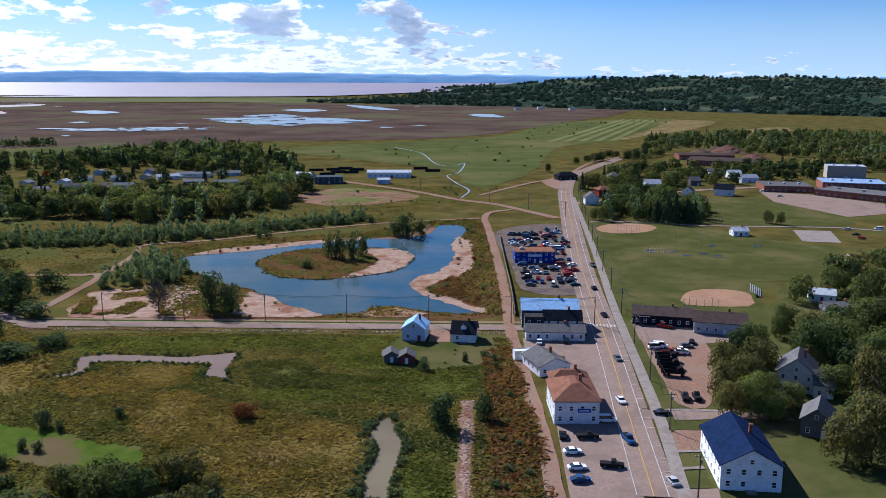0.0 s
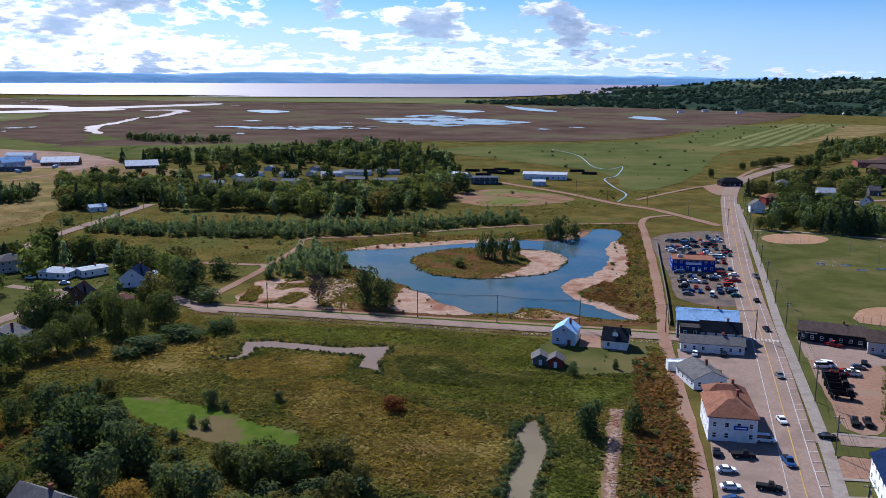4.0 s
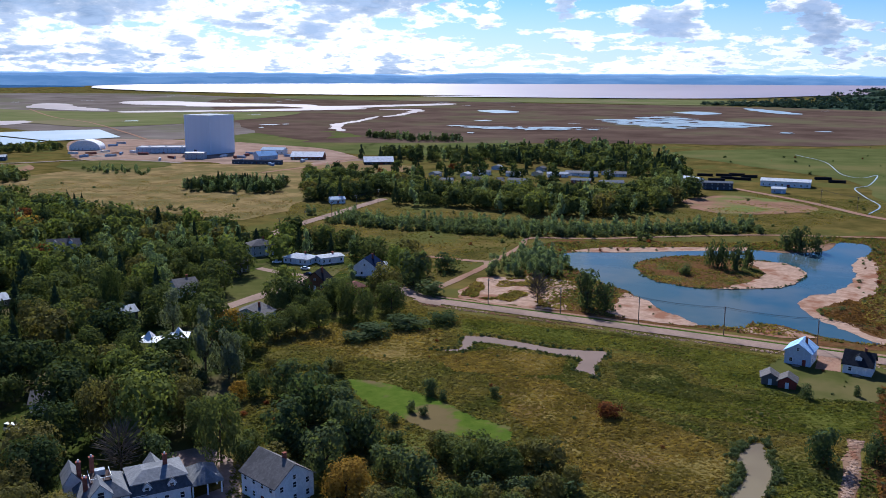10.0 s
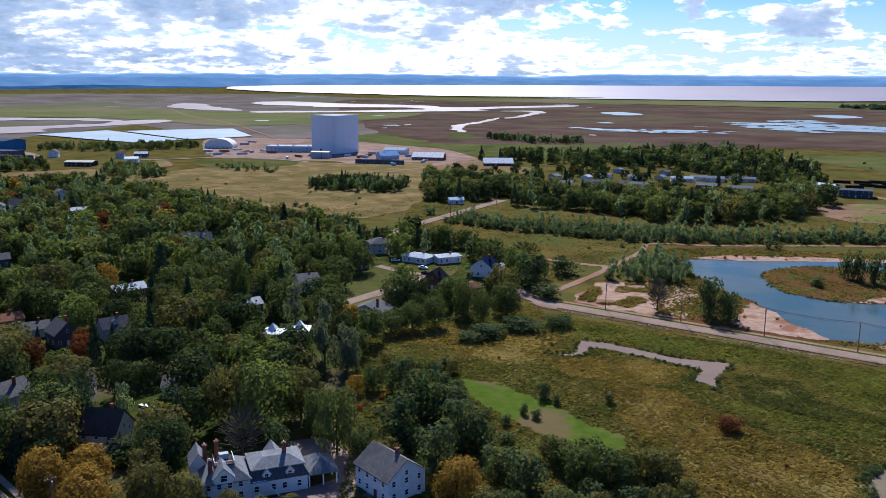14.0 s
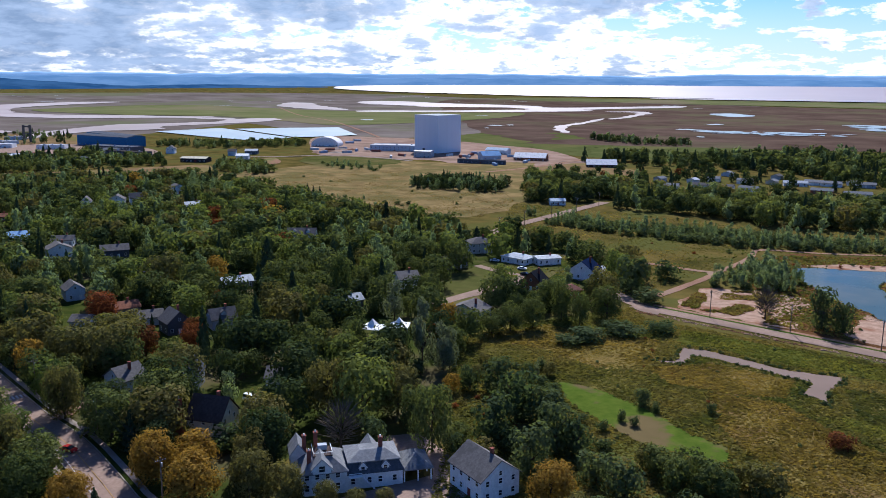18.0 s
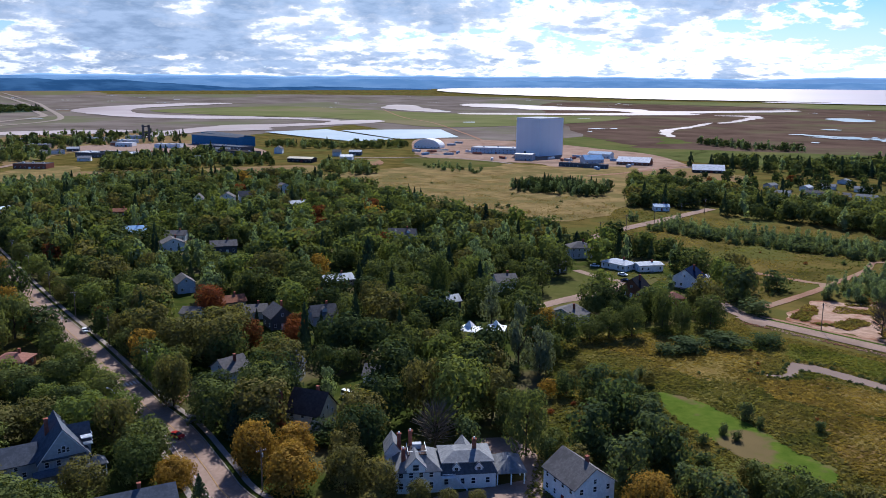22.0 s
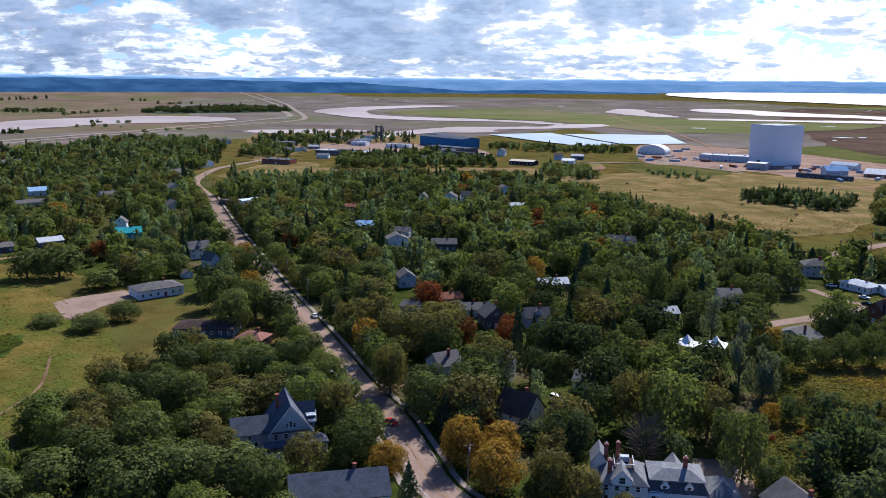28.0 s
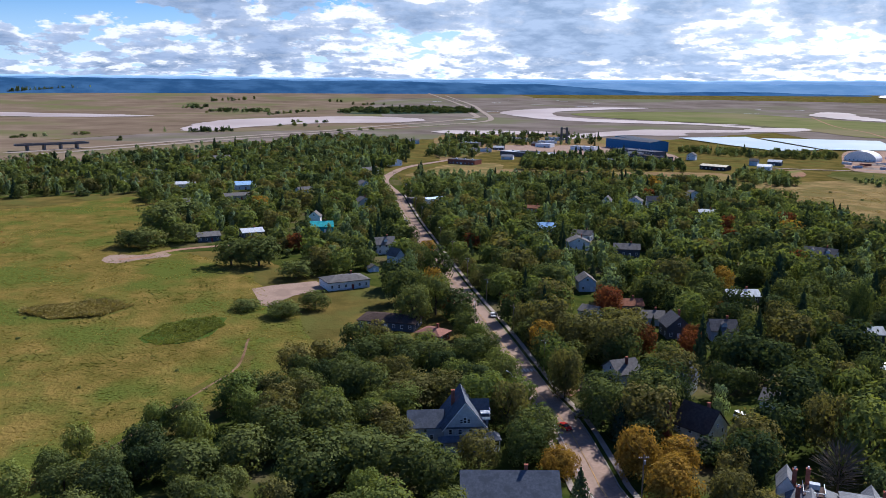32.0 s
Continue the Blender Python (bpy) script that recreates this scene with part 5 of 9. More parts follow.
TREES_ORANGE_A = [(-165, 92, 11.3, 9.7), (-162, 101, 9.6, 11.2), (-151, 93, 11.5, 9.3), (-298, 356, 4.2, 9.4), (-90, 140, 10.3, 11.3), (-169, 75, 6.3, 9.6), (-166, 73, 7.6, 9.4), (-162, 91, 12.6, 11.0), (-147, 91, 11.8, 12.9), (-346, 90, 11.2, 9.8), (-424, 107, 7.5, 11.9)]
TREES_RED_A = [(-290, 146, 12.6, 13.5), (-249, 158, 8.0, 8.2), (-339, 270, 11.7, 11.8), (-304, 86, 10.0, 7.9), (-236, 149, 9.9, 9.8), (-242, 134, 11.8, 11.6), (-304, 110, 8.0, 6.7)]
TREES_SILVER_A = [(-209, 216, 17.0, 11.0), (-169, 187, 23.6, 10.7), (-162, 189, 17.2, 10.6), (-162, 192, 13.7, 7.1)]
TREES_BY_KIND = [("bush", TREES_BUSH_A), ("bush", TREES_BUSH_B), ("bare", TREES_BARE_A), ("redbush", TREES_REDBUSH_A), ("lime", TREES_LIME_A), ("dark", TREES_DARK_A), ("olive", TREES_OLIVE_A), ("olive", TREES_OLIVE_B), ("olive", TREES_INN_A), ("green", TREES_STREET_A[::2]), ("lime", TREES_STREET_A[1::2]), ("green", TREES_GREEN_A), ("green", TREES_GREEN_B), ("green", TREES_GREEN_C), ("cone", TREES_CONE_A), ("dark", TREES_FAR_A), ("cone", TREES_CONE_B), ("orange", TREES_ORANGE_A), ("red", TREES_RED_A), ("silver", TREES_SILVER_A)]



# ---- builders ----
def mesh_object(name, verts, faces, mat, parent=None, label="", smooth=False):
    me = bpy.data.meshes.new(name)
    me.from_pydata([tuple(v) for v in verts], [], [tuple(f) for f in faces])
    me.update()
    if smooth:
        me.shade_smooth()
    for one in mat if isinstance(mat, (list, tuple)) else (mat,):
        me.materials.append(one)
    ob = new(name, me)
    if parent:
        ob.parent = parent
    if label:
        ob["label"] = label
    return ob


def part(name, bm, mat, parent, label=""):
    """One bmesh as one mesh object under its thing."""
    me = bpy.data.meshes.new(name)
    bm.to_mesh(me)
    bm.free()
    me.materials.append(mat)
    ob = new(name, me)
    ob.parent = parent
    if label:
        ob["label"] = label
    return ob


def far(x, y, z=0.0):
    """The plan reaches to the horizon: past NEAR metres it is drawn together, at the same slope of sight."""
    d = math.hypot(x, y)
    if d <= NEAR:
        return (x, y, z)
    r = NEAR + 2250.0 * (1 - NEAR / d)
    return (x * r / d, y * r / d, EYE - (EYE - z) * r / d)


NEAR = 2500.0


def curve(points, closed=False, step=6.0):
    """A smooth line through the points (Catmull-Rom)."""
    p = [Vector((*q[:2], 0)) for q in points]
    n, out = len(p), []
    for i in range(n if closed else n - 1):
        a, b = p[i], p[(i + 1) % n]
        before = p[i - 1] if closed or i else a * 2 - b
        after = p[(i + 2) % n] if closed or i + 2 < n else b * 2 - a
        parts = max(2, min(16, int((b - a).length / step)))
        for k in range(parts):
            t = k / parts
            out.append(0.5 * (2 * a + (b - before) * t + (2 * before - 5 * a + 4 * b - after) * t * t + (3 * a - before - 3 * b + after) * t ** 3))
    if not closed:
        out.append(p[-1])
    return out


def patch(name, points, mat, lift, label="", category="ground", ragged=0.0, step=6.0, smooth=True, cut=0.0, kind="structure"):
    """A level sheet inside an outline; ragged: how far its edge wanders; cut: longest edge inside."""
    edge = curve(points, True, step) if smooth else [Vector((*q, 0)) for q in points]
    if ragged:
        def stray(p, size):
            return Vector((noise.noise(p / size), noise.noise(p / size + Vector((9, 3, 5))), 0))
        edge = [p + stray(p, ragged * 4) * ragged + stray(p, ragged * 1.4) * ragged * 0.6 for p in edge]
    bm = bmesh.new()
    bm.faces.new([bm.verts.new(p) for p in edge])
    bmesh.ops.triangulate(bm, faces=bm.faces[:])
    for _ in range(7 if cut else 0):
        long = [e for e in bm.edges if e.calc_length() > max(cut, 0.05 * (e.verts[0].co.length + e.verts[1].co.length) / 2)]
        if not long:
            break
        bmesh.ops.subdivide_edges(bm, edges=long, cuts=1)
        bmesh.ops.triangulate(bm, faces=bm.faces[:])
    for v in bm.verts:
        d = math.hypot(v.co.x, v.co.y)
        v.co = far(v.co.x, v.co.y, lift * max(1.0, d / 400.0))
    bmesh.ops.recalc_face_normals(bm, faces=bm.faces[:])
    if bm.faces and sum(f.normal.z for f in bm.faces) < 0:
        bmesh.ops.reverse_faces(bm, faces=bm.faces[:])
    me = bpy.data.meshes.new(name)
    bm.to_mesh(me)
    bm.free()
    me.materials.append(mat)
    return tagged(new(name, me), label, category, kind=kind)


def ribbon(name, points, width, mat, lift, label="", category="road", step=5.0, sag=0.0, kind="structure", parent=None, side=0.0):
    """A road or path of one width along a smooth line; side: shifted to the right of it."""
    line = curve(points, False, step)
    verts, faces = [], []
    for i, p in enumerate(line):
        way = (line[min(i + 1, len(line) - 1)] - line[max(i - 1, 0)]).normalized()
        right = Vector((way.y, -way.x, 0))
        for k in (-0.5, 0.0, 0.5):
            q = p + right * (k * width + side + 0.12 * width * sag * noise.noise(p * 0.15 + Vector((k, 0, 0))))
            d = math.hypot(q.x, q.y)
            verts.append(far(q.x, q.y, (lift + (0.04 if k == 0 else 0)) * max(1.0, d / 400.0)))
        if i:
            a = 3 * i
            faces += [(a - 3, a - 2, a + 1, a), (a - 2, a - 1, a + 2, a + 1)]
    faces = [f[::-1] for f in faces]
    ob = mesh_object(name, verts, faces, mat, parent)
    return tagged(ob, label, category, kind=kind) if not parent else ob


# ---- ground ----
def ground():
    rings = [0, 60, 120, 200, 300, 420, 560, 720, 900, 1120, 1400, 1700, 2000, 2250, 2500, 2800, 3200, 3700, 4400, 5300, 6500, 8200, 11000, 16000, 30000, 120000]
    verts, faces, n = [far(0, 0)], [], 180
    for r in rings[1:]:
        for k in range(n):
            a = 2 * math.pi * k / n
            verts.append(far(r * math.cos(a), r * math.sin(a)))
    for k in range(n):
        faces.append((0, 1 + k, 1 + (k + 1) % n))
    for j in range(len(rings) - 2):
        for k in range(n):
            a, b = 1 + j * n + k, 1 + j * n + (k + 1) % n
            faces.append((a, a + n, b + n, b))
    tagged(mesh_object("ground", verts, faces, MEADOW), "flat marsh and meadow land with dry autumn grass", "ground", kind="structure")


ground()
patch("salt_plain", TAN_PLAIN, TAN, 0.05, "wide tan salt plain south of the river", cut=250, ragged=20, step=60)
patch("river_flats", FLATS_SOUTH, FLATS, 0.045, "tan mud flats along the river, greyed as by haze", cut=120, ragged=12, step=40)
patch("salt_plain_edge", [(-900, -330), (-965, -125), (-1085, 30), (-1200, 236), (-1330, 200), (-1290, -20), (-1376, -214), (-1458, -616), (-1100, -640)], TAN, 0.047, "tan grass plain behind the town", cut=120, ragged=10, step=40)
patch("centre_ground", TOWN_CENTRE, DRY_GRASS, 0.11, "dry grass and yards of the town centre", "yard", cut=60, ragged=8)
patch("block_floor", FAR_BLOCK, FAR_WOOD, 0.1, "dark green ground of a far wood block", "ground", ragged=10, cut=80)
patch("town_field", TOWN_FIELD, DRY_GRASS, 0.12, "dry open field inside the town woods", "field", ragged=5)
patch("town_field", STREET_FIELD, GOLD, 0.12, "dry grass field at the street bend", "field", ragged=4)
patch("salt_marsh", BROWN_MARSH, BROWN, 0.1, "wide reddish-brown salt marsh behind a dyke", cut=250, ragged=20, step=60)
patch("town_yards", TOWN_WOOD, YARD_GRASS, 0.05, "lawns and yards between houses, toned dark as tree shade", "yard", ragged=2)
patch("wood_floor", SOUTH_WOOD, YARD_GRASS, 0.05, "ground under the wood, toned dark as its shade", "ground", ragged=2)
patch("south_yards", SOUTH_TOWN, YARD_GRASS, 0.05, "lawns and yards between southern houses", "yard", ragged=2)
patch("wet_meadow", MARSH_NEAR, MARSH, 0.04, "olive and golden wet meadow of reeds and weeds", ragged=2)
patch("lime_reeds", LIME_NORTH, REED_BED_LIME, 0.09, "bright green reeds below the road bank", "reeds", ragged=3, step=3)
patch("lime_reeds", LIME_BAND, REED_BED_LIME, 0.09, "bright green band of reeds along a ditch", "reeds", ragged=4, step=3)
patch("lime_reeds", LIME_HILL, REED_BED_LIME, 0.08, "grassy green rise beside the cottages", "grass", ragged=3, step=3)
patch("lime_reeds", LIME_CREEK, REED_BED_LIME, 0.09, "lush green grass beside the creek", "grass", ragged=3, step=3)
patch("gold_reeds", GOLD_MID, REED_BED_GOLD, 0.08, "golden brown weeds of the open marsh", "reeds", ragged=7, step=3)
patch("gold_reeds", GOLD_WEST, REED_BED_GOLD, 0.08, "golden weeds before the muddy pool", "reeds", ragged=6, step=3)
patch("gold_reeds", GOLD_FAR, REED_BED_GOLD, 0.08, "golden weeds at the edge of the town", "reeds", ragged=6, step=3)
patch("rust_weeds", RUST_BAND, RED_WEED, 0.08, "rusty weeds beside the rail trail", "weeds", ragged=2, step=3)
ribbon("stony_ditch", STONY_DITCH, 3.4, MUD, 0.13, "pale stony ditch bed between reeds", "ditch", sag=3)
patch("pond_bank", BANK, RED_WEED, 0.06, "weedy pond bank of red and green plants", ragged=2)
patch("pond_water", POND, POND_WATER, 0.12, "still blue pond round a low island", "pond", ragged=1.6, step=1.6)
patch("pond_island", ISLAND, RED_WEED, 0.3, "low island of weeds and pale sand", ragged=1.6, step=1.6)
patch("muddy_pool", MUD_POOL, MUD_WATER, 0.12, "shallow muddy channel in the marsh grass", "pool", ragged=1.1, step=1.5)
patch("muddy_creek", CREEK, CREEK_WATER, 0.12, "muddy creek end between reeds", "creek", ragged=1.1, step=1.5)
patch("garden_lawn", LAWN, GARDEN_GRASS, 0.12, "mown green lawn beside the marsh", "lawn", ragged=0.8)
patch("garden_lawn", GARDEN_LAWN, LAWN_GRASS, 0.1, "garden lawn with beds behind the inn", "lawn", ragged=1.2)
patch("garden_lawn", LOWER_LAWN, LAWN_GRASS, 0.1, "thin lawn under young trees", "lawn", ragged=1.2)
patch("garden_lawn", STREET_YARDS, LAWN_GRASS, 0.09, "open lawns along the side street", "lawn", ragged=1.0)
patch("garden_lawn", DRIVE_LAWN, GARDEN_GRASS, 0.1, "green strip of lawn beside a drive", "lawn", ragged=0.6)
ribbon("town_drive", TOWN_DRIVE, 4.5, GRAVEL, 0.17, "gravel drive between town gardens", "driveway")
patch("dirt_field", DIRT_FIELD, RED_DIRT, 0.12, "bare reddish field with thin grass", "field", ragged=4)
patch("ball_field", BALL_FIELD, LAWN_GRASS, 0.08, "wide mown playing field", "field")
patch("infield", INFIELD_FAR, CLAY, 0.14, "bare clay ball infield", "infield")
patch("infield", INFIELD_NEAR, CLAY, 0.14, "bare clay ball infield", "infield")
ribbon("main_street", MAIN_STREET, 11.5, ASPHALT, 0.2, "worn asphalt main street with parking bays")
ribbon("marsh_road", MARSH_ROAD, 7.0, ASPHALT, 0.19, "straight asphalt road past the pond")
ribbon("rail_trail", RAIL_TRAIL, 4.2, GRAVEL, 0.21, "red gravel trail on an old rail bed", "trail", sag=1)
ribbon("station_road", STATION_ROAD, 6.5, GRAVEL, 0.18, "pale gravel road")
ribbon("rail_bed", RAIL_BED, 4.0, GRAVEL, 0.17, "raised gravel track", sag=1)
ribbon("pond_path", POND_PATH, 3.2, GRAVEL, 0.17, "gravel path on the pond dyke", "path", sag=1)
ribbon("dirt_track", DIRT_TRACK, 4.0, GRAVEL, 0.18, "rutted dirt track", "track", sag=1)
ribbon("diagonal_road", DIAGONAL_ROAD, 8.0, ASPHALT, 0.18, "paved road through the meadow")
ribbon("side_street", SIDE_STREET, 6.0, ASPHALT, 0.18, "short residential street")
ribbon("driveway", DRIVE_EAST, 4.5, ASPHALT, 0.16, "asphalt drive beside white bungalows", "driveway")
ribbon("tree_street", TREE_STREET, 8.4, ASPHALT, 0.2, "tree-lined asphalt street")
patch("shore", SHORE_EAST, SAND, 0.18, "pale sandy pond shore", "shore", ragged=1.6, step=1.6)
patch("shore_weeds", SHORE_WEED, RED_WEED, 0.22, "rust-red weeds on the shore", "shore", ragged=2.5, step=1.6)
patch("shore", SHORE_SOUTH, SAND, 0.18, "bare sandy shore below the road", "shore", ragged=1.8, step=1.6)
patch("shore", SHORE_WEST, SAND, 0.1, "bare broken mud among weeds", "shore", ragged=5.0, step=2.0)
patch("shore", SHORE_NORTH, SAND, 0.18, "thin pale strip of shore", "shore", ragged=0.8)
patch("shore", SHORE_ROAD, SAND, 0.18, "small sandy point beside the road", "shore", ragged=0.8)
patch("island_sand", ISLAND_SAND, SAND, 0.36, "pale sand tip of the island", "shore", ragged=1.8, step=1.6)
patch("shore", POND_SPIT, MUD, 0.18, "brown spit under the bushes", "shore", ragged=1.0)
patch("cottage_lawn", COTTAGE_LAWN, LAWN_GRASS, 0.1, "mown lawn round two cottages", "lawn", ragged=1.0)
patch("reed_patch", SOUTH_REED, MARSH, 0.14, "brown reed bed in the southern meadow", "reeds", ragged=3)
patch("green_patch", SOUTH_GREEN, GREEN_REED, 0.14, "dark green wet patch in the southern meadow", "grass", ragged=3)
patch("hill_field", HILL_FIELD, GOLD, 0.14, "pale field between the far woods", "field", ragged=6)
patch("park_grass", PARK_GRASS, LAWN_GRASS, 0.06, "mown park grass", "lawn", ragged=1.0)
patch("town_grass", TOWN_GRASS, LAWN_GRASS, 0.06, "mown yards among trees", "lawn", ragged=1.0)
patch("truck_yard", TRUCK_YARD, GRAVEL, 0.14, "bare gravel yard", "yard", ragged=0.6)
patch("cottage_drive", COTTAGE_DRIVE, GRAVEL, 0.16, "gravel drive between two cottages", "driveway", smooth=False)
patch("street_apron", STREET_APRON, ASPHALT, 0.145, "worn asphalt apron before the shops", "parking lot", smooth=False)
patch("store_lot", STORE_LOT, ASPHALT, 0.15, "worn asphalt lot before a store", "parking lot", smooth=False)
patch("inn_court", INN_COURT, ASPHALT, 0.14, "pinkish asphalt court of the inn", "parking lot", smooth=False)
patch("parking_lot", PARKING_LOT, ASPHALT, 0.16, "worn asphalt parking lot", "parking lot", smooth=False)
patch("shop_lot", SHOP_LOT, ASPHALT, 0.15, "worn asphalt lot beside the shop", "parking lot", smooth=False)
patch("salvage_yard", SALVAGE_YARD, DIRT, 0.12, "dirt yard of a car dealer", "yard", ragged=0.6)
patch("school_lot", SCHOOL_LOT, ASPHALT, 0.14, "asphalt school yard", "parking lot", smooth=False)
patch("skate_park", SKATE_PARK, CONCRETE, 0.16, "flat concrete skate park", "court", smooth=False)
patch("station_lot", STATION_LOT, GRAVEL, 0.14, "gravel lot at the old station", "yard")
patch("south_lot", SOUTH_LOT, ASPHALT, 0.14, "worn asphalt parking lot by the meadow", "parking lot", smooth=False)
patch("turning_lot", TURNING_LOT, ASPHALT, 0.14, "small asphalt turning place at the meadow", "parking lot", ragged=0.5)
patch("store_yard", STORE_YARD, WORKS_SOIL, 0.12, "bare gravel yard round the cold store", "yard", cut=60)
patch("mall_lot", MALL_LOT, ASPHALT, 0.12, "asphalt lots before the far shops", "parking lot", cut=60)
for outline in ([(62.9, 274.7), (67.9, 278.0), (63.5, 232.2), (58.9, 231.4)], [(58.0, 224.3), (63.7, 225.8), (64.4, 216.8), (57.5, 216.7)], [(55.0, 188.1), (61.2, 188.6), (60.4, 181.6), (54.2, 181.1)],
                [(54.0, 178.4), (59.6, 179.2), (58.6, 171.0), (53.3, 170.7)], [(56.7, 205.3), (66.5, 206.6), (65.3, 201.8), (59.5, 202.4), (56.2, 198.9)]):
    patch("street_lawn", outline, LAWN_GRASS, 0.24, "small mown lawn beside the sidewalk", "lawn", smooth=False)
patch("paved_court", [(56.1, 198.3), (59.5, 202.2), (65.6, 201.7), (62.3, 190.9), (54.9, 189.8)], GRAVEL, 0.2, "reddish paved court beside the house", "yard", smooth=False)
patch("house_drive", [(52.6, 170.4), (60.2, 170.8), (59.0, 164.0), (51.8, 164.0)], ASPHALT, 0.2, "asphalt drive beside the navy-roofed house", "driveway", smooth=False)
for line in ([(54.4, 189.2), (62.0, 189.8)], [(53.6, 180.2), (60.2, 180.9)], [(56.9, 215.6), (66.0, 215.3), (77.4, 214.4)]):
    ribbon("garden_walk", line, 1.3, CONCRETE, 0.27, "narrow concrete walk to a house", "path")
ribbon("dyke_track", [(-2064.8, 1641.9), (-1613.8, 1344.0), (-1359.4, 1215.0), (-1065.1, 1022.2), (-917.8, 919.7)], 5.0, GRAVEL, 0.2, "pale track along the dyke", "track", sag=1)
ribbon("works_track", [(-804.1, 577.6), (-774.1, 611.5), (-757.4, 642.8), (-730.0, 675.6), (-677.2, 680.8), (-629.3, 678.0)], 6.0, CONCRETE, 0.2, "grey service track past the works", "track", sag=1)
ribbon("yard_track", YARD_TRACK, 6.0, GRAVEL, 0.22, "pale dirt track beside the works", "track", sag=1)
ribbon("east_path", EAST_PATH, 3.0, CONCRETE, 0.16, "pale path along the playing field", "path")
ribbon("school_road", SCHOOL_ROAD, 7.0, ASPHALT, 0.16, "asphalt road to the school")
ribbon("cross_street", CROSS_STREET, 6.5, ASPHALT, 0.19, "asphalt side street")
ribbon("farm_lane", FARM_LANE, 4.5, GRAVEL, 0.16, "gravel lane with a turning loop", "lane")
ribbon("highway", HIGHWAY_WEST, 16.0, CONCRETE, 0.2, "far pale highway over the marsh")
ribbon("highway", HIGHWAY_EAST, 14.0, CONCRETE, 0.2, "second lane of the far highway")
ribbon("marsh_stream", MARSH_STREAM, 1.1, POOL_WATER, 0.2, "winding bright stream in the meadow", "stream", sag=2)
ribbon("grass_lane", GRASS_TRACK, 7.0, REED_BED_LIME, 0.1, "green mown lane through the meadow", "track", sag=2)
ribbon("grass_track", GRASS_TRACK, 1.3, MUD, 0.12, "faint worn track in the meadow", "track", sag=2)



# ---- where nothing grows ----
ROADS = [(MAIN_STREET, 8.0), (MARSH_ROAD, 6.0), (RAIL_TRAIL, 4.0), (STATION_ROAD, 6.0), (POND_PATH, 3.0), (DIRT_TRACK, 4.0), (DIAGONAL_ROAD, 8.0),
         (SIDE_STREET, 6.0), (TREE_STREET, 6.6), (SCHOOL_ROAD, 5.0), (CROSS_STREET, 6.0), (TOWN_DRIVE, 3.0), (FARM_LANE, 4.0), (RAIL_BED, 4.0)]
ROAD_SEGMENTS = [(Vector(a), Vector(b), wide) for line, wide in ROADS for a, b in zip(line, line[1:])]
CLEARINGS = [LAWN, TRUCK_YARD, STORE_LOT, PARKING_LOT, SHOP_LOT, SALVAGE_YARD, SCHOOL_LOT, SOUTH_LOT, TURNING_LOT, STORE_YARD, MALL_LOT, TOWN_FIELD, STREET_FIELD, GARDEN_LAWN, LOWER_LAWN, STREET_YARDS, DRIVE_LAWN, INN_COURT, POND, CREEK, MUD_POOL]


def inside(p, outline):
    x, y, hit = p[0], p[1], False
    j = len(outline) - 1
    for i in range(len(outline)):
        (xi, yi), (xj, yj) = outline[i], outline[j]
        if (yi > y) != (yj > y) and x < (xj - xi) * (y - yi) / (yj - yi) + xi:
            hit = not hit
        j = i
    return hit


def clear_of(p, room):
    """True where a plant of that reach touches no road, house or bare lot."""
    q = Vector(p)
    for a, b, wide in ROAD_SEGMENTS:
        ab = b - a
        t = max(0.0, min(1.0, (q - a).dot(ab) / max(ab.length_squared, 1e-6)))
        if (a + ab * t - q).length < wide + room * 0.45:
            return False
    for row in HOUSES + [INN, GABLED_HOUSE]:
        if math.hypot(p[0] - row[0], p[1] - row[1]) < 0.5 * math.hypot(row[3], row[4]) + room * 0.45 + 2.0:
            return False
    # the low front of a house stays open to the sun side
    return not any(inside(p, c) for c in CLEARINGS)


def scatter(outline, spacing, seed, room=4.0):
    rng = random.Random(seed)
    xs, ys = [p[0] for p in outline], [p[1] for p in outline]
    out, y = [], min(ys)
    while y < max(ys):
        x = min(xs)
        while x < max(xs):
            p = (x + rng.uniform(-0.5, 0.5) * spacing, y + rng.uniform(-0.5, 0.5) * spacing)
            if inside(p, outline) and clear_of(p, room):
                out.append(p)
            x += spacing
        y += spacing
    return out


# ---- plants: unit shapes one metre high and one wide ----
def leaves(points, outward, size, rng):
    """A loose leaf spray at each point, facing roughly outward."""
    n = len(points)
    normal = outward + rng.normal(0, 0.34, (n, 3))
    normal /= np.linalg.norm(normal, axis=1, keepdims=True) + 1e-9
    u = np.cross(normal, rng.normal(0, 1, (n, 3)))
    u /= np.linalg.norm(u, axis=1, keepdims=True) + 1e-9
    v = np.cross(normal, u)
    s = size * rng.uniform(0.55, 1.35, (n, 1))
    a, b = s * rng.uniform(0.7, 1.3, (n, 1)), s * rng.uniform(0.5, 1.0, (n, 1))
    verts = np.stack([points + u * a, points + v * b, points - u * a * rng.uniform(0.6, 1.1, (n, 1)), points - v * b], 1).reshape(-1, 3)
    faces = np.arange(4 * n).reshape(n, 4)
    return verts, faces


def crown(shape, seed, count, size):
    rng = np.random.default_rng(seed)
    if shape == "cone":
        z = 1 - rng.random(count) ** 0.62
        turn = rng.random(count) * 2 * np.pi
        tier = 0.75 + 0.25 * np.sin(z * 46 + turn * 0.0)
        r = 0.5 * (1 - z) ** 0.85 * tier * rng.uniform(0.75, 1.05, count) * (1 + 0.16 * np.sin(3 * turn + seed))
        points = np.stack([r * np.cos(turn), r * np.sin(turn), 0.06 + 0.94 * z], 1)
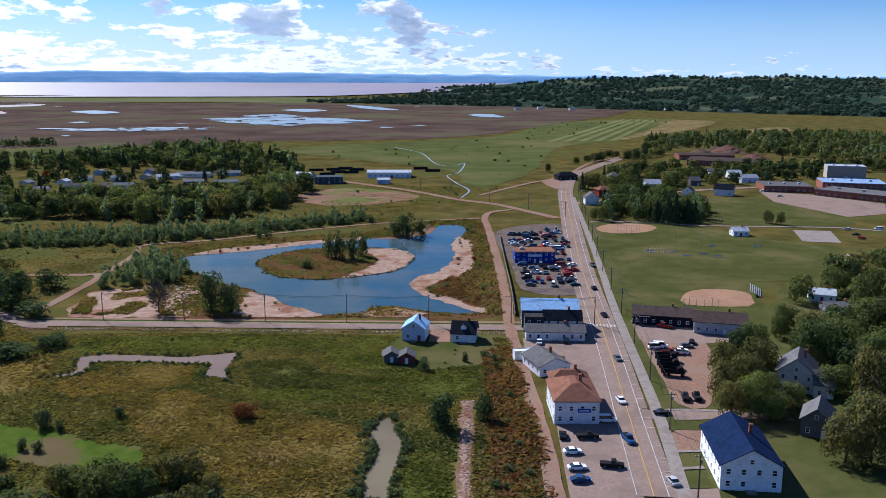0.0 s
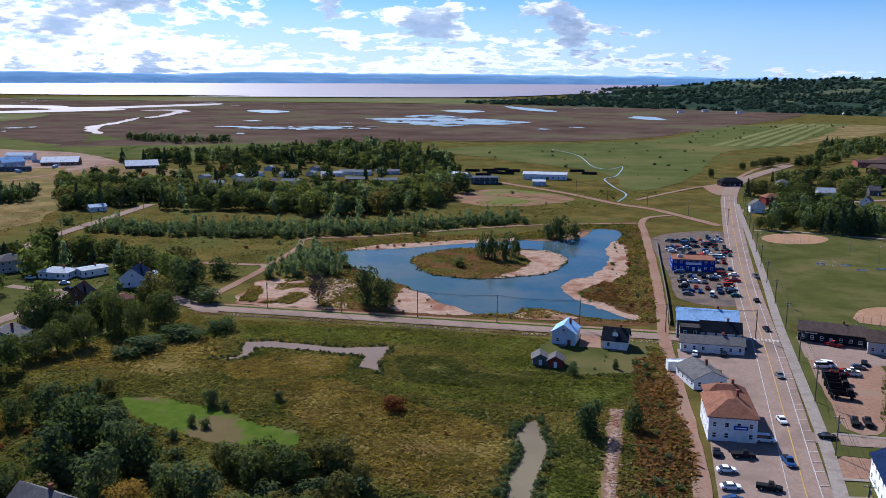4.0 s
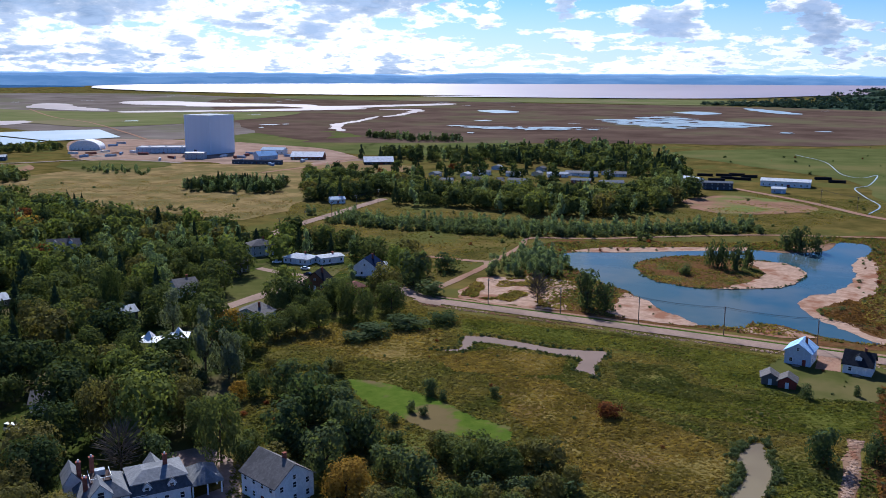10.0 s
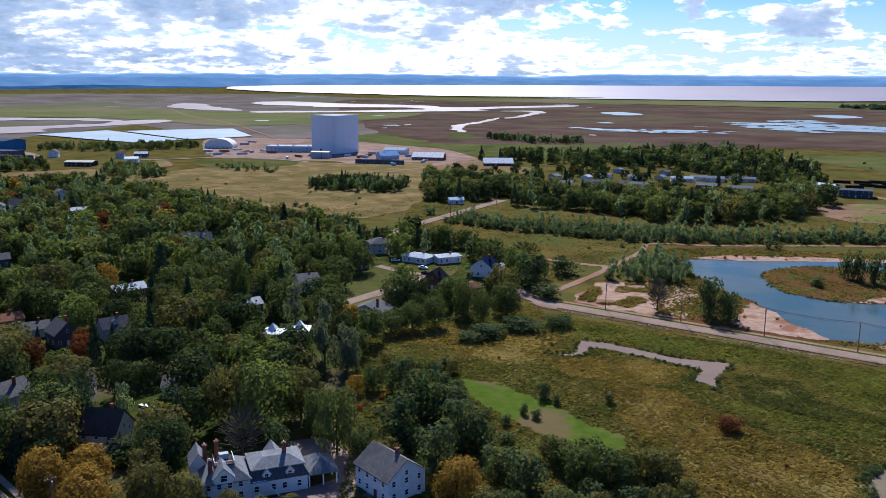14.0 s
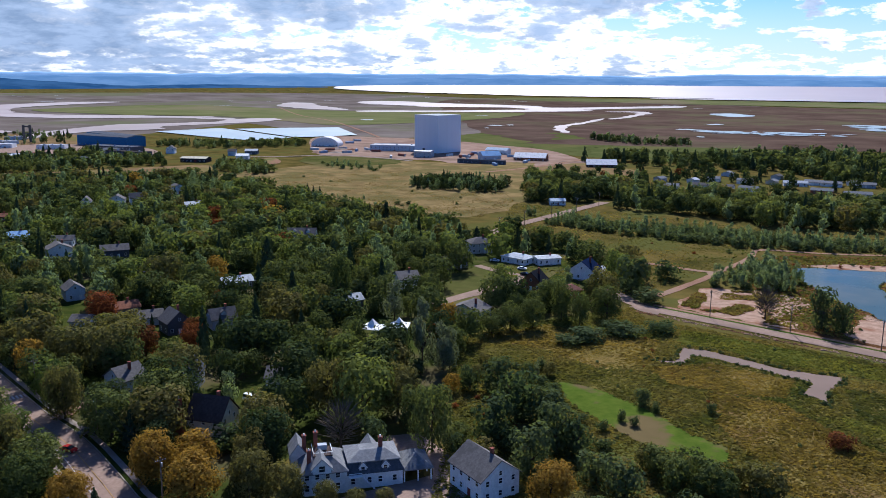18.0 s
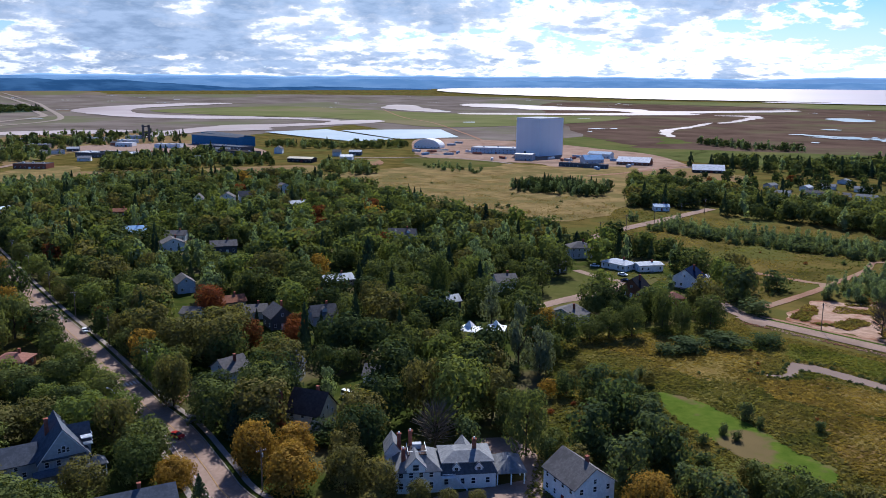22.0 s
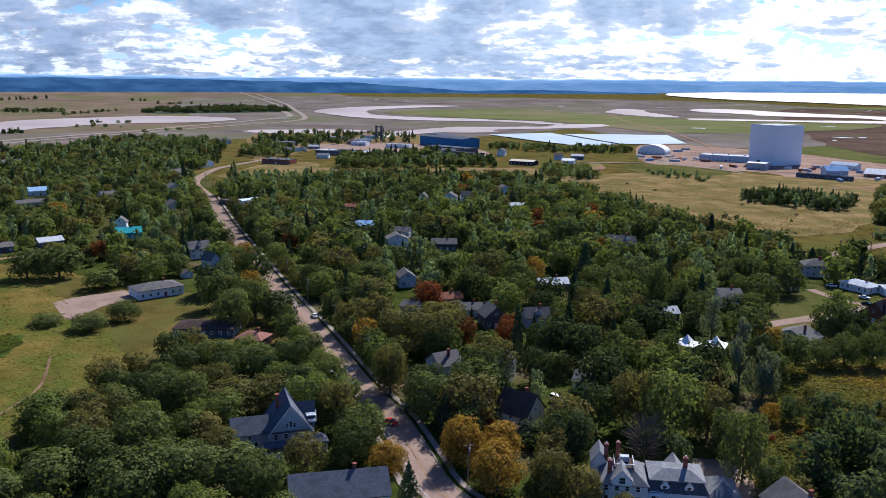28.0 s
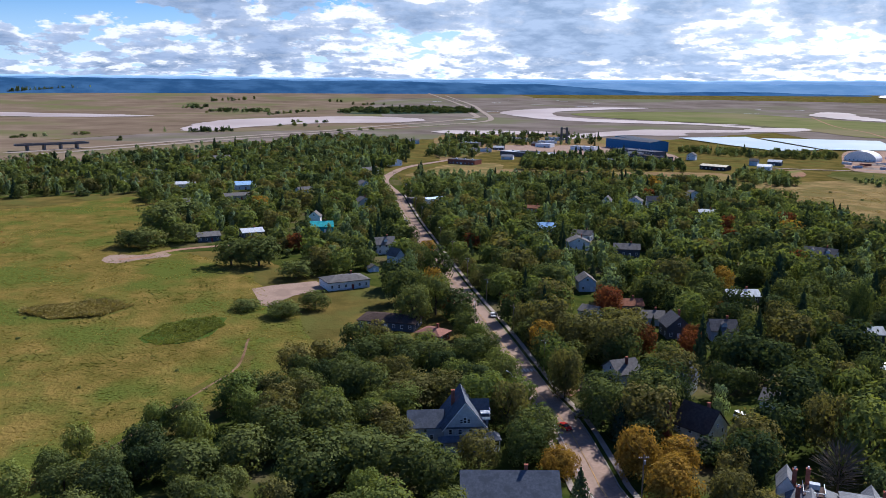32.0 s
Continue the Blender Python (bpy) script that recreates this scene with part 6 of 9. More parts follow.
        out = np.stack([np.cos(turn), np.sin(turn), 0.5 + 0 * z], 1)
        return leaves(points, out, size, rng)
    lobes = {"broad": 24, "tall": 12, "bush": 16}[shape]
    turn = rng.random(lobes) * 2 * np.pi
    if shape == "broad":
        # limbs' leaf masses spread evenly over a dome
        step = (np.arange(lobes) + 0.5) / lobes
        turn = np.arange(lobes) * 2.4 + rng.normal(0, 0.35, lobes)
        z = 0.16 + 0.64 * step + rng.normal(0, 0.03, lobes)
        reach = 0.33 * np.sqrt(np.clip(1 - ((z - 0.40) / 0.50) ** 2, 0.03, 1)) * rng.uniform(0.72, 1.08, lobes)
        size_of = rng.uniform(0.15, 0.215, lobes)
        flat = 0.9
    elif shape == "tall":
        z = rng.uniform(0.12, 0.86, lobes)
        reach = 0.32 * (1 - 0.5 * z) * rng.uniform(0.3, 1.0, lobes)
        size_of = rng.uniform(0.14, 0.24, lobes) * (1.2 - 0.7 * z)
        flat = 1.0
    else:
        z = np.concatenate([rng.uniform(0.04, 0.2, 5), rng.uniform(0.15, 0.74, lobes - 5)])
        reach = 0.36 * rng.uniform(0.35, 1.0, lobes)
        size_of = rng.uniform(0.18, 0.26, lobes)
        flat = 0.95
    middle = np.stack([reach * np.cos(turn), reach * np.sin(turn), z], 1)
    which = rng.choice(lobes, count, p=size_of ** 2 / (size_of ** 2).sum())
    way = rng.normal(0, 1, (count, 3))
    way[:, 2] += 0.25
    way /= np.linalg.norm(way, axis=1, keepdims=True)
    depth = 1 - 0.34 * rng.random(count) ** 1.8
    rough = 1 + 0.2 * np.sin(way[:, 0] * 9 + which) * np.sin(way[:, 1] * 8 + 2 * which)
    squash = np.array([1.0, 1.0, flat])
    points = middle[which] + way * (size_of[which] * depth * rough)[:, None] * squash
    points[:, 2] = np.clip(points[:, 2], 0.03, 1.05)
    # leaves face away from their limb and from the whole crown
    whole = points - np.array([0.0, 0.0, 0.38])
    whole /= np.linalg.norm(whole, axis=1, keepdims=True) + 1e-9
    return leaves(points, way * 0.5 + whole * 0.65, size, rng)


def stem(shape, seed):
    """A tapered trunk with a few limbs, as vertices and faces."""
    rng = np.random.default_rng(seed)
    verts, faces = [], []

    def limb(a, b, ra, rb, sides=6):
        a, b = Vector(a), Vector(b)
        way = (b - a).normalized()
        u = way.cross(Vector((0.3, 0.9, 0.2))).normalized()
        v = way.cross(u)
        base = len(verts)
        for p, r in ((a, ra), (a.lerp(b, 0.5) + u * ra * 0.4, (ra + rb) / 2), (b, rb)):
            for k in range(sides):
                t = 2 * math.pi * k / sides
                verts.append(tuple(p + u * (r * math.cos(t)) + v * (r * math.sin(t))))
        for j in range(2):
            for k in range(sides):
                c, d = base + j * sides + k, base + j * sides + (k + 1) % sides
                faces.append((c, d, d + sides, c + sides))

    limb((0, 0, -0.02), (0.01, 0.01, 0.93 if shape == "cone" else 0.62), 0.028, 0.006)
    if shape != "cone":
        for k in range(6 if shape == "broad" else 4):
            t, z = rng.random() * 6.28, rng.uniform(0.16, 0.45)
            limb((0, 0, z), (0.27 * math.cos(t), 0.27 * math.sin(t), z + rng.uniform(0.15, 0.3)), 0.013, 0.004, 5)
    return np.array(verts), faces


def bare_crown(seed, count=420):
    """A crown of thin bare twigs."""
    rng = np.random.default_rng(seed)
    tips = rng.normal(0, 1, (count, 3))
    tips /= np.linalg.norm(tips, axis=1, keepdims=True)
    tips *= rng.uniform(0.25, 0.5, (count, 1))
    tips[:, 2] = tips[:, 2] * 0.95 + 0.55
    roots = tips * np.array([0.45, 0.45, 0.8])
    side = np.cross(tips - roots, rng.normal(0, 1, (count, 3)))
    side /= np.linalg.norm(side, axis=1, keepdims=True) + 1e-9
    verts = np.stack([roots - side * 0.008, roots + side * 0.008, tips + side * 0.003, tips - side * 0.003], 1).reshape(-1, 3)
    return verts, np.arange(4 * count).reshape(count, 4)


def fill_mesh(name, verts, quads, mats, slots=None):
    me = bpy.data.meshes.new(name)
    n, f = len(verts), len(quads)
    me.vertices.add(n)
    me.vertices.foreach_set("co", np.asarray(verts, np.float32).ravel())
    me.loops.add(4 * f)
    me.loops.foreach_set("vertex_index", np.asarray(quads, np.int32).ravel())
    me.polygons.add(f)
    me.polygons.foreach_set("loop_start", np.arange(0, 4 * f, 4, dtype=np.int32))
    for one in mats:
        me.materials.append(one)
    if slots is not None:
        me.polygons.foreach_set("material_index", np.asarray(slots, np.int32))
    me.update(calc_edges=True)
    me.validate()
    return me


SHAPES = {}


def shape_mesh(shape, grade, pick):
    """A crown mesh; grade 0 stands nearest, 3 farthest."""
    key = (shape, grade, pick)
    if key not in SHAPES:
        if shape == "bare":
            data = bare_crown(pick)
        else:
            count = {"broad": (3600, 1500, 430, 170), "tall": (2200, 1000, 300, 130), "bush": (1300, 600, 200, 110), "cone": (1700, 800, 260, 120)}[shape][grade]
            size = {"broad": (0.026, 0.037, 0.066, 0.105), "tall": (0.027, 0.038, 0.066, 0.105), "bush": (0.042, 0.058, 0.092, 0.13), "cone": (0.034, 0.048, 0.08, 0.12)}[shape][grade]
            data = crown(shape, 11 + 7 * pick + len(shape), count, size)
        SHAPES[key] = (data, fill_mesh("crown", *data, [LEAF]))
    return SHAPES[key]


STEMS = {}
LOOKS = {
    "green": (LEAF, "broad", "leafy green broadleaf tree with a rounded crown"),
    "dark": (LEAF_DARK, "broad", "dark green broadleaf tree with a dense crown"),
    "lime": (LEAF_LIME, "broad", "maple with yellow-green leaves in a round crown"),
    "olive": (LEAF_OLIVE, "broad", "maple turning olive and yellow, with a dense crown"),
    "orange": (LEAF_ORANGE, "broad", "maple in bright orange autumn leaf"),
    "red": (LEAF_RED, "broad", "small maple in red autumn leaf"),
    "silver": (LEAF_GREY, "tall", "tall silver-grey poplar with upright limbs"),
    "poplar": (LEAF_POPLAR, "tall", "slender green poplar in a thicket"),
    "cone": (NEEDLE, "cone", "dark green pointed spruce tree"),
    "bush": (SHRUB, "bush", "rounded green willow bush"),
    "redbush": (LEAF_RED, "bush", "low reddish-brown shrub in the marsh grass"),
    "bare": (TWIG, "bare", "leafless grey tree with fine twigs"),
}
PLANTED = []


def tree(x, y, height, width, look_name, turn, grade, group):
    leaf, shape, label = LOOKS[look_name]
    pick = int(turn * 1000) % (5 if grade == 0 else 4)
    data, mesh = shape_mesh(shape, grade, pick)
    top = new("bush" if shape == "bush" else "tree")
    top.empty_display_size = 0.5
    top.matrix_world = pose(x, y, 0, 0, 0, turn * 360) @ Matrix.Diagonal((width, width, height, 1))
    tagged(top, label, "shrub" if shape == "bush" else "tree", group)
    if (shape, pick) not in STEMS:
        verts, faces = stem("broad" if shape == "bare" else shape, 3 + pick)
        me = bpy.data.meshes.new("trunk")
        me.from_pydata([tuple(v) for v in verts], [], faces)
        me.materials.append(BARK)
        STEMS[shape, pick] = me
    for name, data in (("trunk", STEMS[shape, pick]), ("crown", mesh)):
        ob = new(name, data)
        ob.parent = top
        if name == "crown":
            ob.material_slots[0].link = "OBJECT"
            ob.material_slots[0].material = leaf
    PLANTED.append((x, y, width))
    return top


def wood(name, plants, label, category="trees"):
    """Many plants too far or too many to count, joined into one object."""
    mats, verts, quads, slots, base = [], [], [], [], 0
    for x, y, height, width, look_name, turn in plants:
        leaf, shape, _ = LOOKS[look_name]
        d = math.hypot(x, y)
        (v, q), _ = shape_mesh(shape, 1 if d < 400 and height > 3 else 2 if d < 760 else 3, int(turn * 1000) % 4)
        if leaf not in mats:
            mats.append(leaf)
        c, s = math.cos(turn * 6.283), math.sin(turn * 6.283)
        w = np.stack([(v[:, 0] * c - v[:, 1] * s) * width + x, (v[:, 0] * s + v[:, 1] * c) * width + y, v[:, 2] * height], 1)
        if d > NEAR:
            w += np.array(far(x, y)) - np.array((x, y, 0))
        verts.append(w), quads.append(q + base), slots.append(np.full(len(q), mats.index(leaf)))
        base += len(v)
    if verts:
        ob = new(name, fill_mesh(name, np.concatenate(verts), np.concatenate(quads), mats, np.concatenate(slots)))
        tagged(ob, label, category, kind="stuff")


def hides(p, height):
    """True where a tree would stand in the open yard before a house."""
    d = math.hypot(*p)
    for row in HOUSES + SHOP_ROWS + [INN, GABLED_HOUSE] + [(*c, 0, 7, 7) for c in CANOPIES]:
        e = math.hypot(row[0], row[1])
        if e < d or e > 760:
            continue
        ahead = (p[0] * row[0] + p[1] * row[1]) / e
        aside = abs(p[0] * row[1] - p[1] * row[0]) / e
        if aside < 0.36 * max(row[3], row[4]) + height * 0.15 and e - ahead < 0.52 * (height - 1.5) * e / EYE + 3:
            return True
    return False


def choose(rng, mix):
    total, at = sum(w for _, w in mix), rng.random()
    for name, w in mix:
        at -= w / total
        if at <= 0:
            return name
    return mix[-1][0]


for key, rows in TREES_BY_KIND:
    for k, (x, y, height, width) in enumerate(rows):
        d = math.hypot(x, y)
        tree(x, y, height, width, key, (k * 0.381 + d * 0.173) % 1.0, 0 if d < 330 else 1, "trees and bushes of the town and pond")

def street_trees():
    """Maples along both sides of the long street."""
    rng = random.Random(91)
    line = curve(TREE_STREET, False, 3.0)
    for side, gap, miss in ((10.5, 13.0, 0.30), (-9.5, 11.5, 0.14)):
        left, last = gap, None
        for a, b in zip(line, line[1:]):
            left -= (b - a).length
            if left > 0 or a.x > -232 or a.x < -640:
                continue
            left = gap * rng.uniform(0.75, 1.3)
            right = Vector(((b - a).y, -(b - a).x, 0)).normalized()
            p = a - right * (side * rng.uniform(0.9, 1.15))
            if rng.random() < miss or any(math.hypot(p.x - q[0], p.y - q[1]) < 0.3 * q[2] + 3.0 for q in PLANTED):
                continue
            if any(math.hypot(p.x - r[0], p.y - r[1]) < 0.5 * math.hypot(r[3], r[4]) + 2.5 for r in HOUSES):
                continue
            height = rng.uniform(8.0, 13.0)
            tree(p.x, p.y, height, height * rng.uniform(0.8, 1.0), choose(rng, [("green", 35), ("olive", 25), ("lime", 20), ("dark", 15), ("orange", 3), ("red", 3)]), rng.random(), 1, "maples along the street")


street_trees()

# mix past 340 m: paler kinds weighted up in place of air haze
TOWN_MIX = [("green", 34), ("dark", 8), ("lime", 17), ("olive", 13), ("cone", 6), ("poplar", 22), ("orange", 0.3), ("red", 1.0), ("bush", 3)]
SHARE = [0]


NEAR_MIX = [("green", 34), ("dark", 26), ("lime", 9), ("olive", 13), ("cone", 9), ("poplar", 5), ("orange", 1.0), ("red", 1.8), ("bush", 3)]


def plant(name, outline, spacing, seed, mix, low, high, label, slim=(0.85, 1.2), limit=380.0, room=6.0):
    """Trees over an outline: those nearest the camera are things, the others one wood."""
    rng, rest = random.Random(seed * 31), []
    for p in scatter(outline, spacing, seed, room):
        if any(math.hypot(p[0] - q[0], p[1] - q[1]) < 0.42 * q[2] + 2.2 for q in PLANTED[:260]):
            continue
        look_name = choose(rng, NEAR_MIX if mix is TOWN_MIX and math.hypot(*p) < 340 else mix)
        height = rng.uniform(low, high) * {"cone": 1.15, "bush": 0.6, "red": 0.75, "poplar": 1.1}.get(look_name, 1.0)
        width = height * rng.uniform(*slim) * {"cone": 0.45, "poplar": 0.62, "bush": 1.3, "silver": 0.6}.get(look_name, 1.0)
        turn = rng.random()
        if hides(p, height):
            continue
        if math.hypot(*p) < limit and SHARE[0] < 90:
            SHARE[0] += 1
            tree(*p, height, width, look_name, turn, 0 if math.hypot(*p) < 250 else 1, name.replace("_", " "))
        else:
            rest.append((*p, height, width, look_name, turn))
    wood(name, rest, label)


plant("south_wood_trees", SOUTH_WOOD, 8.5, 5, [("green", 40), ("dark", 14), ("lime", 14), ("olive", 22), ("orange", 2), ("bush", 8)], 8, 12, "dense mixed wood south of the street", slim=(0.9, 1.2))
plant("town_trees", TOWN_WOOD, 11.0, 6, TOWN_MIX, 8.5, 16.5, "dense leafy trees between the houses of the town")
plant("east_trees", EAST_WOOD, 9.0, 7, [("green", 45), ("dark", 15), ("lime", 10), ("olive", 20), ("cone", 10)], 9, 14, "tall leafy trees round the eastern houses", limit=330)
plant("garden_bushes", GARDEN, 6.5, 8, [("bush", 50), ("green", 20), ("olive", 14), ("silver", 6), ("orange", 3)], 3.5, 7.5, "overgrown garden of bushes and young trees", limit=260)
plant("garden_bushes_east", GARDEN_EAST, 6.0, 28, [("bush", 45), ("green", 40), ("olive", 15)], 5, 9, "bushes and small trees below the lawn", limit=260)
plant("south_town_trees", SOUTH_TOWN, 12.0, 9, TOWN_MIX, 8, 15, "leafy trees between the southern houses", limit=300)
# many pale poplars lighten this far belt the way haze would
plant("far_town_trees", FAR_TOWN, 15.0, 10, [("green", 26), ("dark", 10), ("olive", 12), ("lime", 12), ("cone", 6), ("poplar", 36)], 9, 15, "far belt of trees before the river", limit=0)
plant("poplar_thicket", POPLARS, 8.0, 11, [("poplar", 70), ("green", 20), ("cone", 10)], 6, 10, "thicket of young poplars and spruces", limit=0)
plant("mall_trees", MALL_TREES, 12.0, 12, [("green", 50), ("poplar", 25), ("cone", 15)], 9, 14, "belt of trees before the shops", limit=0)
plant("centre_trees", TOWN_CENTRE, 21.0, 64, [("green", 30), ("dark", 25), ("poplar", 25), ("cone", 20)], 6, 11, "trees between the shops of the town centre", limit=0, room=3.0)
plant("wood_front", WOOD_FRONT, 10.0, 13, [("green", 40), ("dark", 32), ("poplar", 14), ("cone", 10), ("lime", 3), ("olive", 3)], 8, 17, "dark belt of tall trees before the small white homes", limit=0)
plant("wood_back", WOOD_BACK, 15.0, 14, [("green", 35), ("dark", 25), ("cone", 20), ("poplar", 20)], 11, 17, "trees behind the small white homes", limit=0)
plant("home_trees", [(-470, 690), (-330, 640), (-180, 640), (-130, 730), (-200, 840), (-330, 850)], 26.0, 63, [("green", 40), ("dark", 40), ("red", 6), ("cone", 14)], 7, 12, "trees between the small white homes", limit=0, room=2.0)
plant("hedge_bushes", HEDGE, 4.6, 15, [("bush", 70), ("poplar", 30)], 5.5, 9.0, "long hedge of willow and poplar bushes", slim=(0.8, 1.2), limit=0)
plant("pond_saplings", SAPLINGS, 6.0, 16, [("poplar", 70), ("bush", 30)], 6, 10, "poplar saplings beside the pond", limit=0)
plant("park_trees", PARK_WOOD, 10.0, 17, [("green", 40), ("dark", 30), ("cone", 15), ("poplar", 15)], 10, 16, "dark spruces and leafy trees beside the field", limit=0)
plant("east_town_trees", EAST_TOWN, 16.0, 18, [("green", 40), ("dark", 32), ("olive", 15), ("cone", 13)], 8, 14, "scattered trees among the far eastern houses", limit=0)
plant("east_far_trees", EAST_FAR, 15.0, 19, [("green", 36), ("dark", 34), ("cone", 12), ("poplar", 18)], 7, 12, "far trees and copses beyond the brick works", limit=0)
plant("east_edge_trees", EAST_EDGE, 12.0, 20, [("green", 45), ("dark", 25), ("cone", 18), ("olive", 12)], 9, 14, "spruces and maples at the field's edge", limit=0)
plant("store_copse", STORE_TREES, 6.5, 21, [("cone", 12), ("dark", 38), ("poplar", 40), ("bush", 10)], 6, 10, "dark copse of spruces in the hay field", limit=0)
plant("store_copse_east", STORE_TREES_EAST, 13.0, 22, [("cone", 15), ("green", 45), ("poplar", 40)], 5, 8.5, "copse beside the meadow road", limit=0)
works_mix = [("green", 34), ("dark", 24), ("poplar", 26), ("cone", 6), ("bush", 10)]
plant("works_trees", WORKS_TREES, 12.0, 51, works_mix, 6, 11, "belt of trees between works and lagoon", limit=0)
plant("works_trees_near", WORKS_TREES_NEAR, 8.0, 52, works_mix, 6, 10, "thicket below the small works", limit=0)
plant("works_trees_west", WORKS_TREES_WEST, 11.0, 53, works_mix, 6, 10, "trees beside the blue warehouse", limit=0)
plant("works_bushes", WORKS_BUSHES, 10.0, 54, [("bush", 60), ("poplar", 40)], 5, 8, "bushes along the green field", limit=0)
plant("hay_hedge", HAY_HEDGE, 11.0, 55, [("bush", 60), ("cone", 15), ("poplar", 25)], 3, 6.5, "broken hedge along a track in the hay", limit=0)
plant("hay_trees", HAY_TREES, 9.0, 56, works_mix, 7, 12, "trees at the edge of the hay field", limit=0)
plant("dyke_trees", DYKE_TREES, 11.0, 57, [("poplar", 60), ("dark", 40)], 7, 13, "row of poplars along the dyke", limit=0)
plant("far_block", FAR_BLOCK, 34.0, 58, [("dark", 80), ("cone", 20)], 9, 16, "dark block of wood on the far plain", slim=(1.3, 2.2), limit=0)
plant("plain_hedge", [(-2565, -9), (-2640, -9), (-2625, 186), (-2547, 184)], 22.0, 71, [("dark", 60), ("poplar", 40)], 8, 14, "long dark hedge across the salt plain", slim=(1.3, 2.0), limit=0)
plant("plain_hedge", [(-2988, -85), (-3080, -86), (-3078, -10), (-2984, -10)], 24.0, 72, [("dark", 70), ("poplar", 30)], 8, 14, "dark copse beside a pool on the plain", slim=(1.3, 2.0), limit=0)
plant("river_bank_trees", [(-1535, -45), (-1575, -40), (-1590, 40), (-1550, 45)], 13.0, 73, [("dark", 50), ("poplar", 40), ("cone", 10)], 7, 12, "clump of trees on the river bank", limit=0)
plant("town_edge_trees", [(-1210, 89), (-1335, 127), (-1310, 240), (-1215, 290), (-920, 208), (-869, 162), (-897, 65)], 14.5, 74, [("green", 30), ("dark", 32), ("poplar", 22), ("olive", 10), ("cone", 6)], 8, 14, "broad belt of trees between town and highway", limit=0)
plant("street_end_trees", [(-990, 252), (-1137, 290), (-1123, 342), (-968, 301)], 13.0, 75, [("green", 40), ("dark", 30), ("poplar", 20), ("cone", 10)], 8, 13, "trees at the end of the street", limit=0)
plant("shop_trees", [(-1241, 334), (-1282, 381), (-1287, 482), (-1188, 449), (-1170, 331)], 14.0, 76, [("green", 35), ("dark", 35), ("poplar", 20), ("cone", 10)], 8, 13, "trees round the far shops", limit=0)


def garden_beds():
    """Clipped shrubs in loose rows over the garden lawns."""
    rng = random.Random(83)
    for outline, spacing in ((GARDEN_LAWN, 4.6), (LOWER_LAWN, 7.5)):
        for p in [(q[0] + rng.uniform(-1, 1), q[1] + rng.uniform(-1, 1)) for q in grid_points(outline, spacing)]:
            if rng.random() < 0.6:
                size = rng.uniform(1.0, 2.4)
                tree(*p, size, size * rng.uniform(1.0, 1.5), rng.choice(["bush", "bush", "redbush"]), rng.random(), 1, "clipped garden shrubs")


def grid_points(outline, spacing):
    xs, ys = [p[0] for p in outline], [p[1] for p in outline]
    return [(x, y) for x in np.arange(min(xs), max(xs), spacing) for y in np.arange(min(ys), max(ys), spacing) if inside((x, y), outline)]


garden_beds()


def plain_copses():
    """Broken rows of bushes and trees far out on the plain."""
    rng, plants = random.Random(61), []
    for a, b in zip(PLAIN_ROWS[::2], PLAIN_ROWS[1::2]):
        n = max(4, int(math.dist(a, b) / 16))
        for k in range(n):
            if rng.random() < 0.75:
                u, d = (k + rng.random()) / n, math.hypot(*a)
                plants.append((a[0] + (b[0] - a[0]) * u + rng.uniform(-12, 12), a[1] + (b[1] - a[1]) * u + rng.uniform(-12, 12), rng.uniform(4, 9) * max(1, d / 1800), rng.uniform(8, 16), rng.choice(["dark", "green", "bush", "poplar"]), rng.random()))
    wood("plain_copses", plants, "broken rows of bushes on the far plain")


plain_copses()



# ---- houses ----
def coat(name, colour, rough=0.75, spread=0.12, **more):
    lo = tuple(c * (1 - spread) for c in colour)
    hi = tuple(min(0.9, c * (1 + spread)) for c in colour)
    return material(name, lo, hi, 1.6, rough, third=tuple(c * (1 - 1.6 * spread) for c in colour), big=0.35, bump=0.15, bump_scale=5.0, reach=0.03, vary=0.1, **more)


COLOURS = {
    "white": (0.72, 0.72, 0.72), "cream": (0.58, 0.53, 0.42), "mid_grey": (0.19, 0.195, 0.205), "pale_blue": (0.47, 0.54, 0.62), "grey": (0.125, 0.118, 0.116), "pale_grey": (0.42, 0.44, 0.47),
    "slate": (0.090, 0.100, 0.120), "slate_blue": (0.24, 0.33, 0.47), "navy": (0.013, 0.023, 0.060), "black": (0.022, 0.024, 0.03), "dark": (0.05, 0.045, 0.045),
    "dark_brown": (0.075, 0.055, 0.048), "brown": (0.20, 0.095, 0.062), "red": (0.20, 0.05, 0.04), "red_roof": (0.23, 0.115, 0.090), "royal_blue": (0.02, 0.05, 0.30),
    "warehouse_blue": (0.05, 0.16, 0.32), "blue_metal": (0.30, 0.46, 0.66), "teal": (0.05, 0.32, 0.33), "brick": (0.26, 0.105, 0.075), "beige": (0.42, 0.37, 0.31),
}
WALLS = {k: coat("wall_" + k, c) for k, c in COLOURS.items()}
COVERS = {k: coat("roof_" + k, c, 0.6 if k in ("blue_metal", "white", "pale_grey", "pale_blue", "slate_blue") else 0.85, 0.2) for k, c in COLOURS.items()}
GLASS = material("window_glass", (0.015, 0.02, 0.028), (0.03, 0.036, 0.045), 0.8, 0.08, bump=0, spec=0.6)
TRIM = coat("white_trim", (0.75, 0.75, 0.74))
BRICK = coat("chimney_brick", (0.24, 0.09, 0.065), 0.9, 0.25)


def block(bm, x0, x1, y0, y1, z0, z1):
    """A plain box into a bmesh."""
    v = [bm.verts.new((x, y, z)) for z in (z0, z1) for x, y in ((x0, y0), (x1, y0), (x1, y1), (x0, y1))]
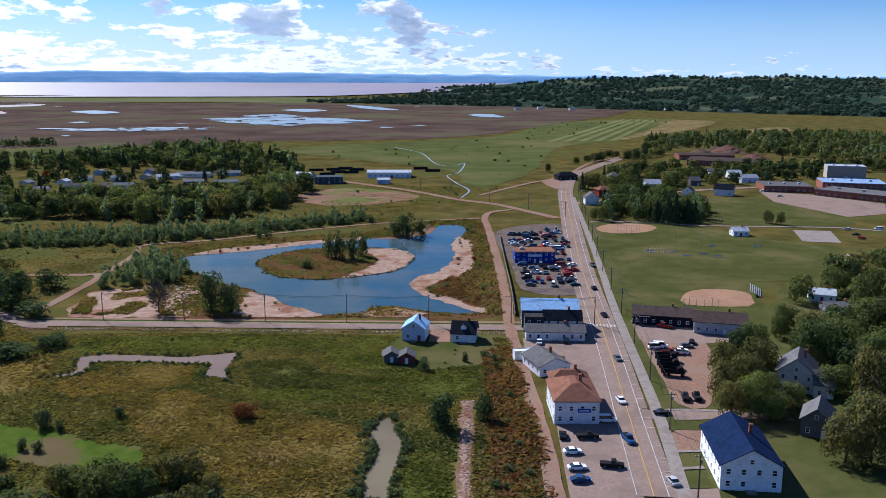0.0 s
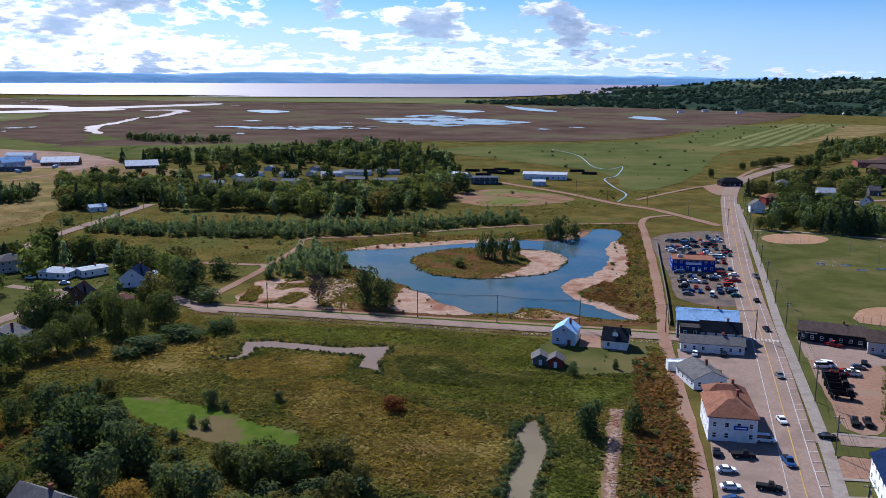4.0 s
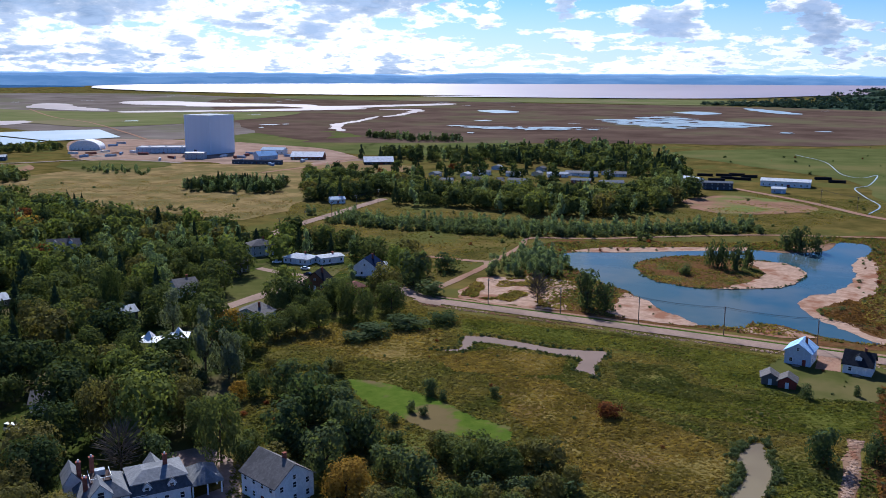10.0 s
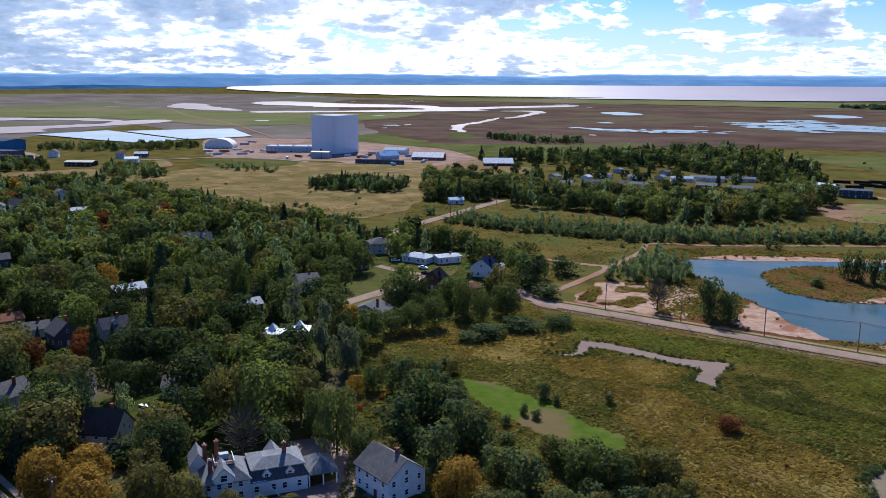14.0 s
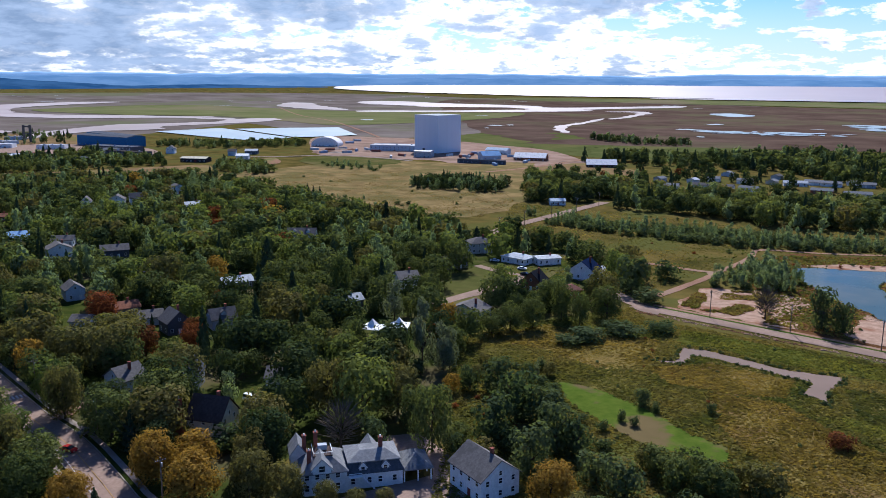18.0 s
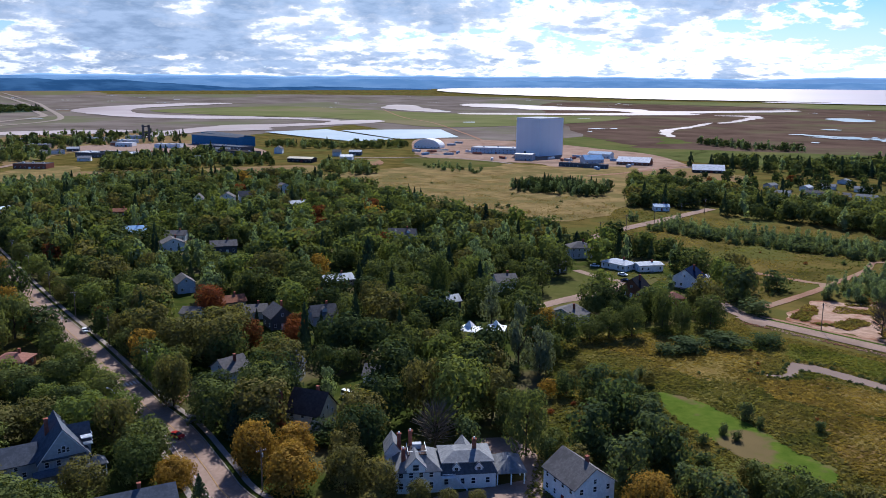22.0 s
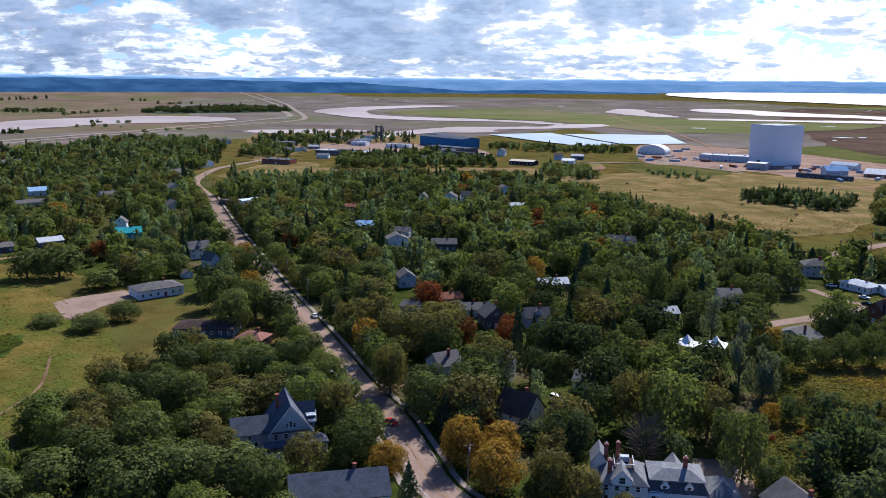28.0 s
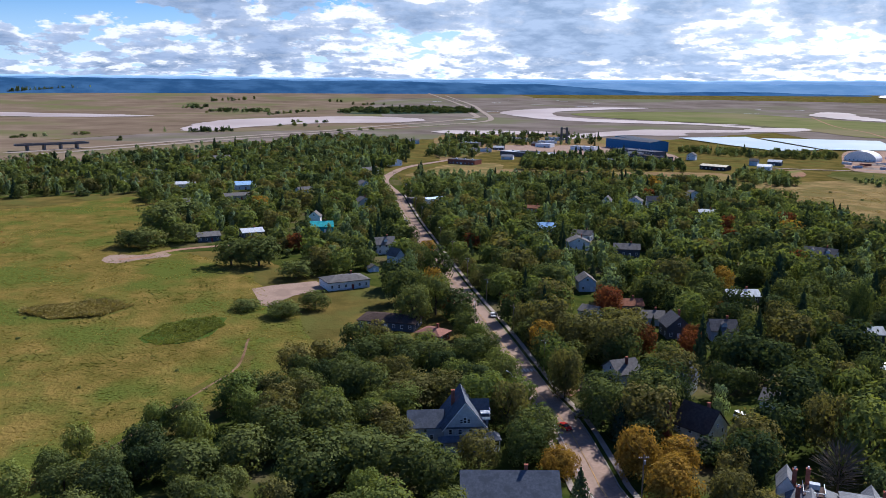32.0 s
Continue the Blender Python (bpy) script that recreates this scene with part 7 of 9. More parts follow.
    for f in ((3, 2, 1, 0), (4, 5, 6, 7), (0, 1, 5, 4), (1, 2, 6, 5), (2, 3, 7, 6), (3, 0, 4, 7)):
        bm.faces.new([v[i] for i in f])


def solid(bm, rings):
    """A closed body from stacked rings of points."""
    rows = [[bm.verts.new(p) for p in ring] for ring in rings]
    n = len(rows[0])
    for a, b in zip(rows, rows[1:]):
        for k in range(n):
            quad = [a[k], a[(k + 1) % n], b[(k + 1) % n], b[k]]
            bm.faces.new(quad)
    bm.faces.new(rows[0][::-1]), bm.faces.new(rows[-1])


SHARED = {}


def shared(key, make):
    if key not in SHARED:
        bm = bmesh.new()
        make(bm)
        me = bpy.data.meshes.new(key)
        bm.to_mesh(me)
        bm.free()
        SHARED[key] = me
    return SHARED[key]


def placed(name, mesh, mat, parent, m):
    """A part on a shared mesh, at a pose in its parent."""
    ob = new(name, mesh)
    if not mesh.materials:
        mesh.materials.append(mat)
    ob.material_slots[0].link = "OBJECT"
    ob.material_slots[0].material = mat
    ob.parent = parent
    ob.matrix_local = m
    return ob


def frame_bars(bm):
    block(bm, -0.5, -0.4, -0.03, 0.05, 0, 1), block(bm, 0.4, 0.5, -0.03, 0.05, 0, 1)
    block(bm, -0.4, 0.4, -0.03, 0.05, 0.92, 1), block(bm, -0.45, 0.45, -0.05, 0.05, 0, 0.08), block(bm, -0.4, 0.4, -0.02, 0.05, 0.47, 0.53)


def window(parent, x, y, z, turn, wide=1.0, high=1.35, mat=None):
    m = pose(x, y, z, 0, 0, turn) @ Matrix.Diagonal((wide, 1, high, 1))
    ob = placed("window", shared("window", frame_bars), mat or TRIM, parent, m)
    placed("pane", shared("pane", lambda bm: block(bm, -0.42, 0.42, 0.0, 0.04, 0.05, 0.95)), GLASS, ob, Matrix.Identity(4))


PLAIN_ROOFS = {(-105.0, 136.3), (-155.8, 57.5), (-175.2, 115.0)}


def house(x, y, turn, w, d, eave, rise, across, roof, wall, cover):
    far_off = math.hypot(x, y) > 620
    shed = w * d < 40
    kind = "shed" if shed else "commercial_building" if w * d > 330 else "house"
    top = new(kind)
    top.matrix_world = pose(x, y, 0, 0, 0, turn)
    words = {"gable": "gable", "hip": "hipped", "flat": "flat", "arch": "arched"}[roof]
    tagged(top, f"{wall.replace('_', ' ')} walled {'shed' if shed else 'building' if w * d > 330 else 'house'} with a {cover.replace('_', ' ').replace(' roof', '')} {words} roof",
           "shed" if shed else "building", "houses and sheds of the town")
    a, b = w / 2, d / 2
    bm = bmesh.new()
    base = [(-a, -b), (a, -b), (a, b), (-a, b)]
    if roof == "gable":
        if across:
            ends = [[(-a, yy, -0.3), (a, yy, -0.3), (a, yy, eave), (0, yy, eave + rise), (-a, yy, eave)] for yy in (-b, b)]
        else:
            ends = [[(xx, -b, -0.3), (xx, b, -0.3), (xx, b, eave), (xx, 0, eave + rise), (xx, -b, eave)] for xx in (a, -a)]
        solid(bm, ends[::-1])
    elif roof == "arch":
        ring = [(-a, -0.3)] + [(a * math.cos(math.pi - math.pi * k / 14), eave * 0.35 + (rise + 3) * math.sin(math.pi * k / 14)) for k in range(15)] + [(a, -0.3)]
        solid(bm, [[(px, yy, pz) for px, pz in ring] for yy in (-b, b)])
    else:
        solid(bm, [[(*p, -0.3) for p in base], [(*p, eave) for p in base]])
    bmesh.ops.recalc_face_normals(bm, faces=bm.faces[:])
    part("wall", bm, WALLS[wall], top)
    o, t = 0.45, 0.22
    bm = bmesh.new()
    if roof == "gable":
        run = a if across else b
        drop = rise / run * o
        for s in (-1, 1):
            prof = [(0, eave + rise + 0.02), (s * (run + o), eave - drop + 0.02), (s * (run + o), eave - drop + t), (0, eave + rise + t)]
            if across:
                solid(bm, [[(u, yy, z) for u, z in prof] for yy in (-b - o, b + o)])
            else:
                solid(bm, [[(xx, u, z) for u, z in prof] for xx in (-a - o, a + o)])
    elif roof == "hip":
        k = min(a, b) * 0.85
        up = [(p[0] - math.copysign(min(k, a * 0.98), p[0]), p[1] - math.copysign(min(k, b * 0.98), p[1])) for p in base]
        e = [(p[0] + math.copysign(o, p[0]), p[1] + math.copysign(o, p[1])) for p in base]
        solid(bm, [[(*p, eave - 0.15) for p in e], [(*p, eave + 0.1) for p in e], [(*p, eave + rise) for p in up]])
    elif roof == "flat":
        solid(bm, [[(p[0] * 1.0, p[1] * 1.0, eave + 0.01) for p in base], [(*p, eave + 0.45) for p in base], [(p[0] * 0.97, p[1] * 0.97, eave + 0.45) for p in base],
                   [(p[0] * 0.97, p[1] * 0.97, eave + 0.2) for p in base]])
    else:
        ring = [((a + 0.2) * math.cos(math.pi - math.pi * k / 14), eave * 0.35 + (rise + 3.25) * math.sin(math.pi * k / 14)) for k in range(15)]
        low = [((a + 0.05) * math.cos(math.pi - math.pi * k / 14), eave * 0.35 + (rise + 3.02) * math.sin(math.pi * k / 14)) for k in range(15)]
        solid(bm, [[(px, yy, pz) for px, pz in ring + low[::-1]] for yy in (-b - 0.2, b + 0.2)])
    bmesh.ops.recalc_face_normals(bm, faces=bm.faces[:])
    part("roof", bm, COVERS[cover], top)
    if shed:
        door = placed("door", shared("door", lambda bm: (block(bm, -0.5, 0.5, -0.05, 0.05, 0, 1), block(bm, 0.34, 0.42, -0.1, -0.05, 0.45, 0.5))), TRIM, top,
                      pose(0, -b, 0.05) @ Matrix.Diagonal((1.0, 1, 1.9, 1)))
        return top
    storeys = 2 if eave > 5 and roof != "arch" and eave < 9 else 1
    step = 2.7 if not far_off else 4.5
    big = w * d > 330
    for storey in range(storeys):
        z = 1.0 + storey * 2.75
        count = min(14, max(2, int(w / step)))
        for k in range(count):
            u = -a + w * (k + 0.5) / count
            if storey == 0 and k == count // 2:
                placed("door", shared("door", lambda bm: (block(bm, -0.5, 0.5, -0.05, 0.05, 0, 1), block(bm, 0.34, 0.42, -0.1, -0.05, 0.45, 0.5))),
                       WALLS["red"] if int(abs(x)) % 3 == 0 else TRIM, top, pose(u, -b, 0.05) @ Matrix.Diagonal((1.1 if not big else 2.4, 1, 2.05, 1)))
            else:
                window(top, u, -b - 0.01, z, 0, 1.6 if big else 1.05)
        if far_off:
            continue
        side = min(8, max(1, int(d / 3.2)))
        for k in range(side):
            v = -b + d * (k + 0.5) / side
            window(top, a + 0.01, v, z, 90), window(top, -a - 0.01, v, z, -90)
    if roof == "gable" and across and rise > 2.4:
        window(top, 0, -b - 0.01, eave + 0.25, 0, 0.9, 1.1)
    if roof == "gable" and not across and rise > 2.4 and not far_off:
        window(top, a + 0.01, 0, eave + 0.2, 90, 0.8, 1.1), window(top, -a - 0.01, 0, eave + 0.2, -90, 0.8, 1.1)
    if roof != "flat" and not far_off and not big and w > 7.5:
        bm = bmesh.new()
        cx = a * 0.35
        block(bm, cx - 0.35, cx + 0.35, -0.35 + b * 0.1, 0.35 + b * 0.1, eave + rise * 0.4, eave + rise + 1.1)
        block(bm, cx - 0.42, cx + 0.42, -0.42 + b * 0.1, 0.42 + b * 0.1, eave + rise + 1.1, eave + rise + 1.25)
        part("chimney", bm, BRICK, top)
        # front step and stoop
        bm = bmesh.new()
        block(bm, -1.1, 1.1, -b - 1.4, -b - 0.05, -0.1, 0.3), block(bm, -0.9, 0.9, -b - 1.75, -b - 1.4, -0.1, 0.15)
        part("stoop", bm, CONCRETE, top)
    if roof == "gable" and not across and rise >= 3.0 and w > 8 and not far_off and (x, y) not in PLAIN_ROOFS:
        for k in range(max(1, int(w / 6))):
            u = -a + w * (k + 0.5) / max(1, int(w / 6))
            z0, y0 = eave + rise * 0.28, -b * 0.72
            bm = bmesh.new()
            solid(bm, [[(u + px, yy, z0 + pz) for px, pz in ((-0.9, -0.2), (0.9, -0.2), (0.9, 1.2), (0, 1.9), (-0.9, 1.2))] for yy in (y0, -b * 0.05)])
            bmesh.ops.recalc_face_normals(bm, faces=bm.faces[:])
            dormer = part("dormer", bm, WALLS[wall], top)
            for sgn in (-1, 1):
                bm = bmesh.new()
                solid(bm, [[(u + px, yy, z0 + pz) for px, pz in ((0, 1.92), (sgn * 1.15, 1.02), (sgn * 1.15, 1.12), (0, 2.04))] for yy in (y0 - 0.2, -b * 0.02)])
                bmesh.ops.recalc_face_normals(bm, faces=bm.faces[:])
                part("dormer_roof", bm, COVERS[cover], dormer)
            placed("dormer_window", shared("window", frame_bars), TRIM, dormer, pose(u, y0 - 0.01, z0 + 0.1) @ Matrix.Diagonal((0.95, 1, 1.05, 1)))
    if roof == "flat" and w > 15:
        for k in range(3 if w > 25 else 1):
            bm = bmesh.new()
            u = -a * 0.6 + a * 0.6 * k
            block(bm, u - 1.1, u + 1.1, -0.9, 0.9, eave + 0.2, eave + 1.3), block(bm, u - 0.6, u + 0.6, -0.5, 0.5, eave + 1.3, eave + 1.55)
            part("roof_vent", bm, WALLS["pale_grey"], top)
    return top


for row in HOUSES:
    house(*row)



# ---- the inn and the gabled house beside the street ----
def body_part(parent, x0, x1, y0, y1, z0, z1, wall, name="wall"):
    bm = bmesh.new()
    block(bm, x0, x1, y0, y1, z0, z1)
    return part(name, bm, wall, parent)


def hip_part(parent, x0, x1, y0, y1, z, rise, inset, cover, over=0.4, name="roof"):
    """A hipped roof over a rectangle; inset: how far the upper edge lies inside."""
    bm = bmesh.new()
    rings = []
    for o, zz in ((over, z - 0.12), (over, z + 0.1), (-inset, z + rise)):
        rings.append([(x0 - o, y0 - o, zz), (x1 + o, y0 - o, zz), (x1 + o, y1 + o, zz), (x0 - o, y1 + o, zz)])
    solid(bm, rings)
    bmesh.ops.recalc_face_normals(bm, faces=bm.faces[:])
    return part(name, bm, cover, parent)


def gable_part(parent, x0, x1, y0, y1, z0, eave, rise, along, wall, cover, over=0.4, name="gable_wall"):
    """Walls with a gable and two roof slabs; along: the ridge runs along this axis."""
    cx, cy = (x0 + x1) / 2, (y0 + y1) / 2
    bm = bmesh.new()
    if along == "y":
        prof = [(x0, z0), (x1, z0), (x1, eave), (cx, eave + rise), (x0, eave)]
        solid(bm, [[(u, v, z) for u, z in prof] for v in (y0, y1)])
    else:
        prof = [(y0, z0), (y1, z0), (y1, eave), (cy, eave + rise), (y0, eave)]
        solid(bm, [[(v, u, z) for u, z in prof] for v in (x0, x1)])
    bmesh.ops.recalc_face_normals(bm, faces=bm.faces[:])
    gable = part(name, bm, wall, parent)
    half = (x1 - x0) / 2 if along == "y" else (y1 - y0) / 2
    for sgn in (-1, 1):
        drop = rise / half * over
        prof = [(0, eave + rise + 0.02), (sgn * (half + over), eave - drop + 0.02), (sgn * (half + over), eave - drop + 0.2), (0, eave + rise + 0.22)]
        bm = bmesh.new()
        if along == "y":
            solid(bm, [[(cx + u, v, z) for u, z in prof] for v in (y0 - over, y1 + over)])
        else:
            solid(bm, [[(v, cy + u, z) for u, z in prof] for v in (x0 - over, x1 + over)])
        bmesh.ops.recalc_face_normals(bm, faces=bm.faces[:])
        part("roof_slope", bm, cover, parent)
        # white board along the gable's edge
        bm = bmesh.new()
        rim = [(0, eave + rise - 0.3), (sgn * (half + over), eave - drop - 0.28), (sgn * (half + over), eave - drop), (0, eave + rise)]
        if along == "y":
            solid(bm, [[(cx + u, v, z) for u, z in rim] for v in (y0 - over - 0.06, y0 - over - 0.01)])
        else:
            solid(bm, [[(v, cy + u, z) for u, z in rim] for v in (x0 - over - 0.06, x0 - over - 0.01)])
        bmesh.ops.recalc_face_normals(bm, faces=bm.faces[:])
        part("bargeboard", bm, TRIM, parent)
    return gable


def chimney_part(parent, x, y, z0, z1, pot=True):
    bm = bmesh.new()
    block(bm, x - 0.42, x + 0.42, y - 0.42, y + 0.42, z0, z1), block(bm, x - 0.5, x + 0.5, y - 0.5, y + 0.5, z1, z1 + 0.18)
    stack = part("chimney", bm, BRICK, parent)
    if pot:
        bm = bmesh.new()
        tube(bm, (x, y, z1 + 0.18), (x, y, z1 + 0.6), 0.22, 0.18)
        part("chimney_pot", bm, TRIM, stack)


def tube(bm, a, b, ra, rb, sides=7):
    a, b = Vector(a), Vector(b)
    way = (b - a).normalized()
    u = way.orthogonal().normalized()
    v = way.cross(u)
    rows = [[bm.verts.new(p + u * (r * math.cos(6.2832 * k / sides)) + v * (r * math.sin(6.2832 * k / sides))) for k in range(sides)] for p, r in ((a, ra), (b, rb))]
    for k in range(sides):
        bm.faces.new([rows[0][k], rows[0][(k + 1) % sides], rows[1][(k + 1) % sides], rows[1][k]])
    bm.faces.new(rows[0][::-1]), bm.faces.new(rows[1])


def inn():
    top = tagged(new("inn"), "rambling white inn with grey mansard roofs and brick chimneys", "building", "houses and sheds of the town")
    top.matrix_world = pose(INN[0], INN[1], 0, 0, 0, INN[2])
    white, roof, dark = WALLS["white"], COVERS["mid_grey"], COVERS["slate"]
    # long wing: low wall, steep dark mansard, flat grey top
    body_part(top, -3, 9.4, -5, 5, -0.3, 3.6, white)
    hip_part(top, -3, 9.4, -5, 5, 3.6, 2.3, 0.9, dark, 0.35, "mansard")
    hip_part(top, -2.2, 8.6, -4.2, 4.2, 6.0, 1.5, 2.6, roof, 0.5)
    for u in (0.6, 5.6):
        gable_part(top, u - 0.8, u + 0.8, -5.0, -2.0, 3.7, 5.2, 0.9, "y", white, roof, 0.2, "dormer")
        window(top, u, -5.02, 3.9, 0, 0.95, 1.2)
    gable_part(top, 2.0, 5.0, 1.5, 6.5, 3.7, 5.6, 1.8, "y", white, roof, 0.3)
    for u in (-1.6, 2.0, 4.4, 7.6):
        window(top, u, -5.02, 1.1, 0, 1.05, 1.5)
    # older block with a flat deck and railings between its hips
    body_part(top, -12.6, -3.0, -6, 5, -0.3, 5.0, white)
    hip_part(top, -12.6, -3.0, -6, 5, 5.0, 2.4, 3.0, roof)
    body_part(top, -9.9, -5.7, -2.9, 1.9, 7.3, 7.62, COVERS["dark_brown"], "roof_deck")
    for x0, x1, y0, y1 in ((-9.9, -5.7, -2.9, -2.8), (-9.9, -9.8, -2.9, 1.9), (-5.8, -5.7, -2.9, 1.9)):
        body_part(top, x0, x1, y0, y1, 8.25, 8.37, TRIM, "railing")
    for u in (-9.8, -8.5, -7.2, -5.9):
        body_part(top, u, u + 0.1, -2.9, -2.8, 7.62, 8.25, TRIM, "railing_post")
    body_part(top, -8.6, -6.6, 0.0, 1.4, 7.62, 8.7, WALLS["pale_grey"], "roof_vent")
    gable_part(top, -10.4, -6.4, -6.4, -1.5, 5.0, 6.3, 2.1, "y", white, roof, 0.35)
    window(top, -8.4, -6.42, 5.4, 0, 1.5, 1.5)
    gable_part(top, -14.5, -11.0, 2.0, 8.0, -0.3, 6.2, 2.4, "y", white, roof, 0.3)
    for u in (-11.6, -9.4, -7.2, -5.0):
        window(top, u, -6.02, 1.0, 0, 1.05, 1.6), window(top, u, -6.02, 3.6, 0, 1.05, 1.3)
    # outside stair with a small balcony
    body_part(top, -2.6, 0.2, -6.6, -5.0, 3.3, 3.45, TRIM, "balcony")
    body_part(top, -2.6, 0.2, -6.6, -6.52, 4.25, 4.35, TRIM, "railing")
    for k in range(8):
        body_part(top, 0.2 + 0.35 * k, 0.55 + 0.35 * k, -6.4, -5.4, 3.2 - 0.42 * k, 3.28 - 0.42 * k, TRIM, "stair_tread")
    for x, y, z in ((-11.4, 2.6, 10.2), (-8.8, 3.4, 10.4), (-10.9, -3.4, 9.2), (5.2, -0.6, 9.6)):
        chimney_part(top, x, y, 5.0, z)
    # open carport at the end
    hip_part(top, 9.8, 16.2, -4.6, 4.4, 3.0, 2.2, 2.9, COVERS["mid_grey"], 0.3, "carport_roof")
    body_part(top, 9.45, 16.0, 2.6, 4.4, -0.1, 2.85, white, "carport_wall")
    for x, y in ((16.0, -4.4), (13.0, -4.4), (9.9, -4.4), (16.0, 0.0)):
        body_part(top, x - 0.14, x + 0.14, y - 0.14, y + 0.14, -0.1, 2.88, TRIM, "carport_post")


def gabled_house():
    top = tagged(new("gabled_house"), "large pale grey house with a steep dark front gable and porch", "house", "houses and sheds of the town")
    top.matrix_world = pose(GABLED_HOUSE[0], GABLED_HOUSE[1], 0, 0, 0, GABLED_HOUSE[2])
    wall, roof = WALLS["pale_grey"], COVERS["slate"]
    gable_part(top, -5.2, 5.2, -6, 6, -0.3, 5.2, 6.6, "y", wall, roof, 0.55)
    # shingled band and arched window high in the gable
    body_part(top, -4.6, 4.6, -6.5, -6.02, 5.05, 5.35, roof, "gable_skirt")
    for u in (-0.9, 0.0, 0.9):
        window(top, u, -6.04, 6.2, 0, 0.75, 1.2 if u else 1.7)
    for u in (-3.6, -1.2, 1.4, 3.6):
        window(top, u, -6.04, 3.4, 0, 1.0, 1.4)
    # cross gable and balconies towards the street
    gable_part(top, 1.0, 6.4, -1.5, 3.0, 3.0, 6.6, 3.2, "x", wall, roof, 0.4)
    for z in (6.0, 7.6):
        body_part(top, 4.2, 6.6, -3.6, -1.6, z, z + 0.16, TRIM, "balcony"), body_part(top, 6.5, 6.6, -3.6, -1.6, z + 0.8, z + 0.9, TRIM, "railing")
    # lower wing behind
    gable_part(top, -13.5, -5.0, -3.4, 5.0, -0.3, 4.4, 2.8, "x", wall, roof, 0.4)
    window(top, -8.0, -3.44, 1.2, 0), window(top, -11.2, -3.44, 1.2, 0), window(top, -9.6, -3.44, 3.0, 0, 0.9, 1.0)
    # porch along the front with a small corner pavilion
    hip_part(top, -6.4, 5.4, -9.0, -6.0, 2.7, 0.9, 1.2, roof, 0.3, "porch_roof")
    hip_part(top, 5.2, 8.4, -8.6, -4.8, 2.8, 1.5, 1.5, COVERS["mid_grey"], 0.3, "porch_roof")
    body_part(top, -6.4, 8.4, -9.0, -6.02, -0.2, 0.35, WALLS["pale_grey"], "porch_floor")
    for u in (-6.2, -3.4, -0.4, 2.4, 5.2, 8.2):
        body_part(top, u - 0.11, u + 0.11, -8.9, -8.68, 0.35, 2.6, TRIM, "porch_post")
    body_part(top, -6.2, 8.2, -8.86, -8.76, 1.0, 1.1, TRIM, "porch_rail")
    chimney_part(top, -2.4, 0.5, 7.0, 12.4, False)


inn()
gabled_house()


def stack(x, y, high):
    top = tagged(new("brick_chimney"), "tall red brick chimney standing against a brown-roofed house", "chimney")
    top.matrix_world = pose(x, y, 0, 0, 0, 25)
    bm = bmesh.new()
    solid(bm, [[(-h, -h, z), (h, -h, z), (h, h, z), (-h, h, z)] for h, z in ((0.95, -0.2), (0.9, 2.2), (0.5, 3.4), (0.48, high), (0.58, high + 0.05), (0.58, high + 0.3))])
    part("shaft", bm, BRICK, top)
    bm = bmesh.new()
    tube(bm, (0, 0, high + 0.3), (0, 0, high + 0.8), 0.25, 0.2)
    part("chimney_pot", bm, TRIM, top)


stack(-179.6, 108.4, 9.5)


# ---- far water, marsh and hills ----
def profile(points, u):
    """Value at u along a list of (u, value)."""
    for (a, va), (b, vb) in zip(points, points[1:]):
        if a <= u <= b:
            return va + (vb - va) * (u - a) / (b - a)
    return points[0][1] if u < points[0][0] else points[-1][1]


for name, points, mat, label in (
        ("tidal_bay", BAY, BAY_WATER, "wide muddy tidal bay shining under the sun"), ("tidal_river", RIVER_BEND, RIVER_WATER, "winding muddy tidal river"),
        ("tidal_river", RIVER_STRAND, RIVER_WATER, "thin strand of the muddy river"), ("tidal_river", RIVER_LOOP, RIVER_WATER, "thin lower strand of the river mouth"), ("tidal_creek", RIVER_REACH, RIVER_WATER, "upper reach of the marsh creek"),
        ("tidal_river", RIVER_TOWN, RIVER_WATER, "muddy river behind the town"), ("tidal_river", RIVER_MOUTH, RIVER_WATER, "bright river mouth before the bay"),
        ("tidal_river", RIVER_POOL, RIVER_WATER, "loop of the river with its shine in the colour"), ("tidal_creek", RIVER_CREEK, RIVER_WATER, "winding creek in the brown marsh"),
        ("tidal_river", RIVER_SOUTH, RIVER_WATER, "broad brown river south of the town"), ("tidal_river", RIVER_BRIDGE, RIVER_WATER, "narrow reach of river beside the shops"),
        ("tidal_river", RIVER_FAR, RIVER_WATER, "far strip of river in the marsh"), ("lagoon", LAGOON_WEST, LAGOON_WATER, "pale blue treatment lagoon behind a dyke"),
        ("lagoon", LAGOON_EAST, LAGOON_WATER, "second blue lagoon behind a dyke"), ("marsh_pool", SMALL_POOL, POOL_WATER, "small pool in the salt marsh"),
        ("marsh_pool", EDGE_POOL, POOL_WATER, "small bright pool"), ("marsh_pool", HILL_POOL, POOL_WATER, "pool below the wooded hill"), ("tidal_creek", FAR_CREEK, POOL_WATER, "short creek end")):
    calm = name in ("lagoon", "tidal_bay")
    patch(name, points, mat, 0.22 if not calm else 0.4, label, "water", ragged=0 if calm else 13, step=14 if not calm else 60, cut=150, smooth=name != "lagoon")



def slivers(name, outline, count, seed, long, label):
    """Shallow water broken by grass into many ragged pools, joined as one sheet."""
    rng, verts, faces = random.Random(seed), [], []
    xs, ys = [p[0] for p in outline], [p[1] for p in outline]
    tries = 0
    while len(faces) < count and tries < count * 40:
        tries += 1
        p = Vector((rng.uniform(min(xs), max(xs)), rng.uniform(min(ys), max(ys)), 0))
        if not inside(p, outline):
            continue
        out = Vector((p.x, p.y, 0)).normalized()
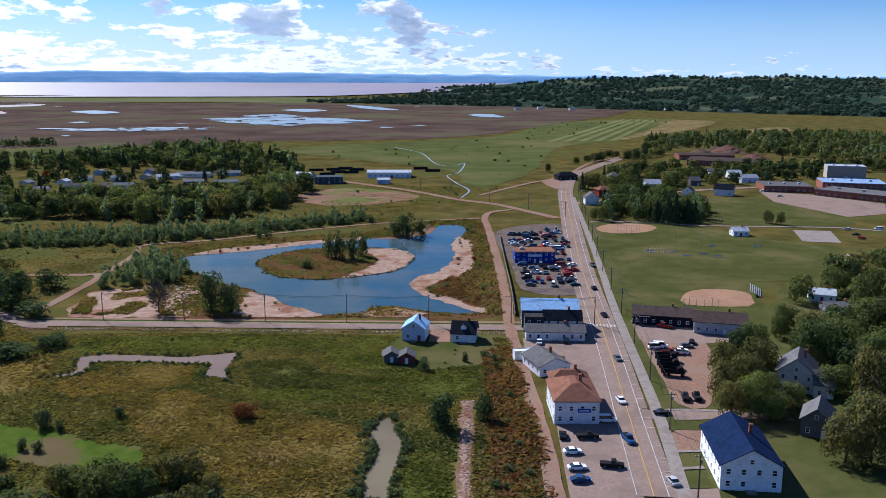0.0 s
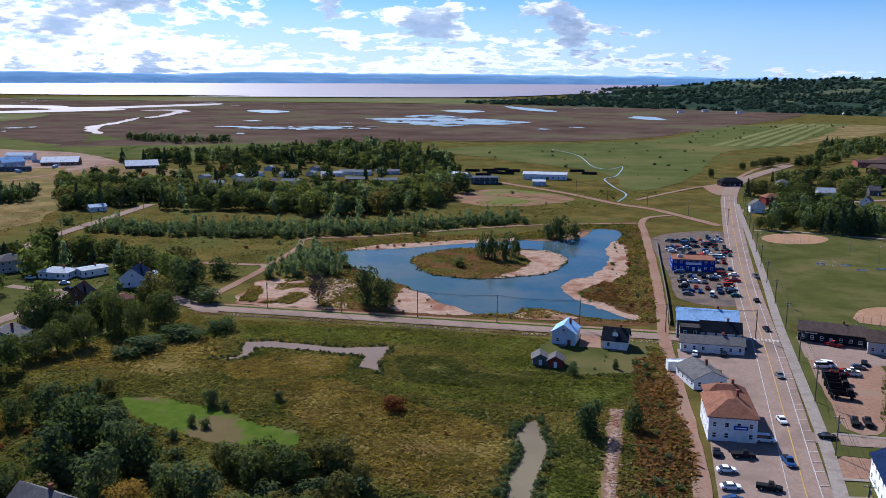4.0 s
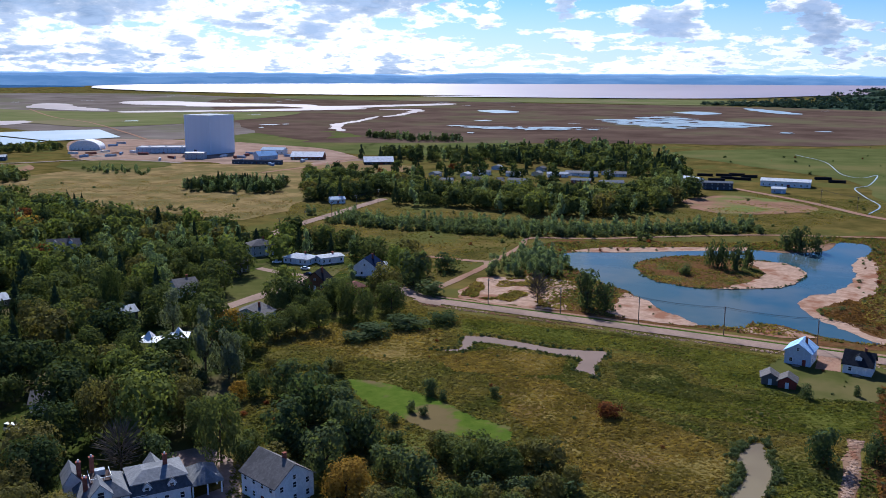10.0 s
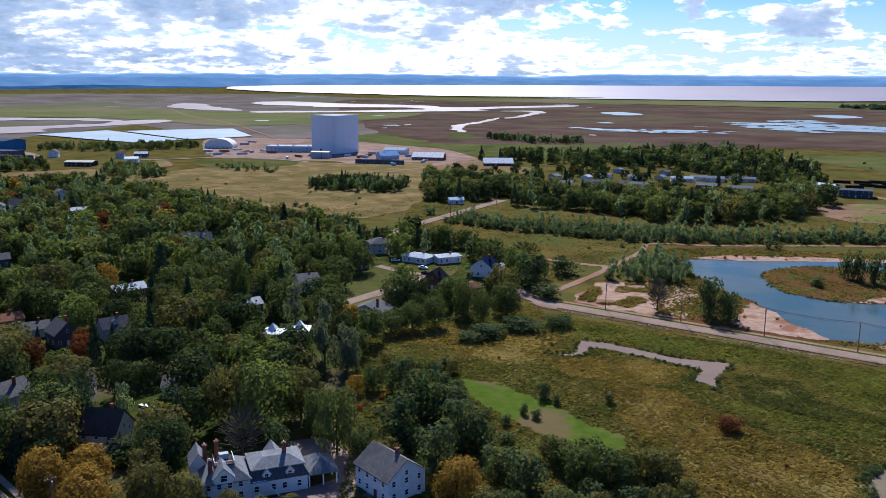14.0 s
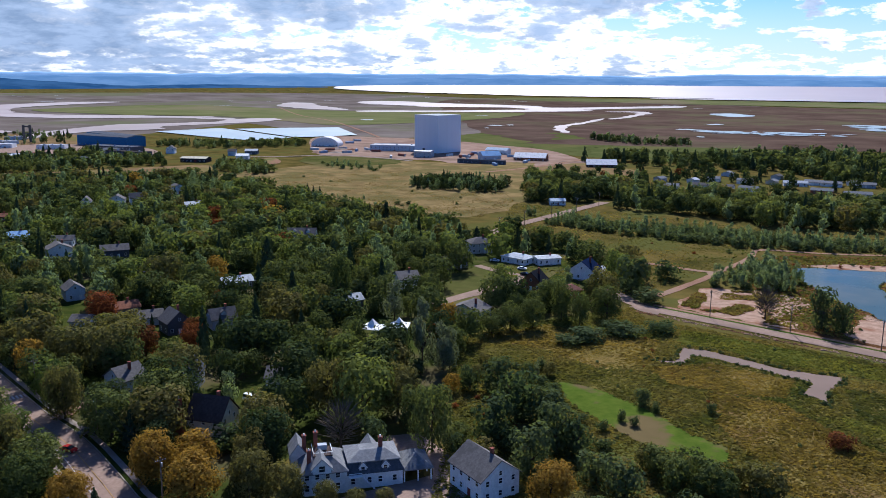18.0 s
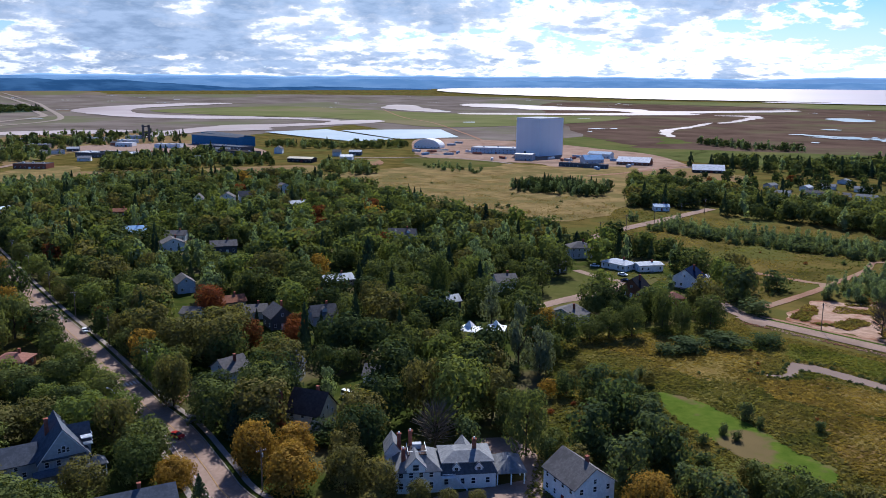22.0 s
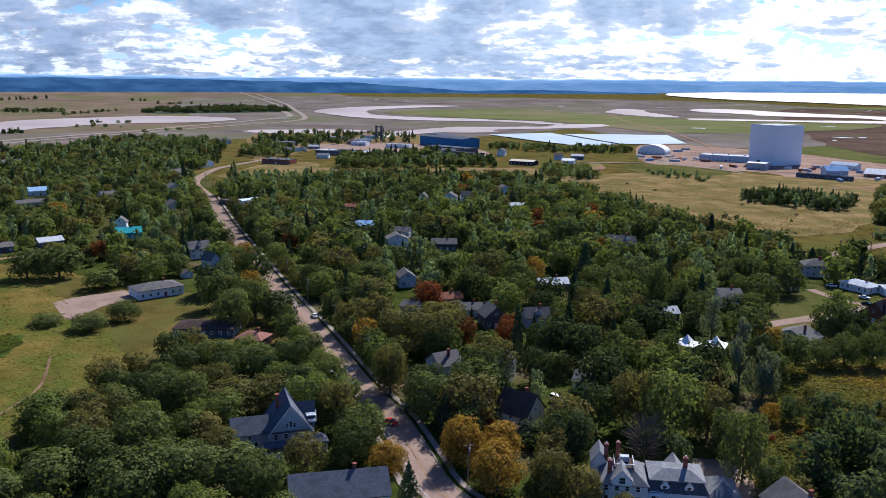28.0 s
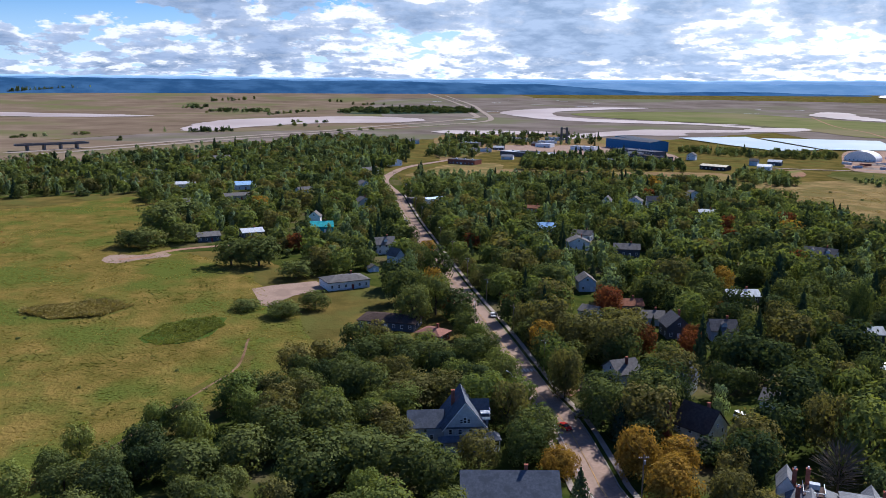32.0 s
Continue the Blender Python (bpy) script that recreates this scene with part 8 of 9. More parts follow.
        across = Vector((-out.y, out.x, 0))
        a, b = rng.uniform(0.25, 1.0) * long, rng.uniform(0.25, 1.0) * long * 0.8
        n, base = 14, len(verts)
        for k in range(n):
            t = 6.2832 * k / n
            f = rng.uniform(0.6, 1.15)
            q = p + across * (a * f * math.cos(t)) + out * (b * f * math.sin(t))
            verts.append(far(q.x, q.y, 1.1 + 0.02 * (len(faces) % 25)))
        faces.append(tuple(range(base, base + n)))
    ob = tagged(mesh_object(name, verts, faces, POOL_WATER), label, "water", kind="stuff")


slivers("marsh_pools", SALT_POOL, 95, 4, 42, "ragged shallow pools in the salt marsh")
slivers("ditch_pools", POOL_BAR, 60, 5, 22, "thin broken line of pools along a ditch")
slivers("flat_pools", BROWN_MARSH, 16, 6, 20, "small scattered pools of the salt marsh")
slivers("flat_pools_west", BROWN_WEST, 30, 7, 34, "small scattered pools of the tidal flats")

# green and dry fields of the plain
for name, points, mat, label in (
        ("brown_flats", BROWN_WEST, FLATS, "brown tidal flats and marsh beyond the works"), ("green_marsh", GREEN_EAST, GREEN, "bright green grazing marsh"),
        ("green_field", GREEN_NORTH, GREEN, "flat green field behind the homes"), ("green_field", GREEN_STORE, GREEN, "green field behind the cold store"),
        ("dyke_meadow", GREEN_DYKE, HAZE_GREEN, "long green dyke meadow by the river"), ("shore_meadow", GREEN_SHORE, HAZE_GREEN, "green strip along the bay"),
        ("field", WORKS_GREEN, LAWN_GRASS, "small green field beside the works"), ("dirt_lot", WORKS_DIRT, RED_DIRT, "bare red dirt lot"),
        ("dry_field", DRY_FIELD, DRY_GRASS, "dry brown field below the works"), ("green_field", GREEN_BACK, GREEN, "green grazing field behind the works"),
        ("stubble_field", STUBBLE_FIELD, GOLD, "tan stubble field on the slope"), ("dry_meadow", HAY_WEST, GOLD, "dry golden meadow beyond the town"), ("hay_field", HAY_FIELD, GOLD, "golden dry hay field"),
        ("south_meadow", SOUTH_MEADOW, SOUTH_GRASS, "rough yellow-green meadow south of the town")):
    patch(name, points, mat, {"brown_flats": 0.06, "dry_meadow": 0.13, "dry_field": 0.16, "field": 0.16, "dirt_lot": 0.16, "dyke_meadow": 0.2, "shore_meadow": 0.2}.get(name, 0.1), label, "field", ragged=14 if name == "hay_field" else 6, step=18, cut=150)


def strip_field():
    """Narrow strips of green and mown grass."""
    a, b = Vector(STRIP_FIELD[0]), Vector(STRIP_FIELD[2])
    c, d = Vector(STRIP_FIELD[5]), Vector(STRIP_FIELD[3])
    for k in range(9):
        p = [a.lerp(c, k / 9), a.lerp(c, (k + 1) / 9), b.lerp(d, (k + 1) / 9), b.lerp(d, k / 9)]
        patch("field_strip", [tuple(q) for q in p], GREEN if k % 2 else PALE_STRIP, 0.16, "mown strip of hay land" if k % 2 == 0 else "green strip of hay land", "field", smooth=False, cut=120)


strip_field()


def drawn(d):
    """Drawn distance of a place d metres off."""
    return d if d <= NEAR else NEAR + 2250.0 * (1 - NEAR / d)


def hill_sheet(name, near, away, foot, crest, mat, label, lift=0.0, rough=3.0, step=0.25, rows=14):
    """A wooded rise: foot and crest give (turn, slope of sight in degrees) along it; near and away its distances in the drawn plan."""
    a0, a1 = foot[0][0], foot[-1][0]
    n = int((a1 - a0) / step) + 1
    verts, faces = [], []
    for i in range(n):
        az = a0 + (a1 - a0) * i / (n - 1)
        lo, hi = profile(foot, az), profile(crest, az)
        start = near or drawn(EYE / math.tan(radians(-lo)))
        for j in range(rows):
            s = j / (rows - 1)
            r = start + (away - start if away > 1000 else away) * s
            # climb along the line of sight from foot to crest, then fall behind
            e = lo + (hi - lo) * s ** 0.8
            z = EYE + r * math.tan(radians(e))
            p = Vector((-math.sin(radians(az)) * r, math.cos(radians(az)) * r, z))
            wob = noise.fractal(Vector((p.x, p.y, 0)) / 160, 1.0, 2.0, 4) * rough * (0.3 + s) * min(1.0, i / 6, (n - 1 - i) / 6)
            verts.append((p.x, p.y, p.z + wob * (0 if j == 0 else 1)))
        back = verts[-1]
        verts.append((back[0] * 1.01, back[1] * 1.01, back[2] - 30))
    m = rows + 1
    for i in range(n - 1):
        for j in range(m - 1):
            a = i * m + j
            faces.append((a, a + 1, a + m + 1, a + m))
    return tagged(mesh_object(name, verts, faces, mat, smooth=True), label, "hill", kind="structure")


# far shore in three ranges, distance haze put into their colour and glow; the turn is counted to the left of the first
# view
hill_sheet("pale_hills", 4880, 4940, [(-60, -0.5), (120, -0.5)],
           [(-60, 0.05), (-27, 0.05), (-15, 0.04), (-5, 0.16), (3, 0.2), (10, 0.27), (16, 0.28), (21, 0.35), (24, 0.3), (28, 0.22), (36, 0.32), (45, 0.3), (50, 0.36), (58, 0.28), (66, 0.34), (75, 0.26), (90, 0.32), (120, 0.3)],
           HILL_PALE, "hills on the far shore in palest painted haze", rough=5.0, rows=6)
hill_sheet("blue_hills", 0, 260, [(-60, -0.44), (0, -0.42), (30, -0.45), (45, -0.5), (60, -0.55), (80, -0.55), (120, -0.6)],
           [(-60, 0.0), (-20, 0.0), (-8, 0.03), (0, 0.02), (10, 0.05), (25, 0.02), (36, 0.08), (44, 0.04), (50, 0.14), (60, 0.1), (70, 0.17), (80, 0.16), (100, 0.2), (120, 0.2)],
           HILL_BLUE, "wooded hills across the bay, haze blue in their colour", rough=5.0, rows=8)
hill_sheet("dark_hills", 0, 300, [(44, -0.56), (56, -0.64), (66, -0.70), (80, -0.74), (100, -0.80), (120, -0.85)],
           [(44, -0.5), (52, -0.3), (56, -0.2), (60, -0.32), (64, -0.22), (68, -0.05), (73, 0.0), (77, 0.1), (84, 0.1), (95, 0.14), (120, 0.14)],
           HILL_DARK, "wooded rise beyond the marsh, dark haze blue in its colour", rough=4.0, rows=8)
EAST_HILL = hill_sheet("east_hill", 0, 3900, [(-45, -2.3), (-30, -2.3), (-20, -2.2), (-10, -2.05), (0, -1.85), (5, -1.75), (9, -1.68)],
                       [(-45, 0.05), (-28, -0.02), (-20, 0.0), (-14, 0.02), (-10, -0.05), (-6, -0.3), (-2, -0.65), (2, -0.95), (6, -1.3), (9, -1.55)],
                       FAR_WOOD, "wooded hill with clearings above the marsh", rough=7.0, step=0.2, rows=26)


def hill_trees():
    """Crowns over the wooded hill and its edge."""
    rng, plants = random.Random(77), []
    me = EAST_HILL.data
    co = np.empty(len(me.vertices) * 3, np.float32)
    me.vertices.foreach_get("co", co)
    co = co.reshape(-1, 27, 3)
    verts, quads, base = [], [], 0
    domes = [crown("bush", 90 + k, 52, 0.19) for k in range(4)]
    for k in range(6000):
        i, j = rng.randrange(co.shape[0] - 1), int(26 * rng.random() ** 1.1)
        u, v = rng.random(), rng.random()
        p = (co[i, j] * (1 - u) + co[i + 1, j] * u) * (1 - v) + (co[i, min(25, j + 1)] * (1 - u) + co[i + 1, min(25, j + 1)] * u) * v
        if noise.noise(Vector((p[0], p[1], 0)) / 190) > 0.36 or noise.noise(Vector((p[0] + 900, p[1], 0)) / 110) > 0.38:
            continue
        h, w = rng.uniform(9, 17), rng.uniform(10, 19)
        sv, sq = domes[k % 4]
        verts.append(np.stack([sv[:, 0] * w * 1.2 + p[0], sv[:, 1] * w * 1.2 + p[1], sv[:, 2] * h + p[2] - 2], 1)), quads.append(sq + base)
        base += len(sv)
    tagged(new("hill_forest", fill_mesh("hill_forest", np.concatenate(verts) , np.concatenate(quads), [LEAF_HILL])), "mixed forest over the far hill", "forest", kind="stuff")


hill_trees()



# ---- reeds and small growth of the wet meadow ----
def reeds(name, outline, count, seed, low, high, mat, label, bare=(), gap=-2.0):
    rng = np.random.default_rng(seed)
    o = np.array(outline)
    lo, hi = o.min(0), o.max(0)
    pts = rng.uniform(lo, hi, (count * 3, 2))
    x, y = pts[:, 0], pts[:, 1]
    hit, j = np.zeros(len(pts), bool), len(o) - 1
    for i in range(len(o)):
        (xi, yi), (xj, yj) = o[i], o[j]
        with np.errstate(divide="ignore", invalid="ignore"):
            hit ^= ((yi > y) != (yj > y)) & (x < (xj - xi) * (y - yi) / (yj - yi) + xi)
        j = i
    keep = [k for k in np.nonzero(hit)[0] if noise.noise(Vector((x[k], y[k], 0)) / 9.0) > gap and not any(inside(pts[k], c) for c in bare)][:count]
    p = pts[keep]
    n = len(p)
    grow = np.array([0.7 + 0.6 * noise.noise(Vector((*q, 3)) / 14.0) for q in p])
    h, w = rng.uniform(low, high, n) * grow, rng.uniform(0.25, 0.6, n)
    verts, base = [], 0
    for turn in (0.0, 1.6):
        t = rng.random(n) * 3.14 + turn
        c, s = np.cos(t) * w, np.sin(t) * w
        lean = rng.normal(0, 1.0, (n, 2)) * h[:, None]
        z0 = np.zeros(n)
        verts.append(np.stack([np.stack([p[:, 0] - c, p[:, 1] - s, z0], 1), np.stack([p[:, 0] + c, p[:, 1] + s, z0], 1),
                               np.stack([p[:, 0] + c * 0.7 + lean[:, 0], p[:, 1] + s * 0.7 + lean[:, 1], h], 1),
                               np.stack([p[:, 0] - c * 0.9 + lean[:, 0], p[:, 1] - s * 0.9 + lean[:, 1], h * rng.uniform(0.6, 1.0, n)], 1)], 1).reshape(-1, 3))
    v = np.concatenate(verts)
    tagged(new(name, fill_mesh(name, v, np.arange(len(v)).reshape(-1, 4), [mat])), label, "reeds", kind="stuff")


ZONES = (LIME_NORTH, LIME_BAND, LIME_HILL, LIME_CREEK, GOLD_MID, GOLD_WEST, GOLD_FAR, DARK_REEDS)
DITCH_BED = [(x - 2.4, y) for x, y in STONY_DITCH] + [(x + 2.2, y) for x, y in STONY_DITCH[::-1]]
reeds("reed_clumps", MARSH_NEAR, 56000, 3, 0.18, 0.62, REED, "golden and green reeds and weeds of the wet meadow", (CREEK, MUD_POOL, LAWN, COTTAGE_LAWN, DITCH_BED, *ZONES))
for k, (zone, count) in enumerate(((LIME_NORTH, 4200), (LIME_BAND, 5200), (LIME_HILL, 2400), (LIME_CREEK, 1600))):
    reeds("green_reeds", zone, count, 113 + k, 0.18, 0.6, REED_LIME, "lush green reeds of the marsh", (CREEK, MUD_POOL, COTTAGE_LAWN, DITCH_BED))
for k, (zone, count) in enumerate(((GOLD_MID, 10000), (GOLD_WEST, 4000), (GOLD_FAR, 3800))):
    reeds("golden_reeds", zone, count, 123 + k, 0.18, 0.6, REED_GOLD, "golden brown weeds of the marsh", (CREEK, MUD_POOL, LAWN))
reeds("dark_reeds", DARK_REEDS, 3000, 131, 0.4, 0.9, REED_DEEP, "dark green rushes in a wet hollow", (MUD_POOL,))


def bank_reeds(name, outline, count, seed, high, mat, label, reach=2.2):
    """Taller rushes hemming the edge of open water."""
    edge, rng, rows = curve(outline, True, 1.5), random.Random(seed), []
    for _ in range(count):
        k = rng.randrange(len(edge))
        p = edge[k].lerp(edge[(k + 1) % len(edge)], rng.random()) + Vector((rng.gauss(0, reach * 0.5), rng.gauss(0, reach * 0.5), 0))
        if not inside(p, outline):
            rows.append((p.x, p.y, high * rng.uniform(0.5, 1.2), high * rng.uniform(0.8, 1.6), mat, rng.random()))
    wood(name, rows, label, "reeds")


bank_reeds("creek_rushes", CREEK, 240, 141, 1.5, "bush", "dark rushes hemming the muddy creek")
bank_reeds("pool_rushes", MUD_POOL, 260, 142, 1.1, "bush", "dark rushes hemming the muddy pool", 1.8)
bank_reeds("island_rushes", ISLAND, 160, 143, 1.0, "bush", "low shrubs on the island shore", 1.6)
reeds("bank_weeds", BANK, 9000, 4, 0.4, 1.1, REED, "weeds and grasses round the pond", (POND, SHORE_EAST, SHORE_SOUTH, SHORE_NORTH))
reeds("meadow_tufts", SOUTH_MEADOW, 34000, 5, 0.15, 0.4, REED, "tufts of rough meadow grass")
reeds("plain_tufts", PLAIN, 14000, 15, 0.25, 0.6, REED, "tussocks of the dry meadow", (POND,))
reeds("hay_tufts", HAY_FIELD, 14000, 16, 0.25, 0.6, HAY_STALK, "tussocks of the golden hay field")
reeds("brown_reeds", SOUTH_REED, 5000, 23, 0.8, 1.7, REED_DARK, "tall brown reed bed in the meadow")
reeds("flat_weeds", SHORE_WEST, 2600, 24, 0.3, 0.9, REED, "weeds in clumps on bare mud", gap=0.12)
reeds("flat_rust", SHORE_WEST, 1200, 25, 0.3, 0.7, RUST, "rusty weeds on bare mud", gap=0.1)
reeds("green_tufts", SOUTH_GREEN, 3000, 26, 0.3, 0.8, REED_GREEN, "dark green wet grass in the meadow")
reeds("shore_rust", SHORE_WEED, 1500, 17, 0.3, 0.8, RUST, "rust-red weeds on the shore")
reeds("island_rust", ISLAND, 1500, 18, 0.3, 0.8, RUST, "rust-red weeds on the island", (ISLAND_SAND,))
reeds("bank_rust", BANK, 3500, 19, 0.3, 0.8, RUST, "rust-red weeds round the pond", (POND, SHORE_EAST, SHORE_SOUTH, SHORE_NORTH))
reeds("trail_rust", TRAIL_SCRUB, 1800, 20, 0.5, 1.3, RUST, "rusty weeds beside the trail")
reeds("island_weeds", ISLAND, 2600, 6, 0.4, 1.0, REED, "weeds on the pond island", (ISLAND_SAND,))


def thicket(name, outline, spacing, seed, low, high, label, mat_name="bush", wide=(1.0, 1.7)):
    rng = random.Random(seed)
    rows = []
    for p in scatter(outline, spacing, seed, 1.0):
        if rng.random() < 0.5 + 0.9 * noise.noise(Vector((*p, 0)) / 22.0):
            h = rng.uniform(low, high)
            rows.append((*p, h, h * rng.uniform(*wide), mat_name if rng.random() < 0.9 else "redbush", rng.random()))
    wood(name, rows, label, "shrubs")


thicket("meadow_shrubs", MARSH_NEAR, 9.0, 41, 0.4, 1.1, "low scattered shrubs in the wet meadow")
thicket("trail_scrub", TRAIL_SCRUB, 3.6, 47, 0.8, 2.6, "rusty and green scrub beside the trail", wide=(0.9, 1.4))
thicket("bank_shrubs", BANK, 8.0, 42, 0.8, 2.2, "low willow shrubs on the pond bank")
thicket("plain_shrubs", PLAIN, 22.0, 43, 0.8, 2.6, "scattered shrubs of the dry meadow")
thicket("hay_shrubs", HAY_FIELD, 44.0, 44, 1.0, 2.6, "bushes in the hay field")
thicket("green_shrubs", GREEN_EAST, 38.0, 45, 1.0, 3.5, "scattered bushes on the grazing marsh")
thicket("south_shrubs", SOUTH_MEADOW, 26.0, 46, 0.4, 1.1, "scattered bushes of the southern meadow")


# ---- street furniture ----
WOOD_POLE = material("weathered_pole", (0.13, 0.10, 0.08), (0.20, 0.16, 0.13), 3.0, bump=0.2)
STEEL = material("galvanised_steel", (0.30, 0.31, 0.32), (0.42, 0.43, 0.44), 2.0, rough=0.45, metal=0.6, bump=0)
CABLE = material("black_cable", (0.03, 0.03, 0.03), (0.05, 0.05, 0.05), 2.0, bump=0)


def utility_pole():
    top = tagged(new("utility_pole"), "weathered wooden utility pole with crossarm and insulators", "utility pole", "utility poles along the streets")
    bm = bmesh.new()
    tube(bm, (0, 0, -0.3), (0, 0, 10.5), 0.19, 0.13)
    part("pole", bm, WOOD_POLE, top)
    bm = bmesh.new()
    block(bm, -1.2, 1.2, -0.06, 0.06, 9.7, 9.86)
    part("crossarm", bm, WOOD_POLE, top)
    for x in (-1.05, -0.5, 0.5, 1.05):
        bm = bmesh.new()
        tube(bm, (x, 0, 9.86), (x, 0, 10.05), 0.05, 0.07)
        part("insulator", bm, TRIM, top)
    bm = bmesh.new()
    tube(bm, (0.3, 0.1, 8.3), (0.3, 0.1, 9.2), 0.22, 0.22, 9)
    part("transformer", bm, STEEL, top)
    return top


def wire(a, b, sag, parent):
    """A hanging cable between two points."""
    bm = bmesh.new()
    pts = [Vector(a).lerp(Vector(b), k / 8) - Vector((0, 0, sag * 4 * (k / 8) * (1 - k / 8))) for k in range(9)]
    way = (pts[-1] - pts[0]).normalized()
    u = way.cross(Vector((0, 0, 1))).normalized() * 0.035
    rows = [[bm.verts.new(p + d) for d in (u, Vector((0, 0, 0.05)), -u)] for p in pts]
    for a_row, b_row in zip(rows, rows[1:]):
        for k in range(3):
            bm.faces.new([a_row[k], a_row[(k + 1) % 3], b_row[(k + 1) % 3], b_row[k]])
    part("cable", bm, CABLE, parent)


def pole_row(points, spacing, side, first):
    line, out, left = curve(points, False, 4.0), [], 0.0
    for a, b in zip(line, line[1:]):
        step = (b - a).length
        while left < step:
            p = a.lerp(b, left / step)
            right = Vector(((b - a).y, -(b - a).x, 0)).normalized()
            out.append((p + right * side, math.degrees(math.atan2((b - a).y, (b - a).x)) - 90))
            left += spacing
        left -= step
    last = None
    for p, turn in out:
        ob = first if first.matrix_world.translation.length < 1 and not last else copy_thing(first, pose(p.x, p.y, 0, 0, 0, turn))
        ob.matrix_world = pose(p.x, p.y, 0, 0, 0, turn)
        if last:
            line_ob = tagged(new("overhead_line"), "thin sagging overhead cables between two poles", "cable", "overhead lines")
            for off in (-1.05, 0.5, 1.05):
                u = Vector((math.cos(radians(turn)), math.sin(radians(turn)), 0)) * off
                wire(last + u + Vector((0, 0, 10.05)), p + u + Vector((0, 0, 10.05)), 0.7, line_ob)
        last = p


POLE = utility_pole()
pole_row([p for p in MAIN_STREET[:8]], 36.0, 9.3, POLE)
pole_row(MARSH_ROAD[:6], 30.0, 5.4, POLE)
pole_row(TREE_STREET[1:13], 42.0, 7.0, POLE)
pole_row(DIAGONAL_ROAD, 34.0, 6.0, POLE)
pole_row(STATION_ROAD[:5], 40.0, 6.0, POLE)


def street_lamp():
    top = tagged(new("street_lamp"), "grey steel street lamp with a long curved arm", "street lamp", "street lamps")
    bm = bmesh.new()
    tube(bm, (0, 0, 0), (0, 0, 8.0), 0.1, 0.07)
    part("post", bm, STEEL, top)
    bm = bmesh.new()
    tube(bm, (0, 0, 7.9), (0.9, 0, 8.7), 0.05, 0.05), tube(bm, (0.9, 0, 8.7), (2.2, 0, 8.8), 0.05, 0.04)
    part("arm", bm, STEEL, top)
    bm = bmesh.new()
    block(bm, 2.1, 2.9, -0.16, 0.16, 8.7, 8.9)
    part("lamp_head", bm, STEEL, top)
    return top


LAMP = street_lamp()
LAMP.matrix_world = pose(*LAMP_SPOTS[0], 0, 0, 0, 200)
for k, spot in enumerate(LAMP_SPOTS[1:]):
    copy_thing(LAMP, pose(*spot, 0, 0, 0, 160 + 50 * (k % 3)))

# ---- street markings, walks and kerbs ----
ribbon("sidewalk", RIGHT_WALK, 3.2, CONCRETE, 0.32, "pale concrete sidewalk along the main street", "sidewalk")
ribbon("sidewalk", TREE_STREET[:12], 1.5, CONCRETE, 0.3, "concrete sidewalk under the street trees", "sidewalk", side=6.4)
ribbon("sidewalk", TREE_STREET[:12], 1.5, CONCRETE, 0.3, "concrete sidewalk under the street trees", "sidewalk", side=-6.4)
ribbon("kerb", TREE_STREET[:12], 0.35, CONCRETE, 0.34, "pale concrete kerb", "kerb", side=4.35)
ribbon("kerb", TREE_STREET[:12], 0.35, CONCRETE, 0.34, "pale concrete kerb", "kerb", side=-4.35)
ribbon("centre_line", MAIN_STREET, 0.3, PAINT_YELLOW, 0.30, "worn yellow centre line", "road marking", side=0.2)
ribbon("edge_line", MAIN_STREET[:8], 0.22, PAINT_WHITE, 0.30, "worn white edge line", "road marking", side=-3.4)
ribbon("edge_line", MAIN_STREET[:8], 0.22, PAINT_WHITE, 0.30, "worn white edge line", "road marking", side=3.4)
ribbon("centre_line", TREE_STREET[:13], 0.16, PAINT_YELLOW, 0.30, "worn yellow centre line", "road marking")
ribbon("edge_line", TREE_STREET[:13], 0.22, PAINT_WHITE, 0.30, "worn white edge line", "road marking", side=-3.2)
ribbon("road_shoulder", MARSH_ROAD[:6], 3.0, GRAVEL, 0.14, "gravel shoulder and path beside the pond", "path", side=6.0, sag=1)
ribbon("grass_verge", MARSH_ROAD[:6], 2.4, GREEN_REED, 0.16, "green verge beside the road", "verge", side=4.2, sag=1)
ribbon("grass_verge", MAIN_STREET[1:8], 2.6, LAWN_GRASS, 0.26, "mown verge beside the sidewalk", "verge", side=10.4)


def stalls(points, start, stop, every, side, length, lean):
    line, at = curve(points, False, 2.0), 0.0
    holder = tagged(new("parking_bays"), "worn white parking bay lines along the street", "road marking", kind="structure")
    for a, b in zip(line, line[1:]):
        step = (b - a).length
        if int(at / every) != int((at + step) / every) and start < at < stop:
            way = (b - a).normalized()
            right = Vector((way.y, -way.x, 0))
            p = a + right * side
            q = p + right * length + way * lean
            bm = bmesh.new()
            n = Vector((-(q - p).y, (q - p).x, 0)).normalized() * 0.1
            bm.faces.new([bm.verts.new(v + Vector((0, 0, 0.31))) for v in (p - n, q - n, q + n, p + n)])
            part("bay_line", bm, PAINT_WHITE, holder)
        at += step


stalls(MAIN_STREET, 4, 320, 6.5, 3.4, 2.3, 0.6)
stalls(TREE_STREET, 8, 160, 7.0, -3.2, -1.6, 0.0)


def crossing(points, at, half):
    """White bars across a street."""
    line, done = curve(points, False, 2.0), 0.0
    holder = tagged(new("crosswalk"), "white barred pedestrian crosswalk", "road marking", kind="structure")
    for a, b in zip(line, line[1:]):
        step = (b - a).length
        if done <= at < done + step:
            way = (b - a).normalized()
            right = Vector((way.y, -way.x, 0))
            for k in range(9):
                c = a + right * (-half + half * 2 * k / 8)
                bm = bmesh.new()
